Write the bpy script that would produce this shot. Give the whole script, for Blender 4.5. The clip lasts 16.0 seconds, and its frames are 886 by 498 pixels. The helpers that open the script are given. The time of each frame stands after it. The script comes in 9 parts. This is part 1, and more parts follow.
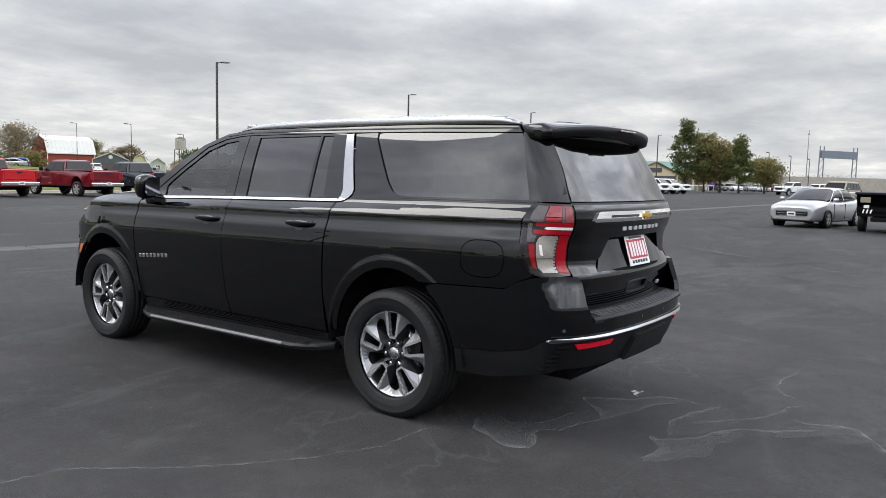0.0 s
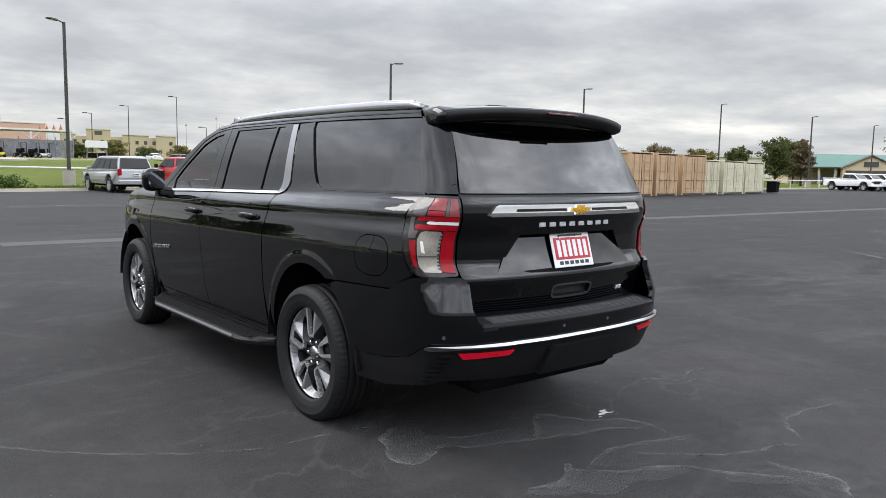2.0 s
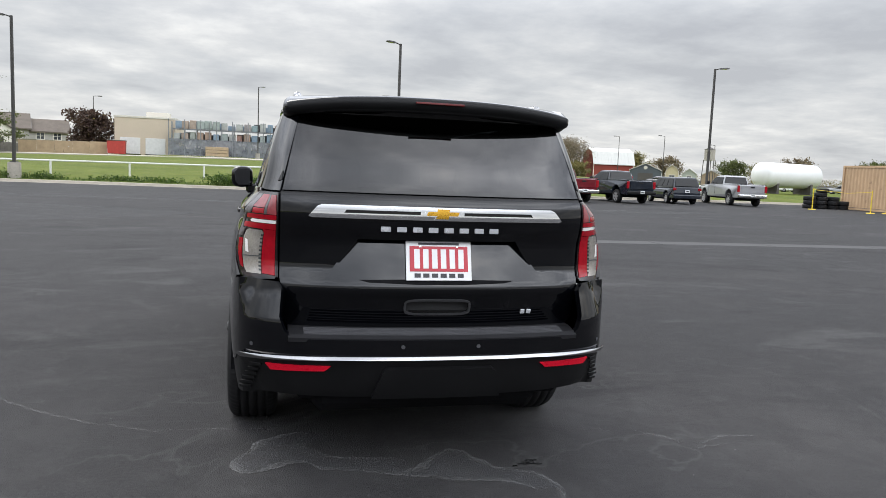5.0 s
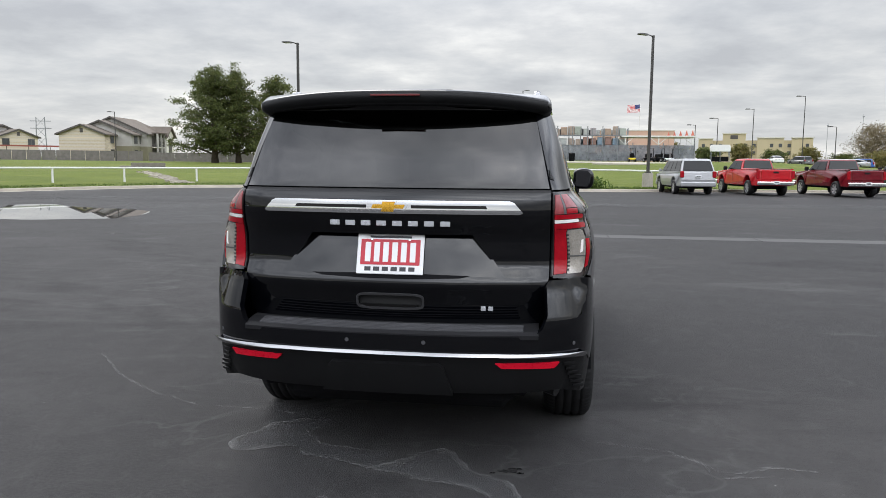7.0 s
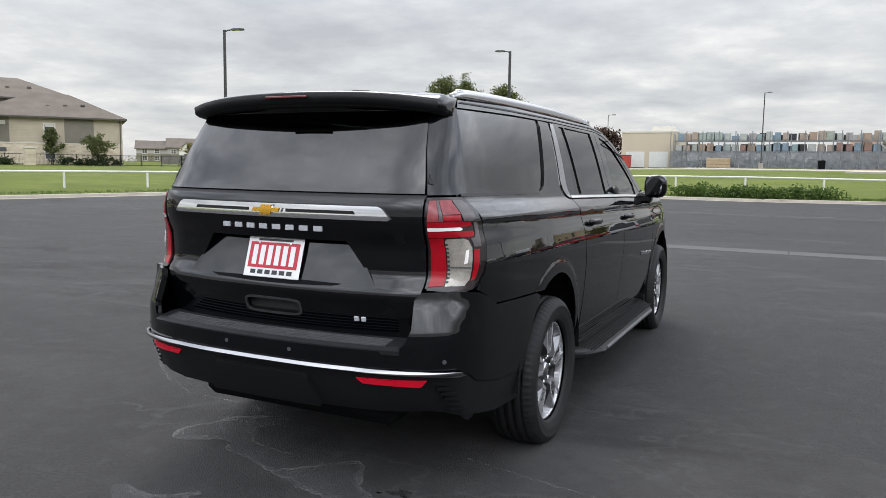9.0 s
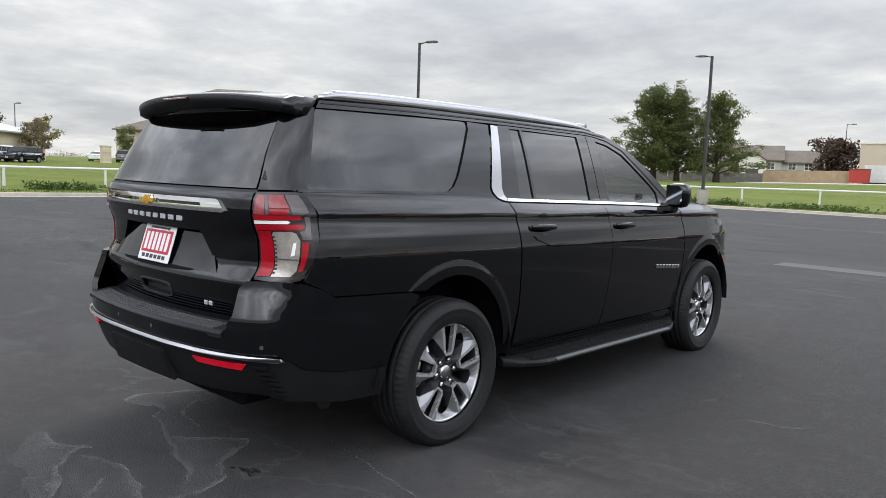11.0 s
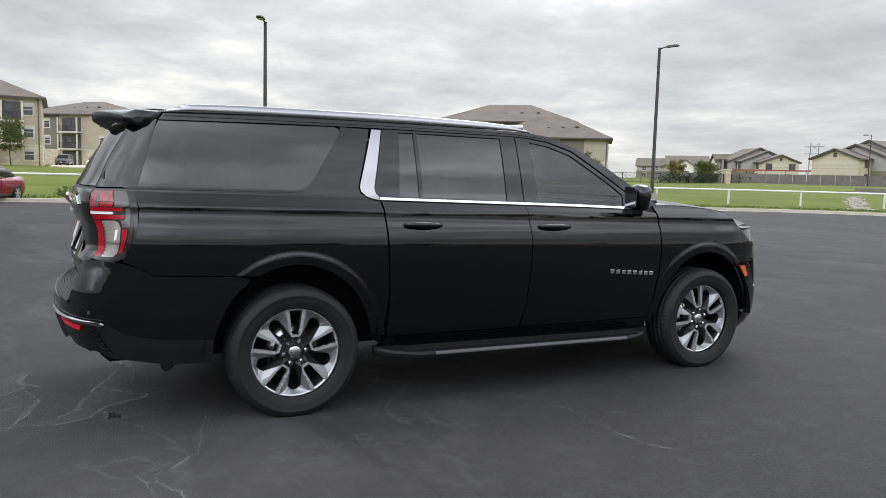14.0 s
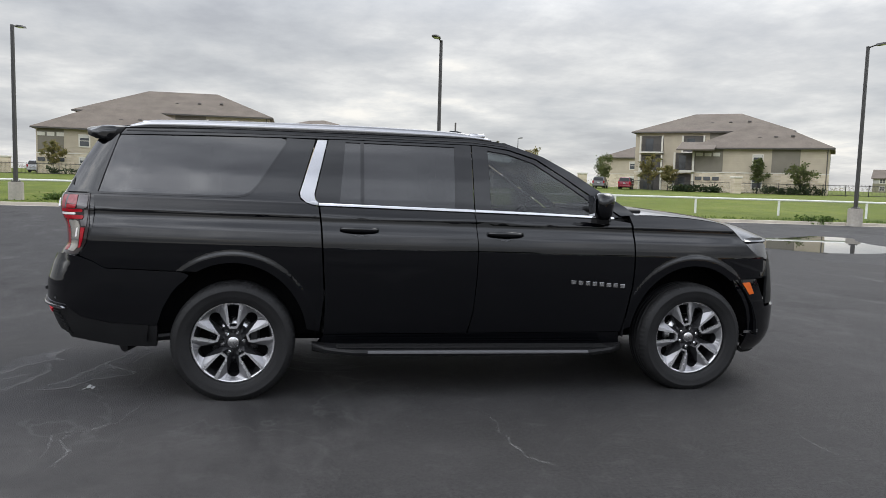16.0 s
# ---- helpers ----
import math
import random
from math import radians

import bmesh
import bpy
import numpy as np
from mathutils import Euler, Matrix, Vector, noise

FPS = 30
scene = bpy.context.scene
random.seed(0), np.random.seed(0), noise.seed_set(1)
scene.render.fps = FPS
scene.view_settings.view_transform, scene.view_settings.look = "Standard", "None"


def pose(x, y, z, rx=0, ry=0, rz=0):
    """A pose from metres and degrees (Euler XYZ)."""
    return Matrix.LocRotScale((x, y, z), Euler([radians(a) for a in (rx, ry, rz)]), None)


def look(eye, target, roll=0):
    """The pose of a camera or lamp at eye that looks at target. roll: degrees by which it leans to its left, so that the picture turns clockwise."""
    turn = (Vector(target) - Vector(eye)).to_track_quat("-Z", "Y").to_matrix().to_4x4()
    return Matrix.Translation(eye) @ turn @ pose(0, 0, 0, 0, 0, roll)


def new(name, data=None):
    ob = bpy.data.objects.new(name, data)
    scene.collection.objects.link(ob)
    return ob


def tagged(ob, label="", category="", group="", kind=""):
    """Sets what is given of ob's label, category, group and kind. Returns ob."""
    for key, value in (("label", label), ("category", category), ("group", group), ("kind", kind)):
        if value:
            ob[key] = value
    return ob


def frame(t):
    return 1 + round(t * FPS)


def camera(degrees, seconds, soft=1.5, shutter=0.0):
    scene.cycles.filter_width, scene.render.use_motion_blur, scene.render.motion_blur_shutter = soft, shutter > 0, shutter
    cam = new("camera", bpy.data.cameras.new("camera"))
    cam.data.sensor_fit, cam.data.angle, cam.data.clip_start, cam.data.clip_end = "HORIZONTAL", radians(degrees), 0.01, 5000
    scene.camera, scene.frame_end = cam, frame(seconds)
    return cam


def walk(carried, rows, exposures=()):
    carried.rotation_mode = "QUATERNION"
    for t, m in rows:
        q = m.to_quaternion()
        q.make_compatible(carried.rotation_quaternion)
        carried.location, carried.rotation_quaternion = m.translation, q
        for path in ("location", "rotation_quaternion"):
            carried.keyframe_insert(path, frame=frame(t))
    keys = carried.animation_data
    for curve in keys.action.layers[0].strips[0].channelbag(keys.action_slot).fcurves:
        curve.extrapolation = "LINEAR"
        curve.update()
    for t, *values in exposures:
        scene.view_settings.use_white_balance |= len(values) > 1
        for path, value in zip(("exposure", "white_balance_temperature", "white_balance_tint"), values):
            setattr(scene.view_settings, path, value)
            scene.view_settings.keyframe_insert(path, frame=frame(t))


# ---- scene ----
cam = camera(61.9, 16.0, soft=0.6)

PATH = [
    (0, (-4.519, -4.72, 1.542), (-2.92, -3.536, 1.346), 1.4),
    (0.5, (-4.203, -5.032, 1.541), (-2.684, -3.748, 1.332), 1.3),
    (1, (-3.841, -5.229, 1.525), (-2.405, -3.852, 1.318), 1.3),
    (1.5, (-3.497, -5.436, 1.523), (-2.151, -3.971, 1.322), 1.3),
    (2, (-3.137, -5.653, 1.536), (-1.886, -4.107, 1.321), 1.1),
    (2.5, (-2.756, -5.782, 1.534), (-1.592, -4.17, 1.317), 0.9),
    (3, (-2.361, -5.943, 1.53), (-1.313, -4.253, 1.321), 1.3),
    (3.5, (-1.982, -6.053, 1.534), (-1.055, -4.294, 1.321), 1.5),
    (3.7, (-1.822, -6.085, 1.542), (-0.946, -4.3, 1.329), 1.7),
    (5.8, (-0.188, -6.428, 1.535), (-0.039, -4.445, 1.323), 1.9),
    (6, (-0.054, -6.432, 1.543), (0.022, -4.445, 1.331), 1.7),
    (6.5, (0.309, -6.351, 1.545), (0.204, -4.366, 1.328), 1.2),
    (7, (0.721, -6.302, 1.53), (0.447, -4.334, 1.3), 0.5),
    (7.5, (1.084, -6.199, 1.529), (0.653, -4.26, 1.293), 0.6),
    (8, (1.44, -6.041, 1.538), (0.851, -4.142, 1.317), 0.8),
    (8.5, (1.861, -5.893, 1.542), (1.128, -4.045, 1.322), 0.8),
    (9, (2.198, -5.658, 1.53), (1.334, -3.867, 1.312), 0.8),
    (9.2, (2.332, -5.556, 1.534), (1.412, -3.793, 1.323), 0.8),
    (11.3, (3.84, -4.595, 1.517), (2.454, -3.169, 1.306), 1.9),
    (11.5, (3.956, -4.485, 1.516), (2.537, -3.092, 1.304), 1.8),
    (12, (4.291, -4.228, 1.532), (2.786, -2.928, 1.326), 1.9),
    (12.5, (4.673, -3.97, 1.549), (3.086, -2.772, 1.332), 1.8),
    (13, (4.91, -3.631, 1.53), (3.252, -2.531, 1.329), 1.7),
    (13.5, (5.204, -3.291, 1.528), (3.48, -2.298, 1.33), 1.6),
    (14, (5.426, -2.907, 1.528), (3.643, -2.022, 1.329), 1.5),
    (14.5, (5.599, -2.486, 1.544), (3.762, -1.718, 1.353), 1.6),
    (15, (5.83, -2.063, 1.558), (3.944, -1.423, 1.374), 1.7),
    (15.5, (5.969, -1.644, 1.545), (4.042, -1.134, 1.374), 1.5),
    (16, (6.15, -1.212, 1.539), (4.192, -0.849, 1.36), 1.6),
]
walk(cam, [(t, look(e, a, r)) for t, e, a, r in PATH], [(0, 0.0), (15, 0.0), (16, -0.12)])

# ---- sky and sun: a closed bright cloud deck ----
SUN_EL, SUN_AZ = 50.0, 326.0
world = bpy.data.worlds.new("overcast_sky")
scene.world = world
world.use_nodes = True
wt = world.node_tree
wt.nodes.clear()


def wmath(op, a, b=None):
    n = wt.nodes.new("ShaderNodeMath")
    n.operation = op
    for i, v in enumerate((a, b)):
        if v is None:
            continue
        if isinstance(v, (int, float)):
            n.inputs[i].default_value = v
        else:
            wt.links.new(v, n.inputs[i])
    return n.outputs[0]


w_co = wt.nodes.new("ShaderNodeTexCoord")
w_sep = wt.nodes.new("ShaderNodeSeparateXYZ")
wt.links.new(w_co.outputs["Generated"], w_sep.inputs[0])
w_up = wmath("ADD", wmath("MAXIMUM", w_sep.outputs[2], 0.0), 0.14)
w_com = wt.nodes.new("ShaderNodeCombineXYZ")
wt.links.new(wmath("DIVIDE", w_sep.outputs[0], w_up), w_com.inputs[0])
wt.links.new(wmath("DIVIDE", w_sep.outputs[1], w_up), w_com.inputs[1])
w_big = wt.nodes.new("ShaderNodeTexNoise")
w_big.inputs["Scale"].default_value = 0.55
w_big.inputs["Detail"].default_value = 9
w_big.inputs["Roughness"].default_value = 0.55
w_big.inputs["Distortion"].default_value = 0.25
wt.links.new(w_com.outputs[0], w_big.inputs["Vector"])
w_small = wt.nodes.new("ShaderNodeTexNoise")
w_small.inputs["Scale"].default_value = 2.1
w_small.inputs["Detail"].default_value = 8
w_small.inputs["Roughness"].default_value = 0.6
wt.links.new(w_com.outputs[0], w_small.inputs["Vector"])
w_mixv = wmath("ADD", wmath("MULTIPLY", w_big.outputs[0], 0.60), wmath("MULTIPLY", w_small.outputs[0], 0.40))
w_ramp = wt.nodes.new("ShaderNodeValToRGB")
cr = w_ramp.color_ramp
cr.elements[0].position, cr.elements[0].color = 0.38, (0.50, 0.513, 0.54, 1)
cr.elements[1].position, cr.elements[1].color = 0.64, (1.03, 1.0, 0.945, 1)
for pos, col in ((0.46, (0.60, 0.615, 0.635, 1)), (0.53, (0.71, 0.716, 0.722, 1)), (0.585, (0.84, 0.84, 0.83, 1))):
    e = cr.elements.new(pos)
    e.color = col
wt.links.new(w_mixv, w_ramp.inputs[0])
w_sky = wt.nodes.new("ShaderNodeTexSky")
w_sky.sky_type = "NISHITA"
w_sky.sun_disc = False
w_sky.sun_elevation, w_sky.sun_rotation = radians(SUN_EL), radians(SUN_AZ)
w_skys = wt.nodes.new("ShaderNodeMixRGB")
w_skys.blend_type = "MULTIPLY"
w_skys.inputs[0].default_value = 1.0
w_skys.inputs[2].default_value = (0.1, 0.1, 0.1, 1)
wt.links.new(w_sky.outputs[0], w_skys.inputs[1])
w_mix = wt.nodes.new("ShaderNodeMixRGB")
w_mix.inputs[0].default_value = 0.93
wt.links.new(w_skys.outputs[0], w_mix.inputs[1])
wt.links.new(w_ramp.outputs[0], w_mix.inputs[2])
w_bg = wt.nodes.new("ShaderNodeBackground")
# the cloud deck brightens steadily from the horizon to the zenith
w_gain = []
for lo_, hi_, g0_, g1_ in ((0.19, 0.42, 1.08, 3.8), (0.68, 1.0, 0.0, -1.7)):
    w_zen = wt.nodes.new("ShaderNodeMapRange")
    w_zen.interpolation_type = "SMOOTHSTEP"
    for i_, v_ in enumerate((lo_, hi_, g0_, g1_)):
        w_zen.inputs[i_ + 1].default_value = v_
    wt.links.new(w_sep.outputs[2], w_zen.inputs[0])
    w_gain.append(w_zen.outputs[0])
w_tex = wt.nodes.new("ShaderNodeMapRange")
for i_, v_ in enumerate((0.40, 0.62, 0.72, 1.28)):
    w_tex.inputs[i_ + 1].default_value = v_
wt.links.new(w_mixv, w_tex.inputs[0])
w_hi = wt.nodes.new("ShaderNodeMapRange")
for i_, v_ in enumerate((0.22, 0.40, 0.0, 1.0)):
    w_hi.inputs[i_ + 1].default_value = v_
wt.links.new(w_sep.outputs[2], w_hi.inputs[0])
w_var = wmath("ADD", wmath("MULTIPLY", wmath("SUBTRACT", w_tex.outputs[0], 1.0), w_hi.outputs[0]), 1.0)
# thinner cloud and so a brighter sky towards the east and the south
w_south = wmath("MULTIPLY", wmath("MAXIMUM", wmath("MULTIPLY", w_sep.outputs[1], -1.0), 0.0), 0.38)
w_east = wmath("ADD", wmath("ADD", wmath("MULTIPLY", w_sep.outputs[0], 0.26), 0.86), w_south)
w_lift = wmath("ADD", wmath("MULTIPLY", wmath("SUBTRACT", wmath("ADD", *w_gain), 1.08), w_east), 1.08)
wt.links.new(wmath("MULTIPLY", w_lift, w_var), w_bg.inputs[1])
w_blue = wt.nodes.new("ShaderNodeMixRGB")
w_blue.blend_type = "MULTIPLY"
w_blue.inputs[2].default_value = (0.96, 0.99, 1.06, 1)
w_bf = wt.nodes.new("ShaderNodeMapRange")
for i_, v_ in enumerate((0.15, 0.40, 0.0, 1.0)):
    w_bf.inputs[i_ + 1].default_value = v_
wt.links.new(w_sep.outputs[2], w_bf.inputs[0])
wt.links.new(w_bf.outputs[0], w_blue.inputs[0])
wt.links.new(w_mix.outputs[0], w_blue.inputs[1])
wt.links.new(w_blue.outputs[0], w_bg.inputs[0])
w_out = wt.nodes.new("ShaderNodeOutputWorld")
wt.links.new(w_bg.outputs[0], w_out.inputs[0])

sun_data = bpy.data.lights.new("sun", "SUN")
sun_data.energy, sun_data.angle, sun_data.color = 2.0, radians(34), (1.0, 0.97, 0.92)
sun = new("sun", sun_data)
sun.matrix_world = look((0, 0, 60), (math.sin(radians(SUN_AZ)) * -60 / math.tan(radians(SUN_EL)), math.cos(radians(SUN_AZ)) * -60 / math.tan(radians(SUN_EL)), 0))

# ---- materials ----
class Mat:
    """A small builder for procedural node materials."""

    def __init__(self, name):
        self.m = bpy.data.materials.new(name)
        self.m.use_nodes = True
        self.t = self.m.node_tree
        self.b = self.t.nodes["Principled BSDF"]
        self.o = self.t.nodes["Material Output"]

    def node(self, kind):
        return self.t.nodes.new(kind)

    def put(self, sock, v):
        if hasattr(v, "is_linked"):
            self.t.links.new(v, sock)
        else:
            sock.default_value = v

    def coord(self, kind="Object", scale=(1, 1, 1)):
        c = self.node("ShaderNodeTexCoord")
        mp = self.node("ShaderNodeMapping")
        mp.inputs["Scale"].default_value = scale
        self.t.links.new(c.outputs[kind], mp.inputs[0])
        return mp.outputs[0]

    def noise(self, scale, detail=5, rough=0.55, vec=None, distort=0.0):
        n = self.node("ShaderNodeTexNoise")
        n.inputs["Scale"].default_value, n.inputs["Detail"].default_value = scale, detail
        n.inputs["Roughness"].default_value, n.inputs["Distortion"].default_value = rough, distort
        self.t.links.new(vec if vec is not None else self.coord(), n.inputs["Vector"])
        return n.outputs[0]

    def voronoi(self, scale, vec=None, feature="F1", out=0):
        n = self.node("ShaderNodeTexVoronoi")
        n.feature = feature
        n.inputs["Scale"].default_value = scale
        self.t.links.new(vec if vec is not None else self.coord(), n.inputs["Vector"])
        return n.outputs[out]

    def ramp(self, fac, stops):
        n = self.node("ShaderNodeValToRGB")
        els = n.color_ramp.elements
        while len(els) < len(stops):
            els.new(0.5)
        for e, (p, c) in zip(els, stops):
            e.position = p
            e.color = (*c, 1) if len(c) == 3 else c
        self.t.links.new(fac, n.inputs[0])
        return n.outputs[0]

    def rng(self, fac, a, b, c, d):
        n = self.node("ShaderNodeMapRange")
        self.t.links.new(fac, n.inputs[0])
        for i, v in enumerate((a, b, c, d)):
            n.inputs[i + 1].default_value = v
        return n.outputs[0]

    def math(self, op, a, b=0.0):
        n = self.node("ShaderNodeMath")
        n.operation = op
        self.put(n.inputs[0], a)
        self.put(n.inputs[1], b)
        return n.outputs[0]

    def mix(self, fac, a, b, blend="MIX"):
        n = self.node("ShaderNodeMixRGB")
        n.blend_type = blend
        for s, v in zip(n.inputs, (fac, a, b)):
            self.put(s, (*v, 1) if isinstance(v, tuple) and len(v) == 3 else v)
        return n.outputs[0]

    def bump(self, height, strength=0.3, dist=0.01, on=None):
        n = self.node("ShaderNodeBump")
        n.inputs["Strength"].default_value, n.inputs["Distance"].default_value = strength, dist
        self.t.links.new(height, n.inputs["Height"])
        self.t.links.new(n.outputs[0], (on or self.b).inputs["Normal"])

    def set(self, **kw):
        names = {"color": "Base Color", "rough": "Roughness", "metal": "Metallic", "spec": "Specular IOR Level", "coat": "Coat Weight", "coat_rough": "Coat Roughness", "alpha": "Alpha", "emit": "Emission Color", "emit_s": "Emission Strength", "ior": "IOR", "coat_ior": "Coat IOR"}
        for k, v in kw.items():
            self.put(self.b.inputs[names[k]], (*v, 1) if isinstance(v, tuple) and len(v) == 3 else v)
        return self


def simple(name, col, rough=0.5, metal=0.0, var=0.12, scale=3.0, bump=0.0, bscale=60.0, spec=0.5, coat=0.0):
    """A painted or plain surface: base colour with two scales of variation and fine relief."""
    m = Mat(name)
    f = m.math("ADD", m.math("MULTIPLY", m.noise(scale, 4), 0.6), m.math("MULTIPLY", m.noise(scale * 14, 3), 0.4))
    lo, hi = tuple(c * (1 - var) for c in col), tuple(min(1, c * (1 + var)) for c in col)
    m.set(color=m.ramp(f, ((0.3, lo), (0.7, hi))), rough=m.rng(f, 0.3, 0.7, max(0.02, rough - 0.06), min(1, rough + 0.06)), metal=metal, spec=spec, coat=coat)
    if bump:
        m.bump(m.noise(bscale, 3), bump, 0.004)
    return m.m


def glass_mat(name, tint, rough=0.0, ior=1.75):
    """Thin tinted glass: light passes, tinted, and the surface mirrors by Fresnel."""
    m = Mat(name)
    tr, gl, mx, fr = m.node("ShaderNodeBsdfTransparent"), m.node("ShaderNodeBsdfGlossy"), m.node("ShaderNodeMixShader"), m.node("ShaderNodeFresnel")
    tr.inputs[0].default_value = (*tint, 1)
    gl.inputs["Roughness"].default_value = rough
    fr.inputs[0].default_value = ior
    m.t.links.new(fr.outputs[0], mx.inputs[0])
    m.t.links.new(tr.outputs[0], mx.inputs[1])
    m.t.links.new(gl.outputs[0], mx.inputs[2])
    m.t.links.new(mx.outputs[0], m.o.inputs[0])
    return m.m


def paint_mat(name, col, rough=0.06, flake=0.0, dust=0.04):
    """Clear-coated car paint with a thin, uneven film of dust."""
    m = Mat(name)
    d = m.noise(2.2, 6)
    fine = m.noise(90, 3)
    base = m.mix(m.rng(d, 0.45, 0.8, 0.0, dust), col, (0.35, 0.33, 0.30))
    m.set(color=base, rough=m.rng(fine, 0.3, 0.7, 0.35, 0.5), metal=flake, spec=0.0, coat=1.0, coat_ior=1.52, coat_rough=m.rng(d, 0.3, 0.8, rough * 0.4, rough))
    return m.m


def asphalt_mat():
    m = Mat("sealed_asphalt")
    v = m.coord("Object")
    big = m.noise(0.16, 6, 0.6, v, 0.6)
    mid = m.noise(1.3, 6, 0.6, v, 0.3)
    fine = m.noise(55, 4, 0.7, v)
    grit = m.voronoi(160, v)
    streak = m.noise(1.0, 5, 0.6, m.coord("Object", (0.05, 0.32, 1)), 0.4)
    f = m.math("ADD", m.math("MULTIPLY", big, 0.5), m.math("ADD", m.math("MULTIPLY", mid, 0.3), m.math("MULTIPLY", streak, 0.2)))
    col = m.ramp(f, ((0.40, (0.0085, 0.0085, 0.009)), (0.5, (0.0235, 0.0230, 0.0235)), (0.60, (0.054, 0.052, 0.0518))))
    col = m.mix(m.rng(fine, 0.35, 0.75, 0.0, 0.78), col, (0.0555, 0.0535, 0.0533))
    # long pale wash-out streaks of worn sealer
    worn = m.rng(m.noise(1.0, 6, 0.55, m.coord("Object", (0.028, 0.11, 1)), 0.8), 0.57, 0.68, 0.0, 0.55)
    col = m.mix(worn, col, (0.084, 0.083, 0.081))
    # scuffed patches where the sealer has thinned
    scuff = m.rng(m.noise(1.0, 7, 0.68, m.coord("Object", (0.34, 0.9, 1)), 1.0), 0.545, 0.66, 0.0, 0.5)
    col = m.mix(scuff, col, (0.072, 0.071, 0.070))
    damp = m.rng(m.noise(0.5, 6, 0.6, m.coord("Object", (0.5, 1.1, 1)), 0.9), 0.56, 0.66, 0.0, 0.5)
    col = m.mix(damp, col, (0.010, 0.010, 0.0105))
    mott = m.rng(m.noise(2.6, 8, 0.72, v, 0.5), 0.44, 0.64, 0.0, 0.26)
    col = m.mix(mott, col, (0.0125, 0.0125, 0.013))
    pale = m.rng(m.noise(7.5, 7, 0.76, m.coord("Object", (1.0, 0.8, 1)), 0.5), 0.53, 0.68, 0.0, 0.24)
    col = m.mix(pale, col, (0.082, 0.081, 0.080))
    # pale dried-water rims
    rim = m.noise(0.45, 5, 0.55, v, 1.2)
    ring = m.rng(m.math("ABSOLUTE", m.math("SUBTRACT", rim, 0.5)), 0.0, 0.012, 1.0, 0.0)
    gate = m.rng(m.noise(0.22, 3, 0.5, v), 0.52, 0.62, 0.0, 0.30)
    col = m.mix(m.math("MULTIPLY", ring, gate), col, (0.11, 0.11, 0.107))
    m.set(color=col, rough=m.rng(f, 0.38, 0.62, 0.72, 0.95), spec=0.16)
    col2 = m.mix(m.rng(grit, 0.05, 0.5, 0.55, 0.0), col, (0.056, 0.056, 0.057))
    col2 = m.mix(m.rng(m.voronoi(75, v), 0.0, 0.22, 0.85, 0.0), col2, (0.007, 0.007, 0.0075))
    # scattered pale chips and dark pits
    col2 = m.mix(m.rng(m.voronoi(5.5, v), 0.012, 0.028, 0.8, 0.0), col2, (0.30, 0.30, 0.29))
    col2 = m.mix(m.rng(m.voronoi(3.7, m.coord("Object", (1.0, 1.31, 1))), 0.02, 0.04, 0.8, 0.0), col2, (0.008, 0.008, 0.008))
    m.set(color=col2)
    m.bump(m.math("ADD", grit, m.math("MULTIPLY", fine, 0.9)), 0.55, 0.005)
    return m.m


def grass_mat():
    m = Mat("mown_grass")
    v = m.coord("Object")
    f = m.math("ADD", m.math("MULTIPLY", m.noise(0.12, 6, 0.6, v, 0.5), 0.5), m.math("MULTIPLY", m.noise(1.1, 6, 0.7, v), 0.5))
    col = m.ramp(f, ((0.32, (0.062, 0.080, 0.013)), (0.45, (0.092, 0.116, 0.016)), (0.56, (0.124, 0.148, 0.023)), (0.68, (0.185, 0.172, 0.058))))
    col = m.mix(m.rng(m.noise(26, 4, 0.7, v), 0.35, 0.7, 0.0, 0.55), col, (0.064, 0.092, 0.012))
    # mown lanes and thin, dry patches
    lanes = m.rng(m.noise(1.0, 4, 0.6, m.coord("Object", (0.05, 0.35, 1)), 0.6), 0.48, 0.66, 0.0, 0.45)
    col = m.mix(lanes, col, (0.050, 0.074, 0.012))
    dry = m.rng(m.noise(0.35, 6, 0.65, v, 0.8), 0.60, 0.72, 0.0, 0.5)
    col = m.mix(dry, col, (0.20, 0.17, 0.075))
    m.set(color=col, rough=0.9, spec=0.15)
    m.bump(m.noise(30, 5, 0.7, v), 0.8, 0.05)
    return m.m


M_ASPH = asphalt_mat()
M_GRASS = grass_mat()
M_CONC = simple("weathered_concrete", (0.33, 0.305, 0.265), 0.85, var=0.25, scale=0.8, bump=0.3)
M_CONC2 = simple("pale_concrete", (0.37, 0.335, 0.28), 0.85, var=0.2, scale=1.5, bump=0.25)
M_BLACK = paint_mat("black_clearcoat", (0.0014, 0.0016, 0.0025), 0.02, 0.0, 0.0012)
M_GLOSSBLK = paint_mat("gloss_black_trim", (0.001, 0.001, 0.0012), 0.03, 0.0, 0.001)
M_PLAST = simple("black_textured_plastic", (0.006, 0.006, 0.0065), 0.5, var=0.2, scale=8, bump=0.15, bscale=300, spec=0.25)
# Pad and ribs are one rubber; ribs painted paler for the sky's reflection.
M_STEP = simple("step_rubber", (0.014, 0.014, 0.0155), 0.55, var=0.2, scale=8, spec=0.2)
M_RIB = simple("sheen_rib_rubber", (0.062, 0.062, 0.066), 0.6, var=0.2, scale=8, spec=0.1)
M_STRIP = simple("brushed_strip", (0.09, 0.09, 0.095), 0.45, 0.7, var=0.1, scale=12)
M_RUBBER = simple("tyre_rubber", (0.012, 0.012, 0.0125), 0.6, var=0.4, scale=9, bump=0.35, bscale=160, spec=0.25)
M_CHROME = simple("chrome", (0.86, 0.865, 0.875), 0.08, 1.0, var=0.02)
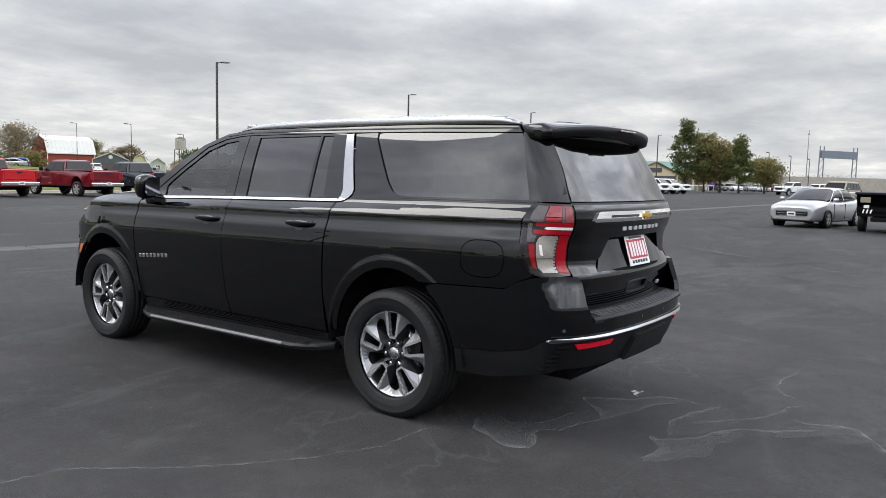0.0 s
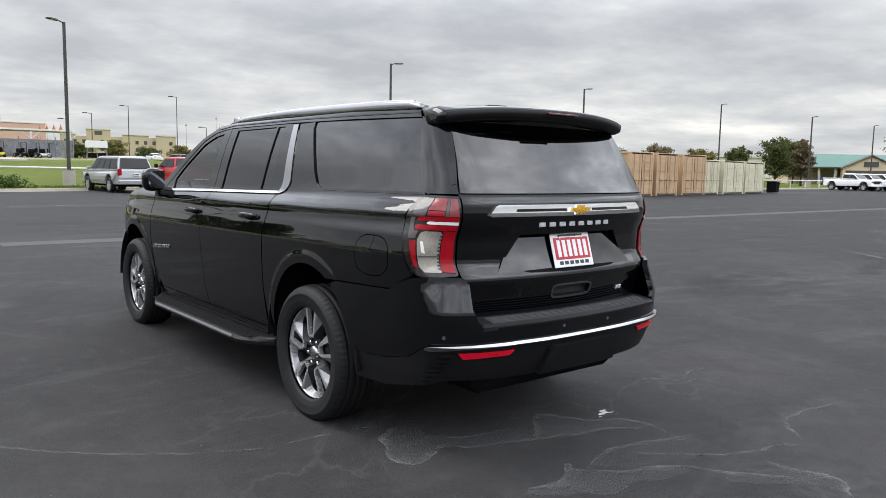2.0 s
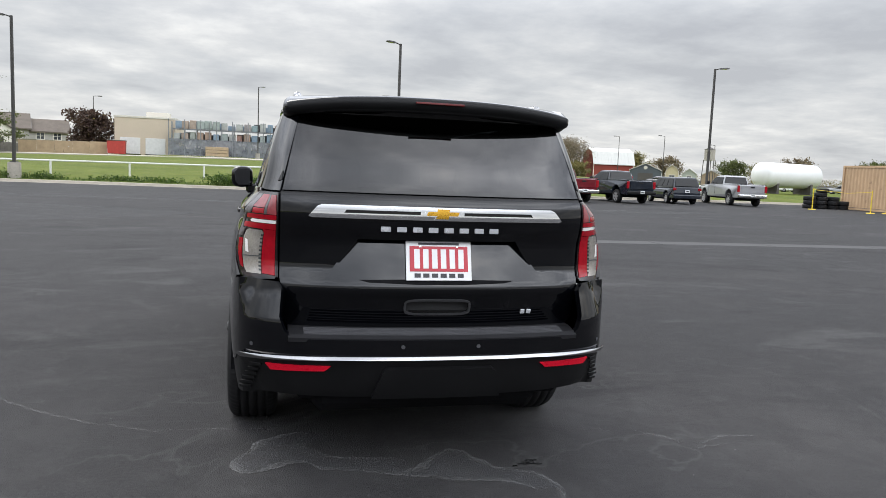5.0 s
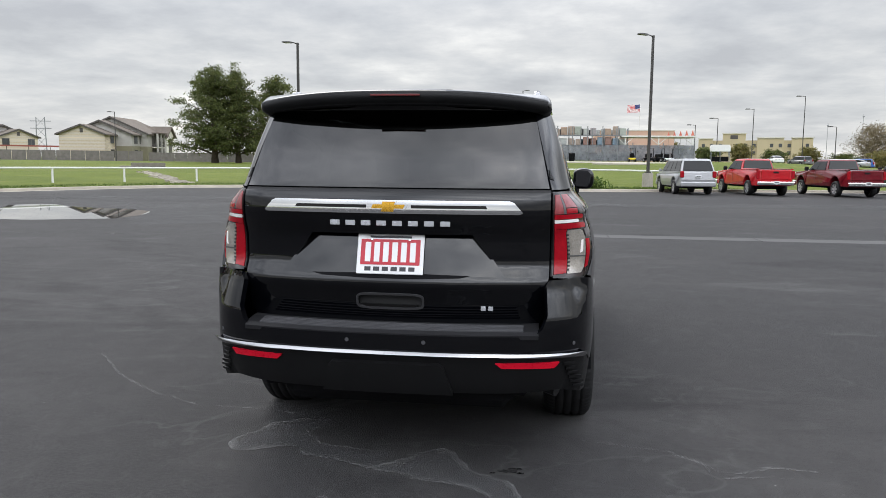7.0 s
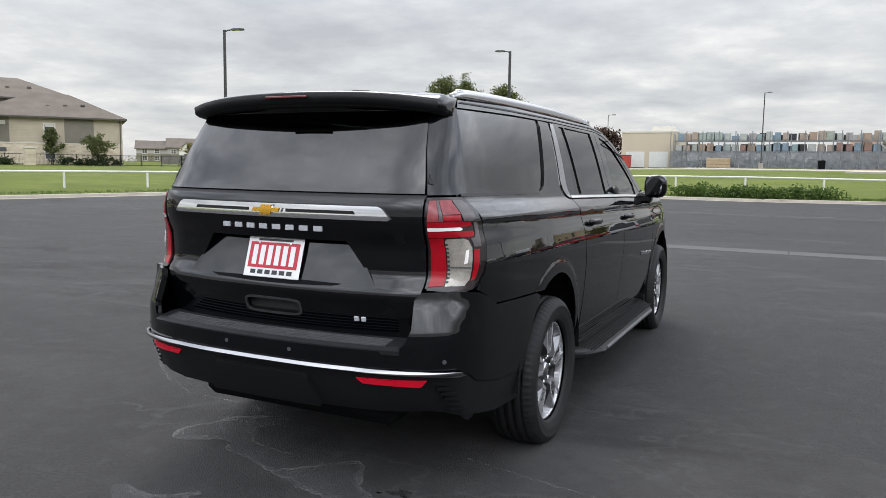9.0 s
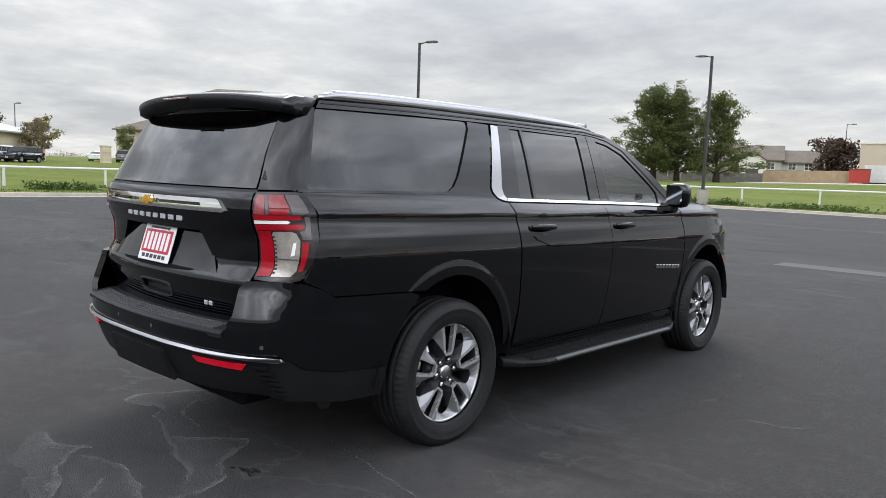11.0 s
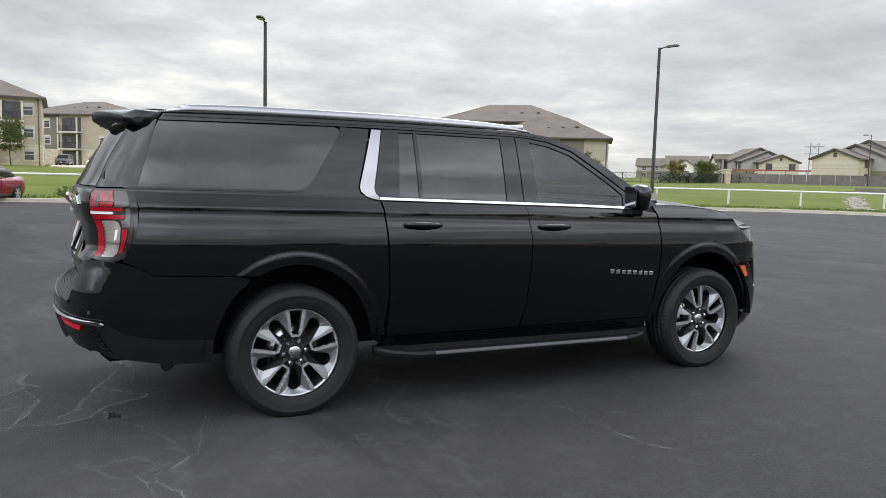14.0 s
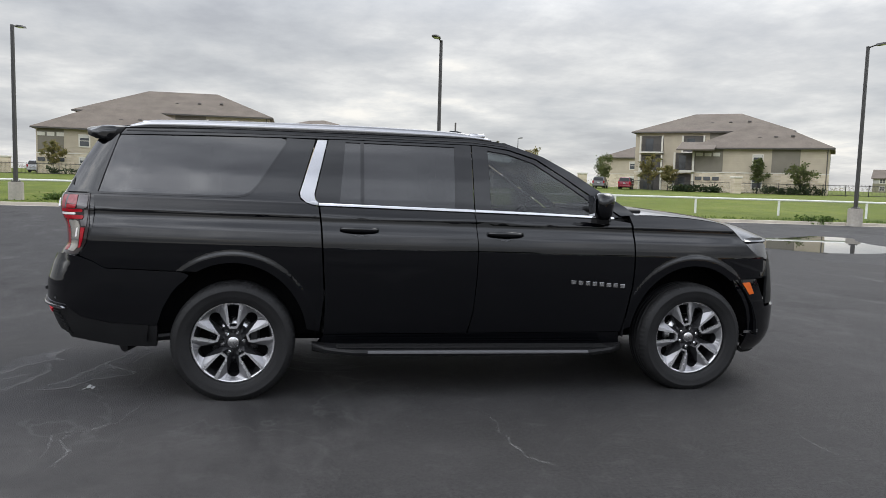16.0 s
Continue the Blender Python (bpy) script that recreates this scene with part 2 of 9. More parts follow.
M_TRIMCHR = simple("satin_chrome", (0.36, 0.36, 0.37), 0.16, 1.0, var=0.04, scale=8)
M_SATIN = simple("satin_alloy", (0.52, 0.52, 0.53), 0.25, 1.0, var=0.05, scale=20)
M_MACH = simple("machined_alloy", (0.62, 0.62, 0.63), 0.26, 0.7, var=0.02, scale=2)
M_FACET = simple("grey_machined_facet", (0.30, 0.30, 0.31), 0.36, 0.7, var=0.03, scale=2)
M_DARKALLOY = simple("dark_painted_alloy", (0.022, 0.022, 0.024), 0.4, 0.3, var=0.15)
# Black of the underbody, and of sheets that stand in for deep shade.
M_VOID = simple("underbody_and_shade_black", (0.009, 0.009, 0.010), 0.95, var=0.3, spec=0.05)
M_CABIN = simple("dark_cabin_trim", (0.012, 0.012, 0.013), 0.7, var=0.2)
M_LEATHER = simple("charcoal_leather", (0.03, 0.03, 0.032), 0.5, var=0.2)
M_PRIV = glass_mat("privacy_glass", (0.012, 0.014, 0.015), 0.0, 1.80)
M_TINT = glass_mat("tinted_glass", (0.26, 0.28, 0.275), 0.0, 1.62)
M_GOLD = simple("gold_emblem", (0.62, 0.34, 0.035), 0.28, 0.75, var=0.1, scale=30)
M_REDLENS = simple("red_lens", (0.29, 0.003, 0.010), 0.12, var=0.2, scale=40, spec=0.35)
M_REFLECT = simple("retro_reflector", (0.62, 0.006, 0.025), 0.3, var=0.1, scale=60, spec=0.3)
M_BADGE = simple("bright_badge", (0.48, 0.49, 0.51), 0.25, 0.25, var=0.04)
M_PINKLENS = simple("pale_red_lens", (0.23, 0.045, 0.05), 0.1, var=0.35, scale=30)
M_COVER = simple("clear_lamp_cover", (0.085, 0.075, 0.076), 0.06, 0.0, var=0.25, scale=2)
M_DREDLENS = simple("deep_red_lens", (0.12, 0.006, 0.008), 0.1, var=0.15, scale=40, coat=1.0)
M_HEADLENS = simple("headlamp_lens", (0.07, 0.07, 0.072), 0.12, 0.4, var=0.3, scale=25, coat=1.0)
M_WHITELENS = simple("clear_lens", (0.30, 0.275, 0.24), 0.15, 0.3, var=0.45, scale=9, coat=1.0)
M_WHITEBAR = simple("white_bar_and_glint", (0.8, 0.76, 0.74), 0.2, var=0.05, coat=1.0)
M_SMOKE = simple("smoked_lamp_housing", (0.016, 0.009, 0.009), 0.08, 0.0, var=0.3, scale=10)
M_AMBER = simple("amber_lens", (0.62, 0.11, 0.01), 0.18, var=0.1, coat=1.0)
M_PLATEW = simple("white_plate", (0.74, 0.74, 0.74), 0.4, var=0.04)
M_PLATER = simple("red_plate_print", (0.44, 0.016, 0.032), 0.4, var=0.06)
M_PRINTK = simple("dark_print", (0.03, 0.03, 0.035), 0.5, var=0.1)
M_POLE = simple("bronze_pole_paint", (0.035, 0.033, 0.030), 0.5, var=0.2, scale=2)
M_WHITEP = simple("white_pipe_paint", (0.62, 0.62, 0.59), 0.5, var=0.08, scale=1.5)
M_YELLOW = simple("yellow_paint", (0.70, 0.52, 0.03), 0.5, var=0.15)

# ---- mesh tools ----
def link_mesh(name, bm, mat, smooth=False):
    me = bpy.data.meshes.new(name)
    bm.to_mesh(me)
    bm.free()
    if smooth:
        me.shade_smooth()
    for one in mat if isinstance(mat, (list, tuple)) else (mat,):
        me.materials.append(one)
    if "nrm" in me.attributes:
        # the true normals of the surface that the panel was laid on
        me.normals_split_custom_set_from_vertices([tuple(d.vector) for d in me.attributes["nrm"].data])
    return new(name, me)


def part(name, bm, mat, parent, label="", smooth=False):
    """Link a bmesh as one mesh object under a thing or a part."""
    ob = link_mesh(name, bm, mat, smooth)
    ob.parent = parent
    if label:
        ob["label"] = label
    return ob


def empty(name, m, label="", category="", group="", kind=""):
    ob = new(name)
    ob.empty_display_size = 0.2
    ob.matrix_world = m
    return tagged(ob, label, category, group, kind)


def pbox(bm, c, s, bevel=0.0, rot=None, seg=1):
    """A box about c with full sizes s, its edges bevelled."""
    g = bmesh.ops.create_cube(bm, size=1.0)
    vs = g["verts"]
    m = Matrix.Translation(c) @ (rot if rot is not None else Matrix.Identity(4)) @ Matrix.Diagonal((*s, 1))
    bmesh.ops.transform(bm, matrix=m, verts=vs)
    if bevel > 0:
        es = list({e for v in vs for e in v.link_edges})
        bmesh.ops.bevel(bm, geom=es, offset=min(bevel, min(s) * 0.45), segments=seg, affect="EDGES", profile=0.5)
    return bm


def box(c, s, bevel=0.0, rot=None, seg=1):
    return pbox(bmesh.new(), c, s, bevel, rot, seg)


def pcyl(bm, a, b, r1, r2=None, n=12, caps=True):
    """A cylinder or cone from a to b."""
    a, b = Vector(a), Vector(b)
    r2 = r1 if r2 is None else r2
    d = b - a
    q = d.to_track_quat("Z", "Y").to_matrix()
    ring = []
    for p, r in ((a, r1), (b, r2)):
        ring.append([bm.verts.new(p + q @ Vector((r * math.cos(2 * math.pi * i / n), r * math.sin(2 * math.pi * i / n), 0))) for i in range(n)])
    for i in range(n):
        j = (i + 1) % n
        bm.faces.new((ring[0][i], ring[0][j], ring[1][j], ring[1][i]))
    if caps:
        bm.faces.new(ring[0][::-1])
        bm.faces.new(ring[1])
    return bm


def cyl(a, b, r1, r2=None, n=12, caps=True):
    return pcyl(bmesh.new(), a, b, r1, r2, n, caps)


def pprism(bm, pts, d, closed=True):
    """Extrude the 3D polygon pts by the vector d."""
    d = Vector(d)
    lo = [bm.verts.new(p) for p in pts]
    hi = [bm.verts.new(Vector(p) + d) for p in pts]
    n = len(pts)
    for i in range(n):
        j = (i + 1) % n
        bm.faces.new((lo[i], lo[j], hi[j], hi[i]))
    if closed:
        bm.faces.new(lo[::-1])
        bm.faces.new(hi)
    return bm


def prism(pts, d):
    bm = pprism(bmesh.new(), pts, d)
    bmesh.ops.recalc_face_normals(bm, faces=bm.faces[:])
    return bm


def ploft(bm, rings, cap=True, closed=True):
    """Skin a list of rings of 3D points."""
    rs = [[bm.verts.new(p) for p in r] for r in rings]
    n = len(rs[0])
    for a, b in zip(rs, rs[1:]):
        for i in range(n if closed else n - 1):
            j = (i + 1) % n
            bm.faces.new((a[i], a[j], b[j], b[i]))
    if cap and closed:
        bm.faces.new(rs[0][::-1])
        bm.faces.new(rs[-1])
    return bm


def tube(pts, r, n=8, caps=True):
    """A round tube along pts."""
    bm = bmesh.new()
    pts = [Vector(p) for p in pts]
    rings = []
    for i, p in enumerate(pts):
        d = (pts[min(i + 1, len(pts) - 1)] - pts[max(i - 1, 0)]).normalized()
        q = d.to_track_quat("Z", "Y").to_matrix()
        rr = r[i] if isinstance(r, (list, tuple)) else r
        rings.append([p + q @ Vector((rr * math.cos(2 * math.pi * k / n), rr * math.sin(2 * math.pi * k / n), 0)) for k in range(n)])
    return ploft(bm, rings, caps)


def mirrored(bm):
    """The mirror image of bm across x = 0."""
    c = bm.copy()
    for v in c.verts:
        v.co.x = -v.co.x
    lay = c.verts.layers.float_vector.get("nrm")
    if lay:
        for v in c.verts:
            v[lay] = (-v[lay].x, v[lay].y, v[lay].z)
    bmesh.ops.reverse_faces(c, faces=c.faces[:])
    return c


def spline(xs, ys):
    """Monotone cubic through the points."""
    n = len(xs)
    h = [xs[i + 1] - xs[i] for i in range(n - 1)]
    d = [(ys[i + 1] - ys[i]) / h[i] for i in range(n - 1)]
    m = [d[0]] + [0.0 if d[i - 1] * d[i] <= 0 else 2 * d[i - 1] * d[i] / (d[i - 1] + d[i]) for i in range(1, n - 1)] + [d[-1]]

    def f(x):
        if x <= xs[0]:
            return ys[0] + m[0] * (x - xs[0])
        if x >= xs[-1]:
            return ys[-1] + m[-1] * (x - xs[-1])
        i = 0
        while x > xs[i + 1]:
            i += 1
        t = (x - xs[i]) / h[i]
        return (2 * t**3 - 3 * t * t + 1) * ys[i] + (t**3 - 2 * t * t + t) * h[i] * m[i] + (3 * t * t - 2 * t**3) * ys[i + 1] + (t**3 - t * t) * h[i] * m[i + 1]

    return f


def skin(loops, fmap, su=0.08, sv=0.08, thick=0.02, lift=0.0):
    """A panel: the outline (first loop) less the holes, cut into a fine grid and laid on the surface fmap(u, v), with its rim turned in."""
    bm = bmesh.new()
    lay = bm.verts.layers.float_vector.new("nrm")
    for lp in loops:
        vs = [bm.verts.new((u, v, 0)) for u, v in lp]
        for i in range(len(vs)):
            bm.edges.new((vs[i], vs[(i + 1) % len(vs)]))
    bmesh.ops.triangle_fill(bm, edges=bm.edges[:], use_beauty=True, normal=(0, 0, 1))
    for f in bm.faces:
        f.normal_update()
    bad = [f for f in bm.faces if f.normal.z < 0]
    if bad:
        bmesh.ops.reverse_faces(bm, faces=bad)
    for ax, st in ((0, su), (1, sv)):
        lo = min(v.co[ax] for v in bm.verts)
        hi = max(v.co[ax] for v in bm.verts)
        k = math.floor(lo / st) + 1
        no = (1, 0, 0) if ax == 0 else (0, 1, 0)
        while k * st < hi - 1e-4:
            co = [0, 0, 0]
            co[ax] = k * st
            bmesh.ops.bisect_plane(bm, geom=bm.verts[:] + bm.edges[:] + bm.faces[:], plane_co=co, plane_no=no, dist=1e-5)
            k += 1
    e = 0.004
    nrm = {}
    for v in bm.verts:
        u, w = v.co.x, v.co.y
        du = Vector(fmap(u + e, w)) - Vector(fmap(u - e, w))
        dv = Vector(fmap(u, w + e)) - Vector(fmap(u, w - e))
        n = du.cross(dv)
        nrm[v] = n.normalized() if n.length > 1e-12 else Vector((0, 0, 1))
    rim = [ed for ed in bm.edges if len(ed.link_faces) == 1]
    for v in bm.verts:
        v.co = Vector(fmap(v.co.x, v.co.y)) + nrm[v] * lift
        v[lay] = nrm[v]
    for f in bm.faces:
        f.smooth = True
    if thick > 0:
        for ed in rim:
            f = ed.link_faces[0]
            lo = next(l for l in f.loops if l.edge == ed)
            a, b = lo.vert, lo.link_loop_next.vert
            q = [bm.verts.new(b.co), bm.verts.new(a.co), bm.verts.new(a.co - nrm[a] * thick), bm.verts.new(b.co - nrm[b] * thick)]
            bm.faces.new(q)
    return bm


def lathe(prof, n=48, axis="x", wob=None):
    """Turn the profile (radius, offset) about an axis."""
    bm = bmesh.new()
    rings = []
    for i in range(n):
        a = 2 * math.pi * i / n
        r_ = []
        for k, (r, o) in enumerate(prof):
            if wob:
                r, o = wob(i, k, r, o)
            c, s = r * math.cos(a), r * math.sin(a)
            r_.append({"x": (o, c, s), "y": (c, o, s), "z": (c, s, o)}[axis])
        rings.append(r_)
    rs = [[bm.verts.new(p) for p in r] for r in rings]
    for i in range(n):
        a, b = rs[i], rs[(i + 1) % n]
        for k in range(len(prof) - 1):
            bm.faces.new((a[k], a[k + 1], b[k + 1], b[k]))
    bmesh.ops.remove_doubles(bm, verts=bm.verts[:], dist=1e-5)
    bmesh.ops.recalc_face_normals(bm, faces=bm.faces[:])
    for f in bm.faces:
        f.smooth = True
    return bm


def offset_poly(pts, d):
    """Move the outline of a polygon (counter-clockwise) inwards by d."""
    n, out = len(pts), []
    for i in range(n):
        p0, p1, p2 = Vector(pts[i - 1]), Vector(pts[i]), Vector(pts[(i + 1) % n])
        a, b = (p1 - p0).normalized(), (p2 - p1).normalized()
        na, nb = Vector((-a.y, a.x)), Vector((-b.y, b.x))
        k = na + nb
        s = d / max(0.35, k.length_squared / 2)
        out.append(tuple(p1 + k * s))
    return out


def ellipse(cx, cy, rx, ry, n=20, p=2.0):
    """A closed superellipse outline."""
    o = []
    for i in range(n):
        a = 2 * math.pi * i / n
        c, s = math.cos(a), math.sin(a)
        o.append((cx + rx * math.copysign(abs(c) ** (2 / p), c), cy + ry * math.copysign(abs(s) ** (2 / p), s)))
    return o


# ---- ground ----
def kerb_line():
    """The kerb from the south-west round to the north-east, as plan points."""
    return [(-31.5, -70), (-30.8, -30), (-29.6, -12), (-28.6, 2), (-27.2, 16), (-25.0, 26), (-21.5, 33), (-16.0, 36.6), (-9.0, 37.0), (-1.0, 36.2), (5, 37.2), (11, 39.2), (20, 40.5), (34, 42.0), (48, 40.0), (62, 36.5), (80, 35.5), (100, 36.5), (118, 40), (150, 45), (260, 60)]


ground_bm = bmesh.new()
xs = [-2500, -600, -200, -60, 60, 200, 600, 2500]
gv = [[ground_bm.verts.new((x, y, 0)) for x in xs] for y in xs]
for j in range(7):
    for i in range(7):
        ground_bm.faces.new((gv[j][i], gv[j][i + 1], gv[j + 1][i + 1], gv[j + 1][i]))
ground = link_mesh("ground", ground_bm, M_ASPH)
tagged(ground, "dark sealed asphalt car park with pale cracks and stains", "asphalt", kind="structure")


def plan_normals(line):
    out = []
    for i, p in enumerate(line):
        a, b = Vector(line[max(0, i - 1)]), Vector(line[min(len(line) - 1, i + 1)])
        d = (b - a).normalized()
        out.append(Vector((-d.y, d.x)))
    return out


def smooth_line(line, n=6):
    pts = [Vector(p) for p in line]
    out = []
    for i in range(len(pts) - 1):
        p0, p1, p2, p3 = pts[max(i - 1, 0)], pts[i], pts[i + 1], pts[min(i + 2, len(pts) - 1)]
        for k in range(n):
            t = k / n
            out.append(0.5 * (2 * p1 + (p2 - p0) * t + (2 * p0 - 5 * p1 + 4 * p2 - p3) * t * t + (3 * p1 - p0 - 3 * p2 + p3) * t**3))
    out.append(pts[-1])
    return out


KL = smooth_line(kerb_line())
KN = plan_normals(KL)


def kerb_dist(x, y):
    """Distance behind the kerb (positive on the grass)."""
    best, sgn = 1e9, 1
    for p, n in zip(KL, KN):
        dx, dy = x - p.x, y - p.y
        d = dx * dx + dy * dy
        if d < best:
            best, sgn = d, (1 if dx * n.x + dy * n.y > 0 else -1)
    return sgn * math.sqrt(best)


def rise(s, x):
    """Height of the grass s metres behind the kerb."""
    far = max(0.0, min(1.0, (75 - x) / 40))
    north = max(0.0, min(1.0, (x + 45) / 30))
    k = (0.016 + 0.010 * north) * min(s, 75) + 0.006 * max(0, min(s, 300) - 75)
    return 0.13 + k * far


def land(x, y):
    s = kerb_dist(x, y)
    return rise(max(s, 0), x) if s > 0 else 0.0


grass_bm = bmesh.new()
rows_ = []
STEPS = [0.15, 1.2, 2.5, 4, 6, 9, 13, 20, 30, 45, 62, 80, 110, 150, 220, 330]
C0 = Vector((0, 0))
for p, n in zip(KL, KN):
    row = []
    for s in STEPS:
        d = n.lerp((p - C0).normalized(), min(1, s / 60)).normalized()
        q = p + d * s
        row.append(grass_bm.verts.new((q.x, q.y, rise(s, q.x) + (0.03 * noise.noise((q.x * 0.3, q.y * 0.3, 0)) if s > 1 else 0))))
    rows_.append(row)
for a, b in zip(rows_, rows_[1:]):
    for i in range(len(STEPS) - 1):
        grass_bm.faces.new((a[i], b[i], b[i + 1], a[i + 1]))
bmesh.ops.recalc_face_normals(grass_bm, faces=grass_bm.faces[:])
if grass_bm.faces[0].normal.z < 0:
    bmesh.ops.reverse_faces(grass_bm, faces=grass_bm.faces[:])
lawn = link_mesh("lawn", grass_bm, M_GRASS, True)
tagged(lawn, "mown green grass rising gently behind the kerb", "grass", kind="structure")

kerb_bm = bmesh.new()
ploft(kerb_bm, [[(p.x + n.x * o, p.y + n.y * o, z) for o, z in ((-0.32, 0.004), (-0.02, 0.012), (0.0, 0.13), (0.03, 0.15), (0.17, 0.15), (0.2, 0.0))] for p, n in zip(KL, KN)], cap=False, closed=False)
bmesh.ops.recalc_face_normals(kerb_bm, faces=kerb_bm.faces[:])
kerb = link_mesh("kerb", kerb_bm, M_CONC2)
tagged(kerb, "pale concrete kerb and gutter round the car park", "kerb", kind="structure")

# ---- the black SUV ----
HUB_Y, HUB_Z, ARCH_Y, ARCH_Z = 1.703, 0.402, 0.502, 0.545
_side = spline(
    [0.26, 0.36, 0.45, 0.60, 0.80, 0.96, 1.04, 1.14, 1.245, 1.262, 1.282, 1.31, 1.345, 1.36, 1.58, 1.80, 1.85, 1.90],
    [0.86, 0.920, 0.952, 0.976, 0.995, 1.004, 1.0045, 0.989, 0.961, 0.961, 0.950, 0.925, 0.893, 0.887, 0.822, 0.742, 0.716, 0.66])
_plan = spline([-3.1, -2.8, -2.6, -2.3, -1.7, 1.0, 1.7, 2.0, 2.2, 2.35, 2.5], [-0.16, -0.088, -0.047, -0.018, 0.0, 0.0, -0.004, -0.025, -0.06, -0.11, -0.2])


def flare(y, z):
    out = 0.0
    for c in (-HUB_Y, HUB_Y):
        r = math.hypot((y - c) * 1.06, z - HUB_Z)
        k = min(1.0, max(0.0, (0.632 - r) / 0.040))
        out = max(out, 0.008 * k * k * (3 - 2 * k))
    return out


def side_x(y, z):
    return _side(z + 0.0175 * (y + 0.7)) + _plan(y) + (flare(y, z) if z < 1.2 else 0.0)


def side_map(y, z):
    return (side_x(y, z), y, z)


_gate = spline(
    [0.70, 0.80, 0.90, 0.955, 0.97, 1.00, 1.03, 1.06, 1.17, 1.20, 1.235, 1.30, 1.35, 1.385, 1.40, 1.58, 1.75, 1.88],
    [-2.925, -2.94, -2.968, -2.985, -2.983, -2.968, -2.947, -2.94, -2.945, -2.956, -2.972, -2.984, -2.978, -2.962, -2.948, -2.848, -2.738, -2.655])


def gate_map(x, z):
    a = abs(x)
    return (x, _gate(z) + 0.030 + 0.15 * a * a + 1.1 * max(0.0, a - 0.6) ** 2, z)


def corner_map(u, z):
    """The rounded rear corner from the tailgate's edge (u = 0) to the flank (u = 1)."""
    xg = 0.748 if z < 1.39 else 0.748 - 0.24 * (z - 1.39)
    ys = -2.60 if z < 1.39 else -2.60 + 0.30 * (z - 1.39)
    a = Vector(gate_map(xg, z))
    b = Vector((side_x(ys, z), ys, z))
    yc = a.y + 0.075
    c = Vector((side_x(yc, z) - 0.005, yc, z))
    p = a * (1 - u) ** 2 + c * (2 * u * (1 - u)) + b * u * u
    return tuple(p)


_bump_pts = [(0, -3.045), (0.25, -3.04), (0.5, -3.015), (0.68, -2.97), (0.80, -2.915), (0.88, -2.845), (0.93, -2.76), (0.962, -2.62), (0.985, -2.35), (1.0, -2.1), (1.004, -1.9)]
_bl = [0.0]
for _a, _b in zip(_bump_pts, _bump_pts[1:]):
    _bl.append(_bl[-1] + math.dist(_a, _b))
_bx, _by = spline(_bl, [p[0] for p in _bump_pts]), spline(_bl, [p[1] for p in _bump_pts])
_bd = spline([0.33, 0.40, 0.48, 0.58, 0.63, 0.66, 0.76, 0.805, 0.812, 0.85, 0.90, 0.95, 1.0], [-0.14, -0.10, -0.055, -0.02, -0.006, 0.0, 0.002, 0.0, -0.002, -0.014, -0.030, -0.046, -0.056])


def bumper_map(u, z, extra=0.0):
    x, y = _bx(u), _by(u)
    s_ = 0.93 + 0.03 * min(1.0, max(0.0, (z - 0.86) / 0.08))
    k = min(1.0, max(0.0, (u - s_) / 0.07))
    d = _bd(z) * (1 - (0.93 if z > 0.66 else 0.7) * k)
    d += extra
    tx, ty = _bx(u + 0.01) - _bx(u - 0.01), _by(u + 0.01) - _by(u - 0.01)
    n = math.hypot(tx, ty)
    return (x + d * ty / n, y - d * tx / n, z)


def bumper_u(y):
    """The place along the bumper's sweep at which the flank has this y."""
    return min((abs(_by(i * 0.01) - y), i * 0.01) for i in range(110, 230))[1]


def arc(cy, a0, a1, n=18):
    """Edge of a wheel opening."""
    return [(cy + ARCH_Y * math.cos(radians(a0 + (a1 - a0) * i / n)), HUB_Z + ARCH_Z * math.sin(radians(a0 + (a1 - a0) * i / n))) for i in range(n + 1)]


suv = empty("black_suv", pose(0, 0, 0.012), "glossy black long-wheelbase family SUV with chrome trim, parked on dark asphalt", "car", kind="")


def both(name, bm, mat, parents=None, label=""):
    """A part on each flank."""
    m = mirrored(bm)
    a = part(name, bm, mat, parents[0] if parents else suv, label)
    b = part(name, m, mat, parents[1] if parents else suv, label)
    return a, b


# outlines on the flank, as (y, z)
BELT = [(-1.130, 1.343), (-0.6, 1.331), (-0.008, 1.318), (0.45, 1.307), (1.05, 1.288)]
CUT_C = [(-1.095, 0.44), (-1.085, 0.72), (-1.100, 1.0), (-1.112, 1.2), (-1.128, 1.335)]
CUT_B = [(-0.055, 0.44), (-0.015, 0.60), (0.002, 0.85), (0.006, 1.08), (-0.004, 1.20), (-0.012, 1.312)]
CUT_A = [(1.135, 0.44), (1.16, 0.56), (1.20, 0.78), (1.208, 0.95), (1.205, 1.12), (1.19, 1.262)]
QG = [(-2.648, 1.412), (-1.70, 1.404), (-1.645, 1.412), (-1.605, 1.435), (-1.555, 1.49), (-1.375, 1.775), (-1.38, 1.792), (-1.40, 1.798), (-2.462, 1.782)]
ROOF_LO = [(-2.470, 1.800), (-1.8, 1.812), (-1.0, 1.818), (-0.02, 1.812), (0.10, 1.806), (0.27, 1.785), (0.48, 1.722), (0.70, 1.585), (0.88, 1.468), (1.06, 1.352), (1.12, 1.312)]
ROOF_HI = [(1.24, 1.318), (1.17, 1.375), (1.0, 1.472), (0.764, 1.618), (0.534, 1.738), (0.265, 1.826), (0.0, 1.853), (-1.0, 1.862), (-1.8, 1.856), (-2.44, 1.838)]
G = 0.006


def shift(pts, dy, dz=0.0):
    return [(a + dy, b + dz) for a, b in pts]


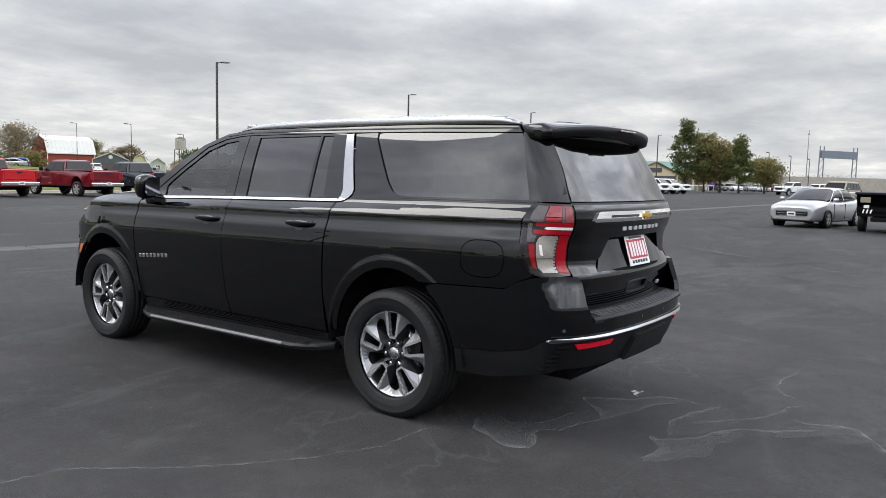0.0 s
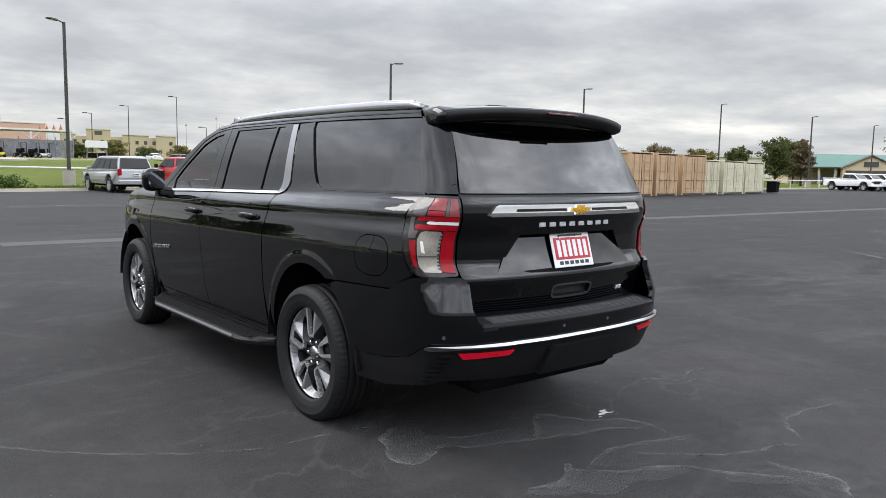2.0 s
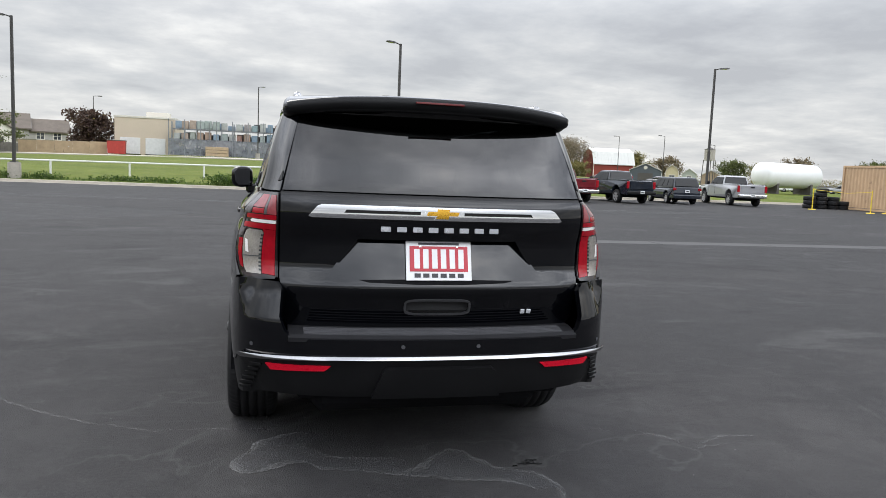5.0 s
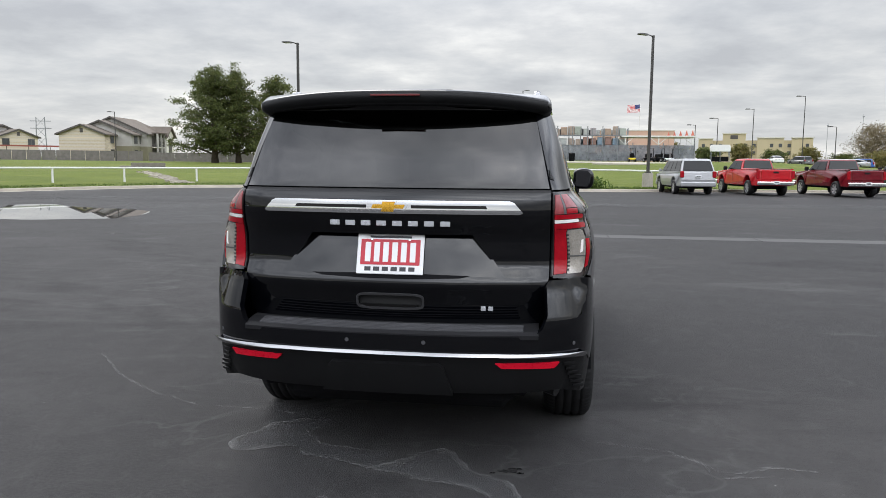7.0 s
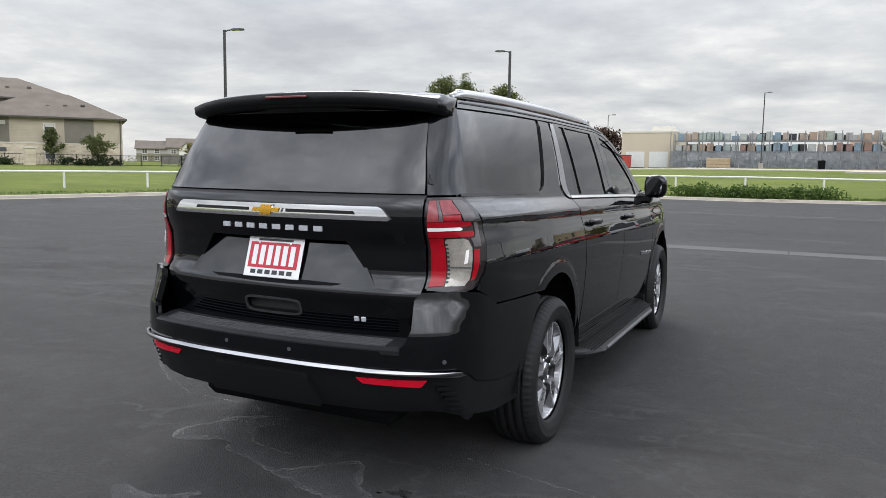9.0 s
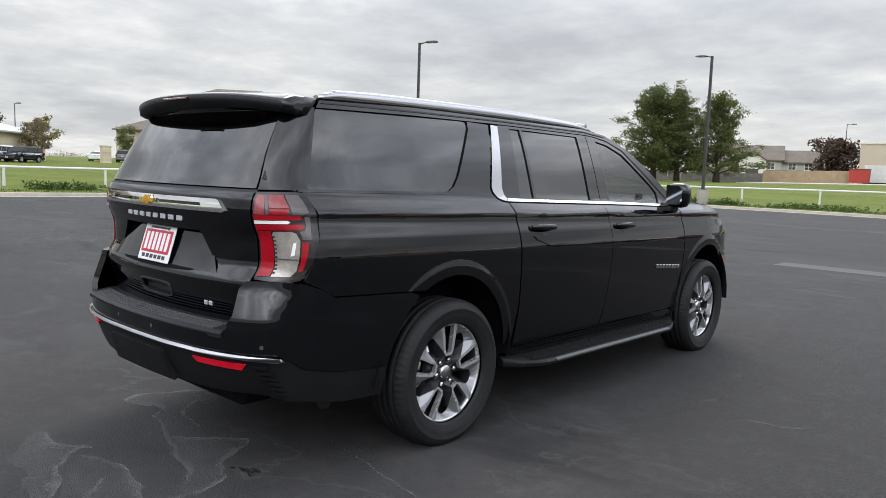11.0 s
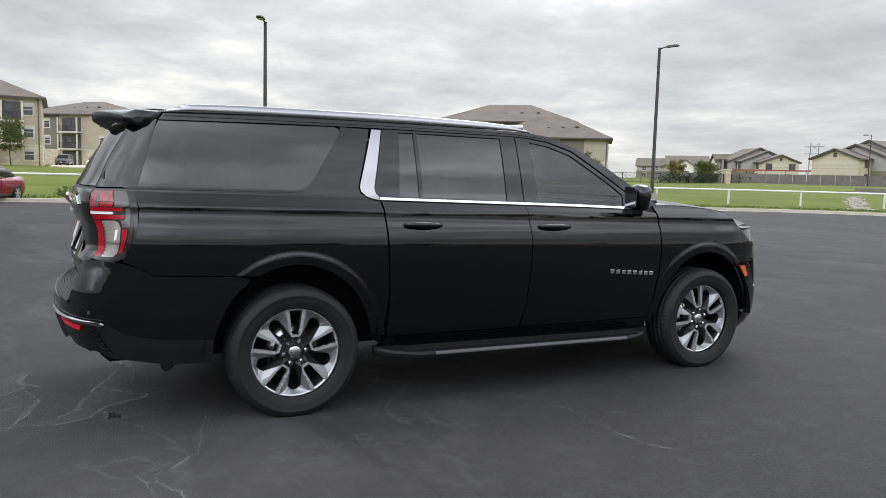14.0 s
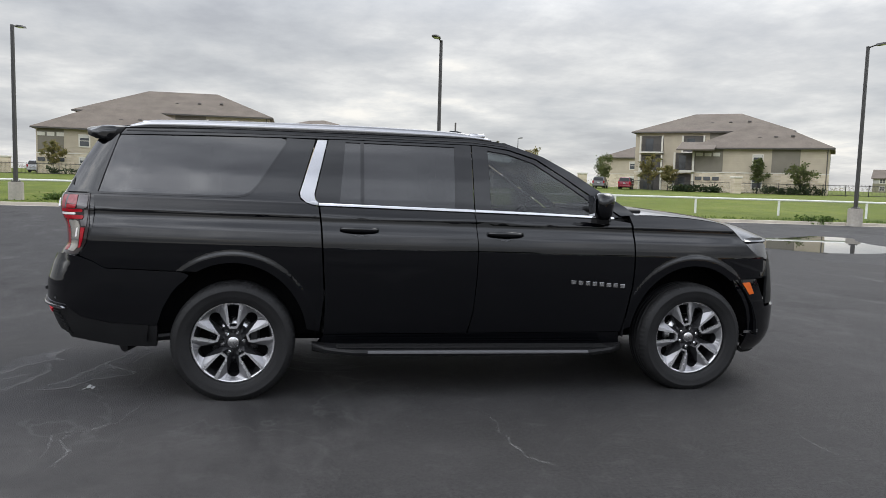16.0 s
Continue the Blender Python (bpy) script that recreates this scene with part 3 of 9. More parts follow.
# quarter panel, with the fuel door's opening on one flank
q_arc = arc(-HUB_Y, 118, 8)
QUARTER = ([(-2.69, 0.985), (-2.60, 0.945), (-2.53, 0.905), (-2.05, 0.888)] + q_arc + [(-1.118, 0.46)] + shift(CUT_C, -G)[1:]
           + [(-1.215, 1.356), (-1.258, 1.382), (-1.272, 1.42), (-1.158, 1.806), (-1.36, 1.810)] + [(-1.365, 1.772), (-1.545, 1.484), (-1.60, 1.424), (-1.645, 1.402), (-1.70, 1.395), (-2.635, 1.403)]
           + [(-2.615, 1.36), (-2.592, 1.285), (-2.602, 1.18), (-2.635, 1.07)])
FUEL = ellipse(-2.375, 1.062, 0.145, 0.11, 24, 2.8)
part("quarter_panel", skin([QUARTER], side_map, 0.02, 0.013), M_BLACK, suv)
quarter_l = part("quarter_panel", mirrored(skin([QUARTER, FUEL[::-1]], side_map, 0.02, 0.013)), M_BLACK, suv)
part("fuel_door", mirrored(skin([offset_poly(FUEL, 0.005)], side_map, 0.06, 0.024)), M_BLACK, quarter_l, "rounded fuel filler flap")
both("quarter_window", skin([offset_poly(QG, -0.014)], side_map, 0.12, 0.08, 0.006, -0.008), M_PRIV, None, "dark privacy glass")
both("window_trim", skin([[(-2.652, 1.392), (-1.695, 1.384), (-1.63, 1.394), (-1.585, 1.42), (-1.525, 1.49), (-1.345, 1.776), (-1.362, 1.776), (-1.545, 1.487), (-1.60, 1.427), (-1.645, 1.405), (-1.70, 1.397), (-2.648, 1.405)]], side_map, 0.1, 0.08, 0.004, 0.003), M_GLOSSBLK)

# doors: skin below the belt, framed glass above it
rear_door = both("rear_door", skin([shift(CUT_B, -G)[::1] + [(-0.6, 1.324), (-1.122, 1.336)] + shift(CUT_C, G)[::-1][1:]], side_map, 0.06, 0.024), M_BLACK, None, "glossy black rear door with dark glass")
front_door = both("front_door", skin([[(-0.049, 0.44)] + [(1.13, 0.44)] + shift(CUT_A, -G)[1:] + [(1.05, 1.281), (0.45, 1.300)] + CUT_B[::-1][:-1]], side_map, 0.06, 0.024), M_BLACK, None, "glossy black front door with lighter tinted glass")
RF = [(-1.125, 1.352), (-0.6, 1.341), (-0.014, 1.329), (-0.022, 1.806), (-1.0, 1.812), (-1.065, 1.810), (-1.155, 1.42), (-1.15, 1.378)]
RW1 = [(-0.985, 1.365), (-0.838, 1.361), (-0.838, 1.796), (-0.945, 1.796)]
RW2 = [(-0.812, 1.360), (-0.150, 1.344), (-0.146, 1.790), (-0.812, 1.796)]
both("window_frame", skin([RF, RW1[::-1], RW2[::-1]], side_map, 0.1, 0.08, 0.02), M_GLOSSBLK, rear_door)
both("quarter_light", skin([offset_poly(RW1, -0.004)], side_map, 0.15, 0.1, 0.0, -0.008), M_PRIV, rear_door, "dark privacy glass")
both("door_window", skin([offset_poly(RW2, -0.004)], side_map, 0.15, 0.1, 0.0, -0.008), M_PRIV, rear_door, "dark privacy glass")
FF = [(-0.006, 1.329), (0.45, 1.317), (1.05, 1.299), (1.105, 1.302), (1.05, 1.345), (0.87, 1.460), (0.69, 1.575), (0.47, 1.712), (0.265, 1.776), (0.10, 1.798), (-0.014, 1.806)]
FW = [(0.115, 1.337), (0.45, 1.328), (0.90, 1.314), (0.905, 1.395), (0.83, 1.452), (0.67, 1.555), (0.455, 1.688), (0.26, 1.750), (0.105, 1.772)]
both("window_frame", skin([FF, FW[::-1]], side_map, 0.1, 0.08, 0.02), M_GLOSSBLK, front_door)
both("door_window", skin([offset_poly(FW, -0.004)], side_map, 0.15, 0.1, 0.0, -0.008), M_TINT, front_door, "lighter tinted glass")
both("belt_moulding", skin([[(-1.13, 1.339), (-0.6, 1.327), (-0.010, 1.314), (-0.010, 1.332), (-0.6, 1.345), (-1.13, 1.358)]], side_map, 0.1, 0.05, 0.004, 0.008), M_CHROME, rear_door, "chrome strip")
both("belt_moulding", skin([[(-0.006, 1.314), (0.45, 1.303), (1.06, 1.284), (1.06, 1.298), (0.45, 1.320), (-0.006, 1.332)]], side_map, 0.1, 0.05, 0.004, 0.008), M_CHROME, front_door, "chrome strip")
both("pillar_trim", skin([[(-1.134, 1.339), (-1.134, 1.360), (-1.155, 1.380), (-1.163, 1.42), (-1.075, 1.802), (-1.143, 1.804), (-1.262, 1.425), (-1.255, 1.395), (-1.22, 1.362), (-1.175, 1.345)]], side_map, 0.05, 0.03, 0.006, 0.007), M_TRIMCHR, None, "broad chrome trim on the rear pillar")


def handle(y0, z):
    bm = bmesh.new()
    L, rings = 0.27, []
    for i in range(11):
        t = i / 10
        y = y0 + L * t
        w = 0.6 + 0.4 * math.sin(math.pi * min(1, max(0, t)))
        o = side_x(y, z) + 0.012 + 0.028 * (math.sin(math.pi * t) ** 0.4 if 0 < t < 1 else 0)
        zz = z - 0.0175 * L * t
        rings.append([(o + 0.010 * math.cos(a), y, zz + 0.021 * w * math.sin(a)) for a in [2 * math.pi * k / 10 for k in range(10)]])
    ploft(bm, rings)
    for f in bm.faces:
        f.smooth = True
    return bm


def handle_cup(y0, z):
    return skin([ellipse(y0 + 0.135, z - 0.016, 0.085, 0.038, 20, 2.4)], side_map, 0.06, 0.04, 0.0, 0.0015)


for doors, y0, z in ((rear_door, -0.985, 1.186), (front_door, 0.068, 1.168)):
    both("door_handle", handle(y0, z), M_BLACK, doors)
    both("handle_recess", handle_cup(y0, z), M_GLOSSBLK, doors)
    both("handle_trim", skin([[(y0 + 0.10, z - 0.047), (y0 + 0.135, z - 0.054), (y0 + 0.17, z - 0.047), (y0 + 0.165, z - 0.041), (y0 + 0.135, z - 0.047), (y0 + 0.105, z - 0.041)]], side_map, 0.03, 0.03, 0.0, 0.003), M_STRIP, doors)

# front wing and bonnet
_seam = spline([1.2, 1.35, 1.6, 1.85, 1.98, 2.06, 2.14, 2.6], [1.318, 1.322, 1.312, 1.287, 1.262, 1.205, 1.135, 1.11])


def wing_top(y):
    """Height of the seam between wing and bonnet, which drops to the headlamp at the front."""
    return _seam(y)


f_arc = arc(HUB_Y, 172, 52)
FENDER = ([(1.155, 0.46)] + f_arc + [(2.12, 0.845), (2.335, 0.845), (2.335, 1.012), (2.27, 1.02), (2.19, 1.08), (2.145, 1.124)]
          + [(y, wing_top(y) - 0.005) for y in (2.10, 2.06, 2.02, 1.98, 1.9, 1.8, 1.7, 1.6, 1.5, 1.4, 1.3, 1.196)] + shift(CUT_A, G)[::-1][1:-1])
both("front_wing", skin([FENDER], side_map, 0.02, 0.013), M_BLACK)
_hood = spline([1.10, 1.33, 1.65, 1.90, 2.14, 2.29, 2.40, 2.48, 2.55, 2.64], [1.392, 1.378, 1.347, 1.318, 1.284, 1.255, 1.218, 1.185, 1.145, 1.09])


def hood_map(s, y):
    """Across the bonnet, s from -1 to 1: a gentle dome."""
    a = abs(s)
    ze = wing_top(y)
    xe = side_x(y, ze) - 0.003
    zc = max(_hood(y), ze + 0.004)
    return (s * xe, y, ze + (zc + 0.004 - ze) * (1 - a**3.5))


_front = [(1, 2.15), (0.985, 2.30), (0.965, 2.39), (0.90, 2.47), (0.74, 2.535), (0.45, 2.585), (0, 2.605)]
part("bonnet", skin([[(-1, 1.235), (-0.6, 1.24), (0, 1.25), (0.6, 1.24), (1, 1.235)] + _front + [(-a, b) for a, b in _front[:-1]][::-1]], hood_map, 0.05, 0.04), M_BLACK, suv)
_nose = [(0, 2.665), (0.3, 2.655), (0.55, 2.61), (0.72, 2.545), (0.83, 2.46), (0.90, 2.36), (0.945, 2.24), (0.968, 2.12)]
_nx, _ny = spline(list(range(8)), [p[0] for p in _nose]), spline(list(range(8)), [p[1] for p in _nose])
_nd = spline([0.22, 0.32, 0.42, 0.6, 0.8, 1.0, 1.2], [-0.13, -0.04, 0.0, 0.01, 0.0, -0.03, -0.085])


def nose_map(u, z):
    """From the flank (u = 0) round the nose to the middle (u = 7), seen from outside."""
    u = 7 - u
    tx, ty = _nx(u + 0.05) - _nx(u - 0.05), _ny(u + 0.05) - _ny(u - 0.05)
    n, d = math.hypot(tx, ty), _nd(z)
    return (_nx(u) - d * ty / n, _ny(u) + d * tx / n, z)


front_fascia = both("front_bumper", skin([[(0.55, 0.30), (1.2, 0.26), (7, 0.26), (7, 0.62), (2.0, 0.62), (1.2, 0.84), (-0.70, 0.84), (-0.52, 0.78), (0.0, 0.70), (0.40, 0.60), (0.66, 0.45)]], nose_map, 0.35, 0.06), M_BLACK)
both("lower_valance", skin([[(0.6, 0.262), (1.2, 0.235), (7, 0.20), (7, 0.255), (1.2, 0.255), (0.55, 0.295)]], nose_map, 0.35, 0.06), M_PLAST, front_fascia)
both("grille", skin([[(2.2, 0.64), (7, 0.64), (7, 1.05), (2.8, 1.05)]], nose_map, 0.35, 0.06, 0.02, -0.01), M_PLAST, front_fascia)
both("headlamp", skin([[(0.35, 1.130), (0.75, 1.072), (1.25, 1.02), (2.6, 0.985), (2.6, 1.112), (1.0, 1.135)]], nose_map, 0.3, 0.05, 0.03, 0.004), M_HEADLENS, None, "clear headlamp")
both("headlamp_brow", skin([[(0.35, 1.134), (1.0, 1.139), (2.6, 1.116), (2.6, 1.16), (1.2, 1.165), (0.35, 1.15)]], nose_map, 0.3, 0.03, 0.02, -0.006), M_BLACK)
both("headlamp_trim", skin([[(1.6, 0.86), (2.2, 0.86), (2.4, 0.975), (1.3, 1.01)]], nose_map, 0.3, 0.05, 0.02), M_GLOSSBLK)
both("side_marker", skin([[(0.02, 0.815), (0.60, 0.722), (0.95, 0.730), (0.62, 0.818)]], nose_map, 0.2, 0.03, 0.01, 0.004), M_AMBER, None, "orange side reflector")
both("air_blade", skin([[(0.35, 0.42), (1.5, 0.42), (1.5, 0.44), (0.35, 0.44)]], nose_map, 0.3, 0.06, 0.01, 0.004), M_SATIN, front_fascia)

# roof, rails, windscreen
_roof_h = spline([-2.5, -2.0, -1.0, -0.2, 0.2, 0.45], [1.872, 1.898, 1.915, 1.908, 1.885, 1.852])


def roof_map(s, y):
    xe = side_x(y, 1.855)
    a = abs(s)
    ze = 1.862 if y < -0.2 else 1.862 - 0.14 * (y + 0.2) ** 2
    ze = min(ze, 1.862) - 0.02 * max(0, -y - 1.8)
    return (s * xe, y, _roof_h(y) + (ze - _roof_h(y)) * a**3.2)


part("roof", skin([[(-1, -2.445), (1, -2.445), (1, 0.18), (0.5, 0.30), (0, 0.34), (-0.5, 0.30), (-1, 0.18)]], roof_map, 0.1, 0.1), M_BLACK, suv)
both("roof_side", skin([ROOF_LO + ROOF_HI], side_map, 0.07, 0.03, 0.02), M_BLACK, None, "black roof frame and windscreen pillar")
both("drip_moulding", skin([[(-2.44, 1.822), (-1.8, 1.829), (-1.0, 1.834), (-0.02, 1.828), (0.26, 1.803), (0.26, 1.809), (-0.02, 1.836), (-1.0, 1.842), (-1.8, 1.837), (-2.43, 1.829)]], side_map, 0.1, 0.05, 0.0, 0.003), M_CABIN)


def rail():
    bm = bmesh.new()
    rings = []
    zt = spline([-2.42, -2.27, -1.8, -1.0, -0.3, 0.02, 0.15], [1.868, 1.906, 1.918, 1.922, 1.910, 1.892, 1.862])
    for i in range(41):
        y = -2.42 + 2.57 * i / 40
        z = zt(y)
        x = 0.655 + 0.02 * math.sin(math.pi * i / 40)
        h = max(0.008, (z - 1.838) / 2)
        rings.append([(x + 0.024 * math.cos(a), y, z - h + h * math.sin(a)) for a in [2 * math.pi * k / 12 for k in range(12)]])
    ploft(bm, rings)
    for k in range(5):
        y = -2.28 + 0.58 * k
        pbox(bm, (0.66, y, 1.875), (0.035, 0.12, 0.05), 0.008)
    for f in bm.faces:
        f.smooth = len(f.verts) == 4
    return bm


both("roof_rail", rail(), M_TRIMCHR, None, "bright chrome roof rail")


def screen_map(s, t):
    y0, z0 = 0.27 + 0.08 * (1 - s * s), 1.832 + 0.035 * (1 - s * s)
    y1, z1 = 1.19 + 0.16 * (1 - s * s), 1.362 + 0.012 * (1 - s * s)
    y, z = y0 + (y1 - y0) * t, z0 + (z1 - z0) * t
    return (s * (side_x(0.9, z) - 0.035), y, z)


part("windscreen", skin([[(-1, 1), (-1, 0), (1, 0), (1, 1)][::-1]], lambda s, t: screen_map(-s, t), 0.2, 0.2, 0.0), M_TINT, suv)
part("cowl", box((0, 1.25, 1.345), (1.6, 0.16, 0.03), 0.01), M_PLAST, suv)
# antenna fin towards the front of the roof
fin = bmesh.new()
ploft(fin, [[(-0.03, -0.10, 0), (0.03, -0.10, 0), (0.03, 0.12, 0), (-0.03, 0.12, 0)], [(-0.012, -0.10, 0.05), (0.012, -0.10, 0.05), (0.012, 0.02, 0.05), (-0.012, 0.02, 0.05)], [(-0.006, -0.09, 0.065), (0.006, -0.09, 0.065), (0.006, -0.03, 0.065), (-0.006, -0.03, 0.065)]])
bmesh.ops.transform(fin, matrix=pose(0.0, 0.05, 1.895), verts=fin.verts[:])
part("roof_antenna", fin, M_GLOSSBLK, suv)

# rear corner pillars and the spoiler
both("rear_pillar", skin([[(0, 1.40), (0.99, 1.40), (0.99, 1.80), (0, 1.78)]], corner_map, 0.12, 0.05, 0.015), M_BLACK, None, "gloss black rear pillar cover")
both("pillar_vane", skin([[(0.02, 1.450), (0.15, 1.443), (0.05, 1.492)]], corner_map, 0.06, 0.05, 0.004, 0.004), M_CABIN)


def spoiler_ring(x):
    a = abs(x)
    tip = -2.815 + 0.26 * a * a + 0.5 * max(0, a - 0.55) ** 2
    zt = 1.866 - 0.036 * (a / 0.7) ** 3.0
    root = -2.445
    zr = roof_map(x / side_x(root, 1.855), root)[2]
    k = max(0.0, (a - 0.5) / 0.2)
    return [(x, root, zr), (x, root - 0.15, zr + 0.004), (x, tip + 0.03, zt), (x, tip, zt - 0.012), (x, tip + 0.008, zt - 0.052), (x, tip + 0.04, zt - 0.066), (x, tip + 0.13, zt - 0.070 - 0.01 * k), (x, -2.695 + 0.15 * a * a, 1.778), (x, -2.62 + 0.15 * a * a, 1.745), (x, -2.50, 1.745)]


sp = bmesh.new()


def spoiler_end(sx, x, k):
    """A ring past the spoiler's end, drawn in towards its middle."""
    r = [Vector(p) for p in spoiler_ring(sx * 0.70)]
    c = sum(r, Vector()) / len(r)
    return [(sx * x, *(p.lerp(c, k))[1:]) for p in r]


ploft(sp, [spoiler_end(-1, 0.737, 0.7), spoiler_end(-1, 0.730, 0.35), spoiler_end(-1, 0.717, 0.12)] + [spoiler_ring(-0.70 + 1.40 * i / 28) for i in range(29)] + [spoiler_end(1, 0.717, 0.12), spoiler_end(1, 0.730, 0.35), spoiler_end(1, 0.737, 0.7)])
for f in sp.faces:
    f.smooth = len(f.verts) == 4
bmesh.ops.recalc_face_normals(sp, faces=sp.faces[:])
for f in sp.faces:
    f.normal_update()
    f.material_index = 1 if f.normal.z < -0.15 else 0
spoiler = part("spoiler", sp, M_BLACK, suv, "black roof spoiler")
spoiler.data.materials.append(M_PLAST)
part("brake_light", box((0, -2.818, 1.838), (0.24, 0.012, 0.010), 0.002), M_DREDLENS, spoiler, "high-level brake light strip")
bump_roof = bmesh.new()
ploft(bump_roof, [[(sx * w, y, z) for sx in (-1, -0.6, 0, 0.6, 1)] + [(w, y, 1.84), (-w, y, 1.84)] for y, z, w in ((-2.64, 1.862, 0.20), (-2.58, 1.886, 0.22), (-2.45, 1.897, 0.23), (-2.3, 1.893, 0.22), (-2.2, 1.88, 0.19))])
bmesh.ops.recalc_face_normals(bump_roof, faces=bump_roof.faces[:])
part("roof_dome", bump_roof, M_BLACK, suv)

# tailgate
GATE = [(-0.735, 0.955), (-0.728, 0.80), (-0.70, 0.765), (0.70, 0.765), (0.728, 0.80), (0.735, 0.955), (0.742, 1.0), (0.742, 1.386), (-0.742, 1.386), (-0.742, 1.0)]
RECESS = [(-0.520, 1.0), (0.520, 1.0), (0.385, 1.188), (-0.385, 1.188)]
SLOT = ellipse(0, 0.870, 0.160, 0.037, 28, 5)
tailgate = part("tailgate", skin([GATE, RECESS[::-1], SLOT[::-1]], gate_map, 0.06, 0.025, 0.03), M_BLACK, suv, "black tailgate with chrome bar and plate recess")


def recess_map(x, z):
    k = (z - 1.0) / 0.188
    return (x, -2.939 + 0.066 * k * (1.2 - 0.2 * k) + 0.15 * x * x, z)


part("plate_recess", skin([offset_poly(RECESS, -0.012)], recess_map, 0.1, 0.04, 0.0), M_BLACK, tailgate)
part("recess_lip", skin([[(-0.33, 0.988), (-0.1, 0.981), (0.1, 0.981), (0.33, 0.988), (0.38, 0.998), (0.1, 1.004), (-0.1, 1.004), (-0.38, 0.998)]], gate_map, 0.06, 0.03, 0.0, 0.002), M_VOID, tailgate)
part("pull_cup", skin([offset_poly(SLOT, -0.008)], lambda x, z: (x, -2.895 + 0.1 * x * x, z), 0.1, 0.05, 0.0), M_CABIN, tailgate)
# Brushed metal on the rim stands in for the edge's reflections.
part("pull_rim", skin([offset_poly(SLOT, -0.004), offset_poly(SLOT, 0.006)[::-1]], gate_map, 0.05, 0.05, 0.01, 0.004), M_STRIP, tailgate)
part("pull_bar", skin([[(-0.12, 0.842), (0.12, 0.842), (0.14, 0.853), (-0.14, 0.853)]], lambda x, z: (x, -2.92 + 0.1 * x * x, z), 0.05, 0.05, 0.01), M_GLOSSBLK, tailgate)
RGL = [(-0.735, 1.405), (0.735, 1.405), (0.649, 1.805), (-0.649, 1.805)]
part("rear_window", skin([RGL], gate_map, 0.08, 0.05, 0.012), M_PRIV, tailgate, "dark privacy glass rear window")
part("window_seal", skin([[(-0.744, 1.388), (0.744, 1.388), (0.744, 1.402), (-0.744, 1.402)]], gate_map, 0.08, 0.05, 0.0, -0.006), M_CABIN, tailgate)
BAR = [(-0.600, 1.288), (0.600, 1.288), (0.615, 1.294), (0.575, 1.338), (0.555, 1.346), (-0.555, 1.346), (-0.575, 1.338), (-0.615, 1.294)]
bar = part("chrome_bar", skin([BAR], gate_map, 0.05, 0.012, 0.012, 0.012), M_CHROME, tailgate, "broad polished chrome bar")
for sx in (-1, 1):
    part("bar_groove", skin([[(0.105 * sx, 1.311), (0.455 * sx, 1.311), (0.445 * sx, 1.325), (0.105 * sx, 1.325)][::sx]], gate_map, 0.05, 0.03, 0.0, 0.0135), M_GLOSSBLK, bar)


def bowtie(k):
    k *= 0.95
    pts = [(-0.085, -0.011), (-0.030, -0.011), (-0.036, -0.028), (0.028, -0.028), (0.030, -0.011), (0.076, -0.011), (0.085, 0.012), (0.030, 0.012), (0.036, 0.028), (-0.028, 0.028), (-0.030, 0.012), (-0.076, 0.012)]
    return [(a * k, 1.317 + b * 0.80 * k) for a, b in pts]


emblem = part("emblem_surround", skin([bowtie(1.12)], gate_map, 0.06, 0.05, 0.01, 0.020), M_CHROME, tailgate)
part("emblem", skin([bowtie(0.97)], gate_map, 0.06, 0.05, 0.01, 0.024), M_GOLD, emblem, "plain gold badge")

# the model name: plain raised bars, one a letter
def badge_glyph(k, w, h):
    """One plain raised bar, the size of one letter."""
    bm = bmesh.new()
    pbox(bm, (0, 0, 0), (w, 0.008, h), 0.002)
    return bm


for k in range(8):
    x = -0.262 + 0.0748 * k
    bm = badge_glyph(k, 0.046, 0.024)
    p = gate_map(x, 1.240)
    bmesh.ops.transform(bm, matrix=pose(p[0], p[1] - 0.003, p[2], 0, 0, math.degrees(0.30 * x)), verts=bm.verts[:])
    part("badge_bar", bm, M_BADGE, tailgate)
for k in range(2):
    x = 0.440 + 0.034 * k
    bm = badge_glyph(k, 0.024, 0.022)
    p = gate_map(x, 0.842)
    bmesh.ops.transform(bm, matrix=pose(p[0], p[1] - 0.003, p[2], 8, 0, 8), verts=bm.verts[:])
    part("badge_bar", bm, M_BADGE, tailgate)
for sx, doors in ((1, front_door[0]), (-1, front_door[1])):
    for k in range(8):
        y = 0.733 + 0.055 * k
        bm = badge_glyph(k, 0.036, 0.030)
        z = 0.822 - 0.072 * (y - 0.706)
        bmesh.ops.transform(bm, matrix=pose(sx * (side_x(y, z) + 0.003), y, z, 0, 0, 90), verts=bm.verts[:])
        part("badge_bar", bm, M_SATIN, doors)

# dealer plate: white with a red panel; its words become plain bars
plate = part("dealer_plate", box((0, -2.918, 1.092), (0.320, 0.006, 0.192), 0.012, pose(0, 0, 0, -17)), M_PLATEW, tailgate, "white dealer plate with red panel and plain bars")
tiltp = pose(0, -2.9225, 1.092, -17)


def plate_bit(name, c, s, mat):
    bm = box((c[0], c[1], c[2]), s, 0.001)
    bmesh.ops.transform(bm, matrix=tiltp, verts=bm.verts[:])
    part(name, bm, mat, plate)


plate_bit("red_panel", (0, 0, 0.010), (0.284, 0.002, 0.122), M_PLATER)
for k in range(6):
    plate_bit("word_bar", (-0.107 + 0.043 * k, -0.0015, 0.010), (0.027, 0.002, 0.094), M_PLATEW)
    plate_bit("word_bar", (-0.105 + 0.042 * k, 0, -0.070), (0.030, 0.002, 0.020), M_PRINTK)
plate_bit("word_bar", (0, 0, 0.083), (0.20, 0.002, 0.010), M_PRINTK)
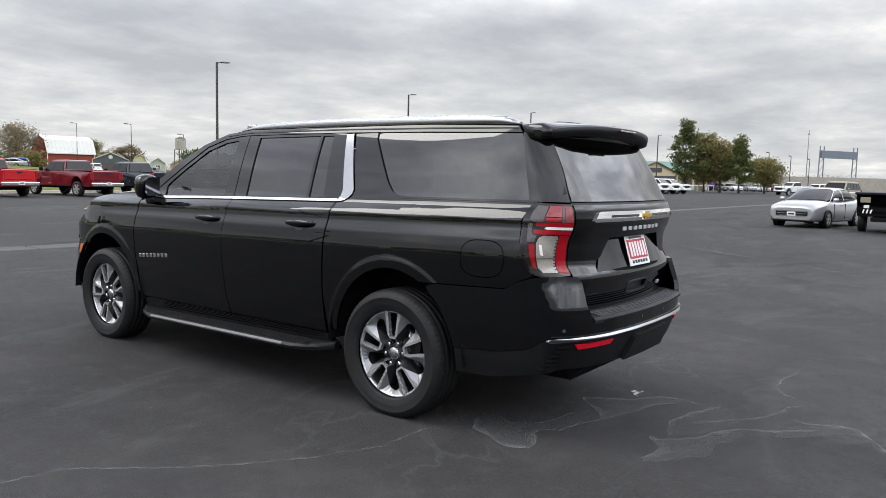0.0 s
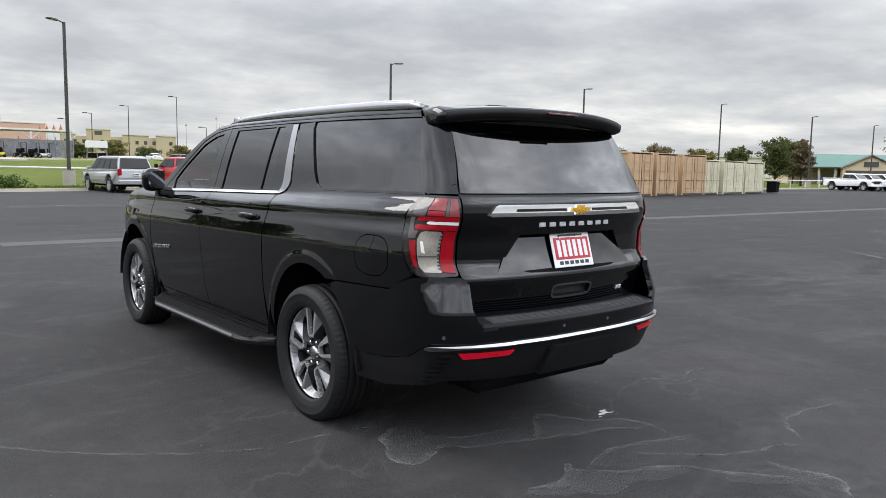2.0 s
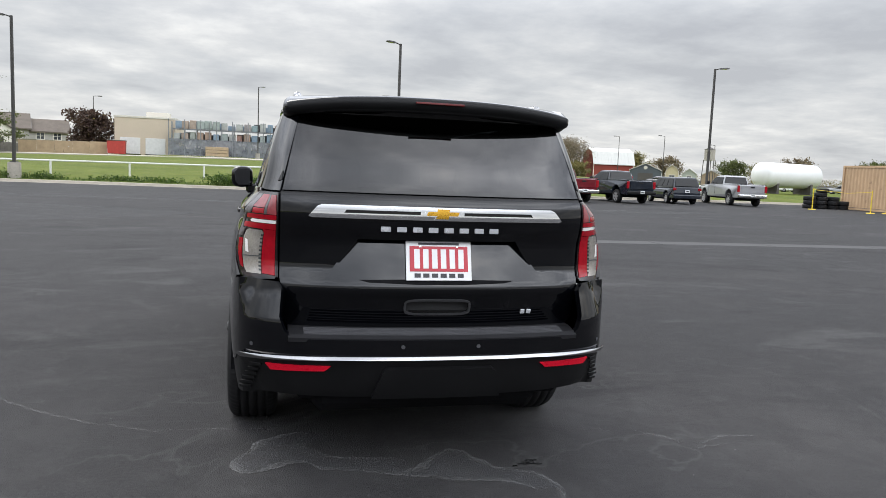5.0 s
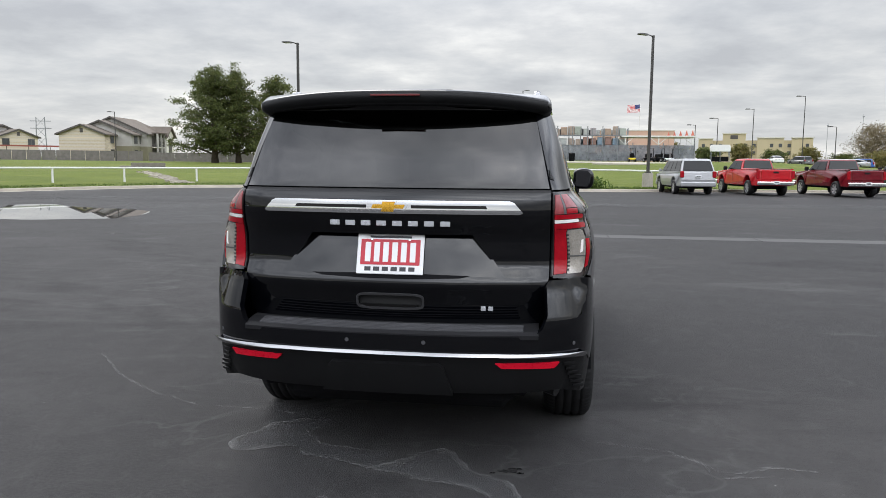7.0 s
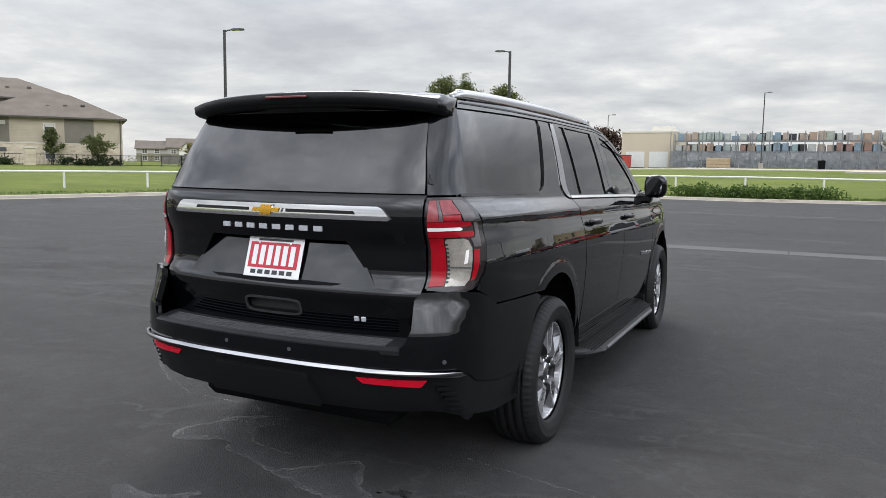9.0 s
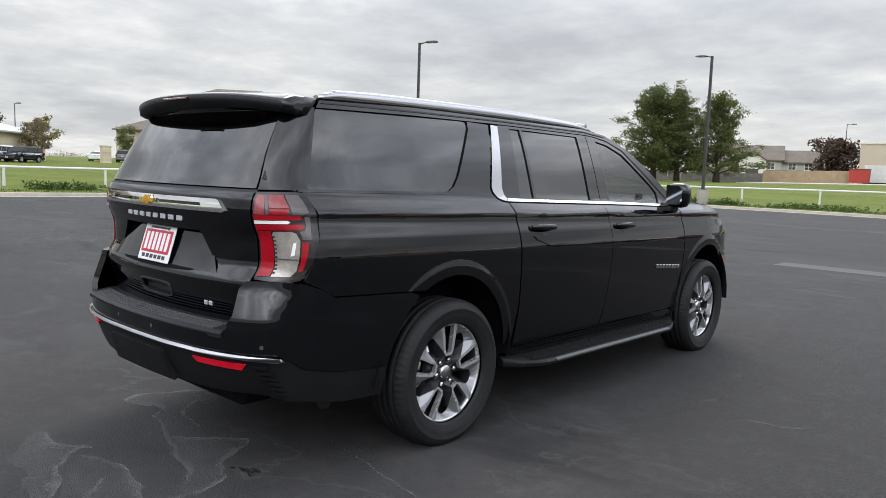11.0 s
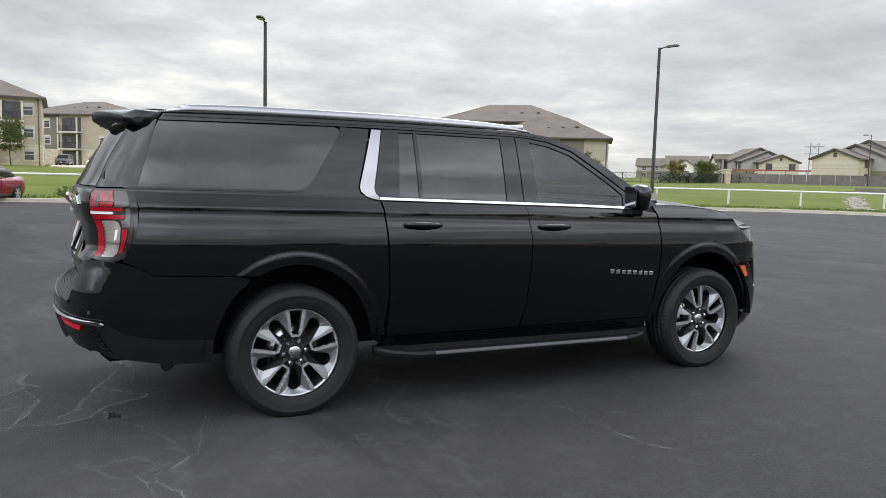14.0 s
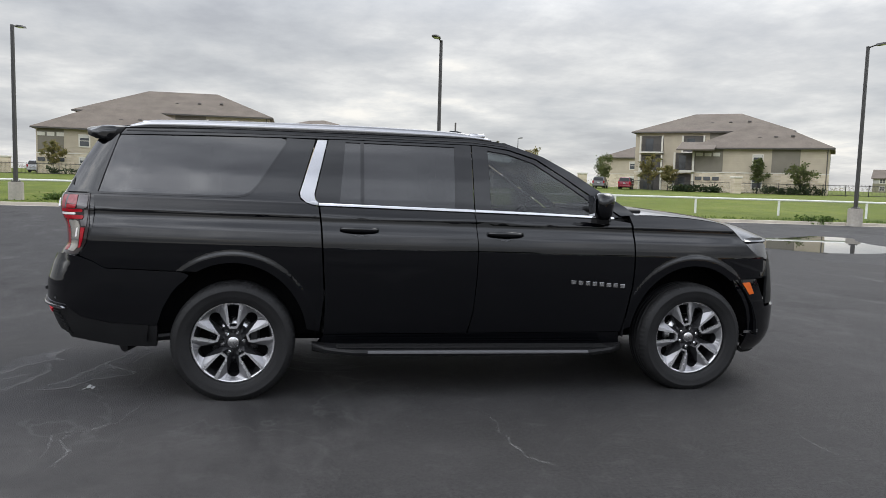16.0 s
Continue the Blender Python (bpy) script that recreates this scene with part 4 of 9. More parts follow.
for sx in (-1, 1):
    plate_bit("screw", (0.09 * sx, -0.001, 0.070), (0.011, 0.006, 0.011), M_SATIN)

# tail lamps, wrapped round the corner
LAMP = [(0.005, 0.995), (0.55, 0.985), (0.72, 0.998), (0.90, 1.07), (0.985, 1.18), (1.0, 1.285), (0.965, 1.36), (0.93, 1.392), (0.005, 1.390)]
both("lamp_surround", skin([LAMP], corner_map, 0.1, 0.04, 0.02), M_BLACK)
lamp = both("tail_lamp", skin([[(0.012 + 0.90 * u, 0.008 + 0.992 * z) for u, z in LAMP]], corner_map, 0.1, 0.04, 0.004, 0.004), M_SMOKE, None, "red and clear tail lamp with smoked edges")


def lampbit(name, pts, mat, lift=0.004, label=""):
    both(name, skin([[(0.012 + 0.90 * u, 0.009 + 0.991 * z) for u, z in pts]], corner_map, 0.08, 0.04, 0.004, lift + 0.004), mat, lamp, label)


lampbit("red_column", [(0.03, 1.0), (0.235, 1.005), (0.235, 1.20), (0.27, 1.218), (0.03, 1.218)], M_REDLENS)
lampbit("lower_band", [(0.03, 1.221), (0.80, 1.221), (0.85, 1.235), (0.82, 1.246), (0.03, 1.246)], M_REDLENS)
lampbit("upper_band", [(0.03, 1.267), (0.80, 1.267), (0.84, 1.275), (0.80, 1.288), (0.03, 1.288)], M_REDLENS)
lampbit("light_bar", [(0.03, 1.249), (0.60, 1.249), (0.64, 1.256), (0.60, 1.264), (0.03, 1.264)], M_WHITEBAR, 0.006)
lampbit("red_crown", [(0.03, 1.291), (0.23, 1.291), (0.23, 1.378), (0.06, 1.378)], M_PINKLENS)
lampbit("crown_ridge", [(0.238, 1.291), (0.30, 1.291), (0.30, 1.378), (0.238, 1.378)], M_COVER)
lampbit("red_strip", [(0.31, 1.293), (0.62, 1.293), (0.65, 1.314), (0.31, 1.314)], M_REDLENS)
lampbit("red_block", [(0.31, 1.318), (0.66, 1.318), (0.61, 1.378), (0.31, 1.378)], M_PINKLENS)
lampbit("clear_cover", [(0.69, 1.293), (0.86, 1.291), (0.955, 1.30), (0.93, 1.352), (0.88, 1.378), (0.64, 1.378)], M_COVER)
lampbit("clear_side", [(0.75, 1.176), (0.91, 1.176), (0.965, 1.245), (0.965, 1.284), (0.88, 1.284), (0.88, 1.235), (0.83, 1.216), (0.74, 1.214)], M_COVER)
lampbit("reverse_lens", [(0.25, 1.002), (0.55, 1.004), (0.61, 1.03), (0.70, 1.17), (0.67, 1.205), (0.60, 1.214), (0.30, 1.214), (0.25, 1.20)], M_WHITELENS)
lampbit("lens_seam", [(0.25, 1.085), (0.63, 1.082), (0.63, 1.087), (0.25, 1.090)], M_STRIP, 0.006)
# White patch painted on the reverse lens as a glint.
lampbit("lens_highlight", [(0.50, 1.10), (0.57, 1.105), (0.63, 1.165), (0.57, 1.16)], M_WHITEBAR, 0.006)
for k in range(10):
    z = 1.015 + 0.019 * k
    lampbit("lens_rib", [(0.245, z), (0.285, z), (0.285, z + 0.009), (0.245, z + 0.009)], M_CABIN, 0.006)
lampbit("red_side", [(0.64, 1.025), (0.72, 1.035), (0.82, 1.12), (0.86, 1.165), (0.73, 1.165)], M_REDLENS)
lampbit("lamp_edge", [(0.02, 0.986), (0.55, 0.976), (0.74, 0.99), (0.735, 1.0), (0.55, 0.985), (0.02, 0.995)], M_BLACK, 0.002)

# rear bumper
BUMP_UP = [(0, 0.735), (0.68, 0.735), (0.725, 0.765), (0.755, 0.83), (0.765, 0.95), (0.80, 0.984), (1.02, 0.986), (1.10, 0.974), (bumper_u(-2.6), 0.941), (bumper_u(-2.53), 0.899), (bumper_u(-2.05), 0.882), (bumper_u(-1.985), 0.862)]
arch_edge = [(bumper_u(y), z) for y, z in arc(-HUB_Y, 128, 168, 6)]
SIDE_LOW = [(bumper_u(-2.195), 0.515), (bumper_u(-2.5), 0.535), (bumper_u(-2.7), 0.575), (1.02, 0.628), (0.84, 0.640), (0.5, 0.648), (0, 0.648)]
rear_bumper = both("rear_bumper", skin([[(a, b) for a, b in BUMP_UP[::-1]] + [(0, 0.648)] + SIDE_LOW[::-1][1:] + arch_edge[::-1][1:]], bumper_map, 0.04, 0.02, 0.03), M_BLACK, None, "glossy black rear bumper")
VAL = SIDE_LOW[::-1] + [(bumper_u(-2.205), 0.37), (bumper_u(-2.45), 0.375), (bumper_u(-2.75), 0.42), (0.85, 0.455), (0.6, 0.45), (0, 0.45)]
VAL = [(a, b - 0.004) for a, b in VAL]
valance = both("lower_bumper", skin([VAL[::-1]], bumper_map, 0.06, 0.04, 0.03, -0.004), M_PLAST, None, "dark textured lower bumper")
both("bumper_strip", skin([[(0, 0.645), (0.5, 0.645), (0.80, 0.637), (0.965, 0.619), (1.0, 0.625), (0.97, 0.643), (0.80, 0.652), (0.5, 0.658), (0, 0.658)]], lambda u, z: bumper_map(u, z, 0.004 + 0.026 * min(1.0, max(0.0, (0.665 - z) / 0.030)) - 0.016 * min(1.0, max(0.0, (0.642 - z) / 0.012))), 0.05, 0.004, 0.01, 0.004), M_TRIMCHR, rear_bumper, "bright chrome strip")
both("rear_reflector", skin([[(0.54, 0.586), (0.80, 0.578), (0.825, 0.607), (0.51, 0.610)]], bumper_map, 0.06, 0.03, 0.01, 0.005), M_REFLECT, valance, "red reflector")
for k in range(6):
    z = 0.60 - 0.026 * k
    both("vent_slat", skin([[(0.850 + 0.022 * k, z - 0.010), (0.925 + 0.022 * k, z - 0.016), (0.925 + 0.022 * k, z - 0.004), (0.850 + 0.022 * k, z + 0.002)]], bumper_map, 0.06, 0.03, 0.008, 0.008), M_PLAST, valance)
part("tow_cover", skin([[(-0.315, 0.455), (0.315, 0.455), (0.27, 0.59), (0.25, 0.605), (-0.25, 0.605), (-0.27, 0.59)]], lambda x, z: (bumper_map(abs(x), z)[0] * (1 if x >= 0 else -1), bumper_map(abs(x), z)[1], z), 0.06, 0.04, 0.03, 0.022), M_PLAST, valance[0], "plain cover over the tow hook")
for u, z in ((0.18, 0.705), (0.90, 0.69)):
    bms = skin([ellipse(u, z, 0.0095, 0.0095, 16)], bumper_map, 0.05, 0.05, 0.003, 0.002)
    both("parking_sensor", bms, M_RIB, rear_bumper)
# ribbed step pad on the bumper
step = bmesh.new()


def pad_y(y, x):
    return y + 0.13 * x * x


ploft(step, [[(x, pad_y(-2.88, x), 0.74), (x, pad_y(-2.88, x), 0.768), (x, pad_y(-2.935, x), 0.767), (x, pad_y(-3.018, x), 0.754), (x, pad_y(-3.042, x), 0.741), (x, pad_y(-3.040, x), 0.722)] for x in [-0.70 + 0.05 * i for i in range(29)]])
bmesh.ops.recalc_face_normals(step, faces=step.faces[:])
part("step_pad", step, M_STEP, suv, "ribbed black step pad on the bumper")
# Ribs take the paler rubber, with the sheen put into its colour.
for k in range(5):
    y, z = -2.944 - 0.0165 * k, 0.7655 - 0.0026 * k
    rib = bmesh.new()
    ploft(rib, [[(x, pad_y(y, x), z - 0.004), (x, pad_y(y - 0.009, x), z - 0.006), (x, pad_y(y - 0.009, x), z + 0.004), (x, pad_y(y - 0.002, x), z + 0.006)] for x in [-0.63 + 0.07 * i for i in range(19)]])
    bmesh.ops.recalc_face_normals(rib, faces=rib.faces[:])
    part("step_rib", rib, M_RIB, suv)

# sills, running boards, mirrors
both("sill", skin([[(-1.14, 0.30), (1.14, 0.30), (1.12, 0.432), (-1.09, 0.432)]], side_map, 0.1, 0.04, 0.04, -0.004), M_BLACK)


def board():
    bm = bmesh.new()
    prof = [(0.90, 0.365), (1.02, 0.362), (1.075, 0.352), (1.09, 0.335), (1.085, 0.315), (1.05, 0.305), (0.90, 0.300)]
    rings = []
    for i in range(25):
        y = -1.17 + 2.32 * i / 24
        e = min(1.0, min(i, 24 - i) / 3.0)
        t = 0.25 + 0.75 * e**0.6
        rings.append([(0.90 + (x - 0.90) * t, y, z - 0.025 * (y + 1.17) / 2.3 + 0.02 * (1 - t)) for x, z in prof])
    ploft(bm, rings)
    bmesh.ops.recalc_face_normals(bm, faces=bm.faces[:])
    return bm


boards = both("running_board", board(), M_PLAST, None, "black running board with a bright edge strip")
for k in range(6):
    x = 0.945 + 0.02 * k
    both("tread_rib", prism([(x, -1.0, 0.362), (x + 0.009, -1.0, 0.362), (x + 0.008, -1.0, 0.369), (x + 0.001, -1.0, 0.369)], (0, 2.0, -0.021)), M_PLAST, boards)
both("edge_strip", prism([(1.081, -0.785, 0.346), (1.0925, -0.785, 0.334), (1.094, -0.785, 0.326), (1.086, -0.785, 0.326)], (0, 1.62, -0.0175)), M_STRIP, boards, "bright metal strip")


def mirror_shell():
    bm = bmesh.new()
    rings = []
    for i, (x, hw_, hh, y) in enumerate(((0.975, 0.05, 0.055, 0.93), (0.990, 0.075, 0.082, 0.925), (1.03, 0.088, 0.098, 0.92), (1.09, 0.086, 0.100, 0.91), (1.135, 0.072, 0.088, 0.90), (1.158, 0.048, 0.062, 0.89), (1.165, 0.02, 0.03, 0.885))):
        rings.append([(x - 0.022 * (0.1 - b) * 2, y + a * (0.86 + 1.1 * max(-0.1, b)), 1.392 + b - 0.010 * i / 5) for a, b in ellipse(0, 0, hw_, hh, 24, 3.0)])
    ploft(bm, rings)
    for f in bm.faces:
        f.smooth = True
    return bm


mirrors = both("door_mirror", mirror_shell(), M_BLACK, None, "black door mirror")
both("mirror_glass", prism([(0.992, 0.835, 1.315), (1.10, 0.835, 1.312), (1.125, 0.829, 1.345), (1.130, 0.823, 1.43), (1.10, 0.820, 1.462), (0.995, 0.820, 1.466)], (0, -0.003, 0)), simple("mirror_silver", (0.16, 0.165, 0.175), 0.02, 1.0, var=0.01), mirrors, "mirror glass")
both("mirror_cap", prism([(1.0, 0.955, 1.318), (1.11, 0.945, 1.318), (1.115, 0.94, 1.328), (1.0, 0.955, 1.328)], (0, 0.040, 0)), M_CHROME, mirrors)
both("mirror_foot", box((0.965, 0.94, 1.280), (0.13, 0.11, 0.085), 0.02), M_GLOSSBLK, mirrors)


# wheels
WHEEL_Z = 0.388


def tyre_mesh():
    """Tyre with rounded shoulders, grooves round the tread and fine blocks on the shoulder."""
    prof = [(0.280, -0.105), (0.286, -0.120), (0.292, -0.124), (0.300, -0.126), (0.312, -0.132), (0.335, -0.139), (0.362, -0.139), (0.366, -0.1415), (0.371, -0.1385), (0.388, -0.131), (0.402, -0.120),
            (0.411, -0.106), (0.4165, -0.088), (0.4175, -0.078), (0.409, -0.075), (0.409, -0.068), (0.4185, -0.065), (0.419, -0.030), (0.410, -0.027), (0.410, -0.020), (0.419, -0.017)]
    prof = prof + [(r, -o) for r, o in prof[::-1]]

    def wob(i, k, r, o):
        if i % 3 == 0 and 0.400 < r < 0.4172 and abs(o) > 0.08:
            return r - 0.0045, o * 0.985
        return r, o

    return lathe(prof, 216, "x", wob)


def rim_bits():
    """Five machined forks, their sloping flanks, dark webs and the dished lip of the alloy wheel; x is outwards."""
    face, dark, facet = bmesh.new(), bmesh.new(), []

    def flat(bm, pts, x0, x1):
        pprism(bm, [(x0, *p) for p in pts], (x1 - x0, 0, 0))

    def at(r, a, x):
        return (x, r * math.cos(a), r * math.sin(a))

    def sheet(bm, pts):
        bm.faces.new([bm.verts.new(p) for p in pts])

    for s in range(5):
        c = math.pi / 2 + s * 2 * math.pi / 5
        ca, sa = math.cos(c), math.sin(c)

        def loc(r, w):
            return (r * ca - w * sa, r * sa + w * ca)

        # the bright fork: two slim legs joined at the foot
        flat(face, [loc(0.099, -0.024), loc(0.099, 0.024), loc(0.113, 0.020), loc(0.113, -0.020)], 0.070, 0.094)
        for sg in (-1, 1):
            leg = [loc(0.099, sg * 0.024), loc(0.124, sg * 0.041), loc(0.195, sg * 0.050), loc(0.272, sg * 0.064), loc(0.274, sg * 0.042), loc(0.195, sg * 0.032), loc(0.130, sg * 0.026), loc(0.113, sg * 0.020)]
            flat(face, leg if sg < 0 else leg[::-1], 0.066, 0.094)
            fl = bmesh.new()
            a_, b_, m_ = (0.094, *loc(0.124, sg * 0.041)), (0.094, *loc(0.272, sg * 0.064)), (0.094, *loc(0.195, sg * 0.050))
            c_ = at(0.222, c + sg * 0.44, 0.062)
            d_ = at(0.118, c + sg * 0.52, 0.040)
            e_ = at(0.268, c + sg * 0.30, 0.088)
            for tri in ((a_, m_, c_), (m_, b_, e_), (m_, e_, c_)):
                sheet(fl, tri if sg > 0 else tri[::-1])
            bmesh.ops.remove_doubles(fl, verts=fl.verts[:], dist=1e-5)
            facet.append(fl)
            sheet(dark, (a_, c_, d_) if sg > 0 else (d_, c_, a_))
            h_ = at(0.070, c + sg * 0.628, 0.040)
            f_ = (0.090, *loc(0.099, sg * 0.024))
            g_ = (0.060, *loc(0.060, 0.0))
            for q in ((f_, a_, d_), (f_, d_, h_), (f_, h_, g_)):
                sheet(dark, q if sg > 0 else q[::-1])
            # inner wall of the leg towards the window between two forks
            sheet(dark, (c_, d_, at(0.118, c + sg * 0.52, 0.0), at(0.222, c + sg * 0.44, 0.0)) if sg > 0 else (at(0.222, c + sg * 0.44, 0.0), at(0.118, c + sg * 0.52, 0.0), d_, c_))
        # the dished lip across the window between two forks
        lip = bmesh.new()
        m = c + math.pi / 5
        for k in range(6):
            t0, t1 = k / 6, (k + 1) / 6

            def inner(t):
                u = abs(2 * t - 1)
                return at(0.246 - 0.024 * u**2, m + (2 * t - 1) * (0.628 - 0.44), 0.056 + 0.006 * u)

            def outer(t):
                return at(0.268, m + (2 * t - 1) * (0.628 - 0.30), 0.088)

            sheet(lip, (outer(t0), outer(t1), inner(t1), inner(t0))[::-1])
        facet.append(lip)
    bmesh.ops.recalc_face_normals(face, faces=face.faces[:])
    return face, dark, facet


wheel0 = None
for name, cy in (("wheel", -HUB_Y), ("wheel", HUB_Y)):
    for sx in (1, -1):
        w = empty(name, pose(sx * 0.874, cy, WHEEL_Z, 0, 0, 0 if sx > 0 else 180) @ pose(0, 0, 0, 14 if cy > 0 else 0))
        w.parent = suv
        if wheel0 is None:
            wheel0 = w
            w["label"] = "alloy wheel with machined spokes and black tyre"
            part("tyre", tyre_mesh(), M_RUBBER, w, "black rubber tyre")
            face, dark, facet = rim_bits()
            for fb in facet:
                part("spoke_flank", fb, M_FACET, w)
            part("rim_face", face, M_MACH, w, "bright machined forked spokes")
            part("spoke_web", dark, M_DARKALLOY, w)
            part("rim_barrel", lathe([(0.266, 0.060), (0.266, 0.086), (0.272, 0.092), (0.279, 0.094), (0.282, 0.088), (0.282, 0.07)], 72), M_MACH, w, "machined rim edge")
            part("inner_barrel", lathe([(0.267, 0.075), (0.260, 0.06), (0.245, 0.02), (0.240, -0.09), (0.275, -0.11)], 48), M_DARKALLOY, w)
            # Black disc fills the barrel: painted shade behind the spokes, no real plate.
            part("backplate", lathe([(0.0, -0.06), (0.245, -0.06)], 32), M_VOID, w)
            part("brake_disc", lathe([(0.06, -0.018), (0.17, -0.018), (0.17, -0.036), (0.06, -0.036)], 40), M_SATIN, w, "steel brake disc")
            part("caliper", box((0.0, 0.135, 0.05), (0.06, 0.07, 0.14), 0.015), M_DARKALLOY, w)
            part("hub", lathe([(0.0, 0.058), (0.060, 0.056), (0.085, 0.048), (0.104, 0.036), (0.118, 0.0)], 32), M_DARKALLOY, w)
            part("hub_cap", lathe([(0.0, 0.084), (0.032, 0.082), (0.040, 0.077), (0.043, 0.05)], 28), M_SATIN, w, "silver hub cap")
            for k in range(6):
                a = 2 * math.pi * k / 6 + 0.12
                y_, z_ = 0.0725 * math.cos(a), 0.0725 * math.sin(a)
                seat_ring = part("nut_seat", lathe([(0.019, 0.052), (0.021, 0.062), (0.024, 0.062), (0.026, 0.050)], 14), M_DARKALLOY, w)
                seat_ring.matrix_local = pose(0, y_, z_)
                nut = bmesh.new()
                pcyl(nut, (0.05, y_, z_), (0.074, y_, z_), 0.0135, 0.0135, 6)
                pcyl(nut, (0.074, y_, z_), (0.080, y_, z_), 0.0125, 0.007, 10)
                part("lug_nut", nut, M_CHROME, w)
        else:
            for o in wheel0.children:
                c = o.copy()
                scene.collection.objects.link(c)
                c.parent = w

# wheel houses, floor and running gear
for cy in (-HUB_Y, HUB_Y):
    for sx in (-1, 1):
        lin = bmesh.new()
        ring = [(cy + 0.56 * math.cos(radians(a)), HUB_Z + 0.56 * math.sin(radians(a))) for a in range(0, 181, 12)]
        ploft(lin, [[(sx * x, y, z) for y, z in ring] for x in (0.60, 0.985)], cap=False, closed=False)
        lin.faces.new([lin.verts.new((sx * 0.60, y, z)) for y, z in ring])
        part("wheel_arch_liner", lin, M_VOID, suv)
part("underbody", box((0, -0.15, 0.40), (1.16, 5.3, 0.16), 0.05), M_VOID, suv)
for cy in (-1.72, 1.70):
    part("axle", cyl((-0.72, cy, 0.37), (0.72, cy, 0.37), 0.055, n=12), M_VOID, suv)
part("floor_pan", box((0, 0.02, 0.46), (1.80, 2.25, 0.05), 0.01), M_CABIN, suv)
part("load_floor", box((0, -2.5, 0.72), (1.3, 0.7, 0.05), 0.01), M_CABIN, suv)
part("rear_crossmember", box((0, -2.80, 0.52), (1.35, 0.20, 0.20), 0.04), M_VOID, suv)
part("exhaust_pipe", tube([(0.45, -1.2, 0.36), (0.52, -1.9, 0.38), (0.62, -2.35, 0.36), (0.80, -2.45, 0.33)], 0.035, 10), M_DARKALLOY, suv)

# cabin
part("headliner", skin([[(-0.95, -2.4), (0.95, -2.4), (0.95, 0.2), (-0.95, 0.2)]], lambda s, y: tuple(Vector(roof_map(s, y)) - Vector((0, 0, 0.05))), 0.2, 0.2, 0.0), M_CABIN, suv)
part("dashboard", box((0, 1.02, 1.16), (1.62, 0.50, 0.30), 0.10, None, 3), M_CABIN, suv)
part("steering_wheel", lathe([(0.185 + 0.016 * math.cos(a), 0.016 * math.sin(a)) for a in [2 * math.pi * k / 8 for k in range(9)]], 28, "y"), M_LEATHER, suv).matrix_local = pose(-0.40, 0.66, 1.16, -22)
part("centre_console", box((0, 0.35, 0.86), (0.30, 1.0, 0.30), 0.05), M_CABIN, suv)


def seat(x, y, w, name="front_seat"):
    s_ = empty(name, pose(x, y, 0.48))
    s_.parent = suv
    part("cushion", box((0, 0.05, 0.22), (w, 0.52, 0.20), 0.07, None, 3), M_LEATHER, s_)
    part("backrest", box((0, -0.26, 0.56), (w, 0.18, 0.66), 0.08, pose(0, 0, 0, 14), 3), M_LEATHER, s_)
    for hx in ((0,) if w < 0.8 else (-0.42, 0.42)):
        part("headrest", box((hx, -0.38, 0.99), (0.28, 0.11, 0.19), 0.05, pose(0, 0, 0, 10), 3), M_LEATHER, s_)


seat(-0.40, 0.30, 0.52)
seat(0.40, 0.30, 0.52)
seat(-0.40, -0.68, 0.52, "middle_seat")
seat(0.40, -0.68, 0.52, "middle_seat")
seat(0.0, -1.62, 1.10, "rear_bench")

# ---- car park furniture: lamps, fence, marks ----
def lamp_post(x, y, top, arm_deg, label, height_base=0.85, z=None):
    z0 = land(x, y) if z is None else z
    e = empty("parking_lot_lamp", pose(x, y, z0, 0, 0, arm_deg), label, "street lamp", "lamps round the car park")
    b = bmesh.new()
    pcyl(b, (0, 0, -0.25), (0, 0, height_base), 0.34, 0.33, 20)
    bmesh.ops.bevel(b, geom=[ed for ed in b.edges if ed.verts[0].co.z > height_base - 0.01 and ed.verts[1].co.z > height_base - 0.01], offset=0.03, segments=2, affect="EDGES")
    part("concrete_base", b, M_CONC, e, "round concrete base")
    part("base_plate", box((0, 0, height_base + 0.025), (0.32, 0.32, 0.05), 0.01), M_POLE, e)
    for sx in (-1, 1):
        for sy in (-1, 1):
            part("anchor_bolt", cyl((0.12 * sx, 0.12 * sy, height_base + 0.04), (0.12 * sx, 0.12 * sy, height_base + 0.10), 0.015, n=6), M_SATIN, e)
    h = top - z0
    pole = bmesh.new()
    ploft(pole, [[(sx * r, sy * r, zz) for sx, sy in ((-1, -1), (1, -1), (1, 1), (-1, 1))] for zz, r in ((height_base + 0.04, 0.075), (h, 0.06))])
    part("pole", pole, M_POLE, e, "square dark bronze steel pole")
    part("arm", tube([(0, 0, h - 0.10), (0.12, 0, h - 0.03), (0.30, 0, h + 0.02), (0.45, 0, h + 0.03)], 0.035, 8), M_POLE, e)
    hd = bmesh.new()
    ploft(hd, [[(xx, -w, h + zz), (xx, w, h + zz), (xx, w * 0.8, h + zz + t), (xx, -w * 0.8, h + zz + t)] for xx, w, zz, t in ((0.36, 0.08, -0.01, 0.08), (0.50, 0.17, -0.005, 0.09), (0.85, 0.18, 0.02, 0.08), (1.0, 0.13, 0.035, 0.05))])
    head = part("lamp_head", hd, M_POLE, e, "flat dark lamp head")
    part("lens", box((0.68, 0, h + 0.004), (0.30, 0.24, 0.015), 0.004), M_WHITELENS, head)
    return e


LL = "tall dark bronze parking-lot lamp on a round concrete base"
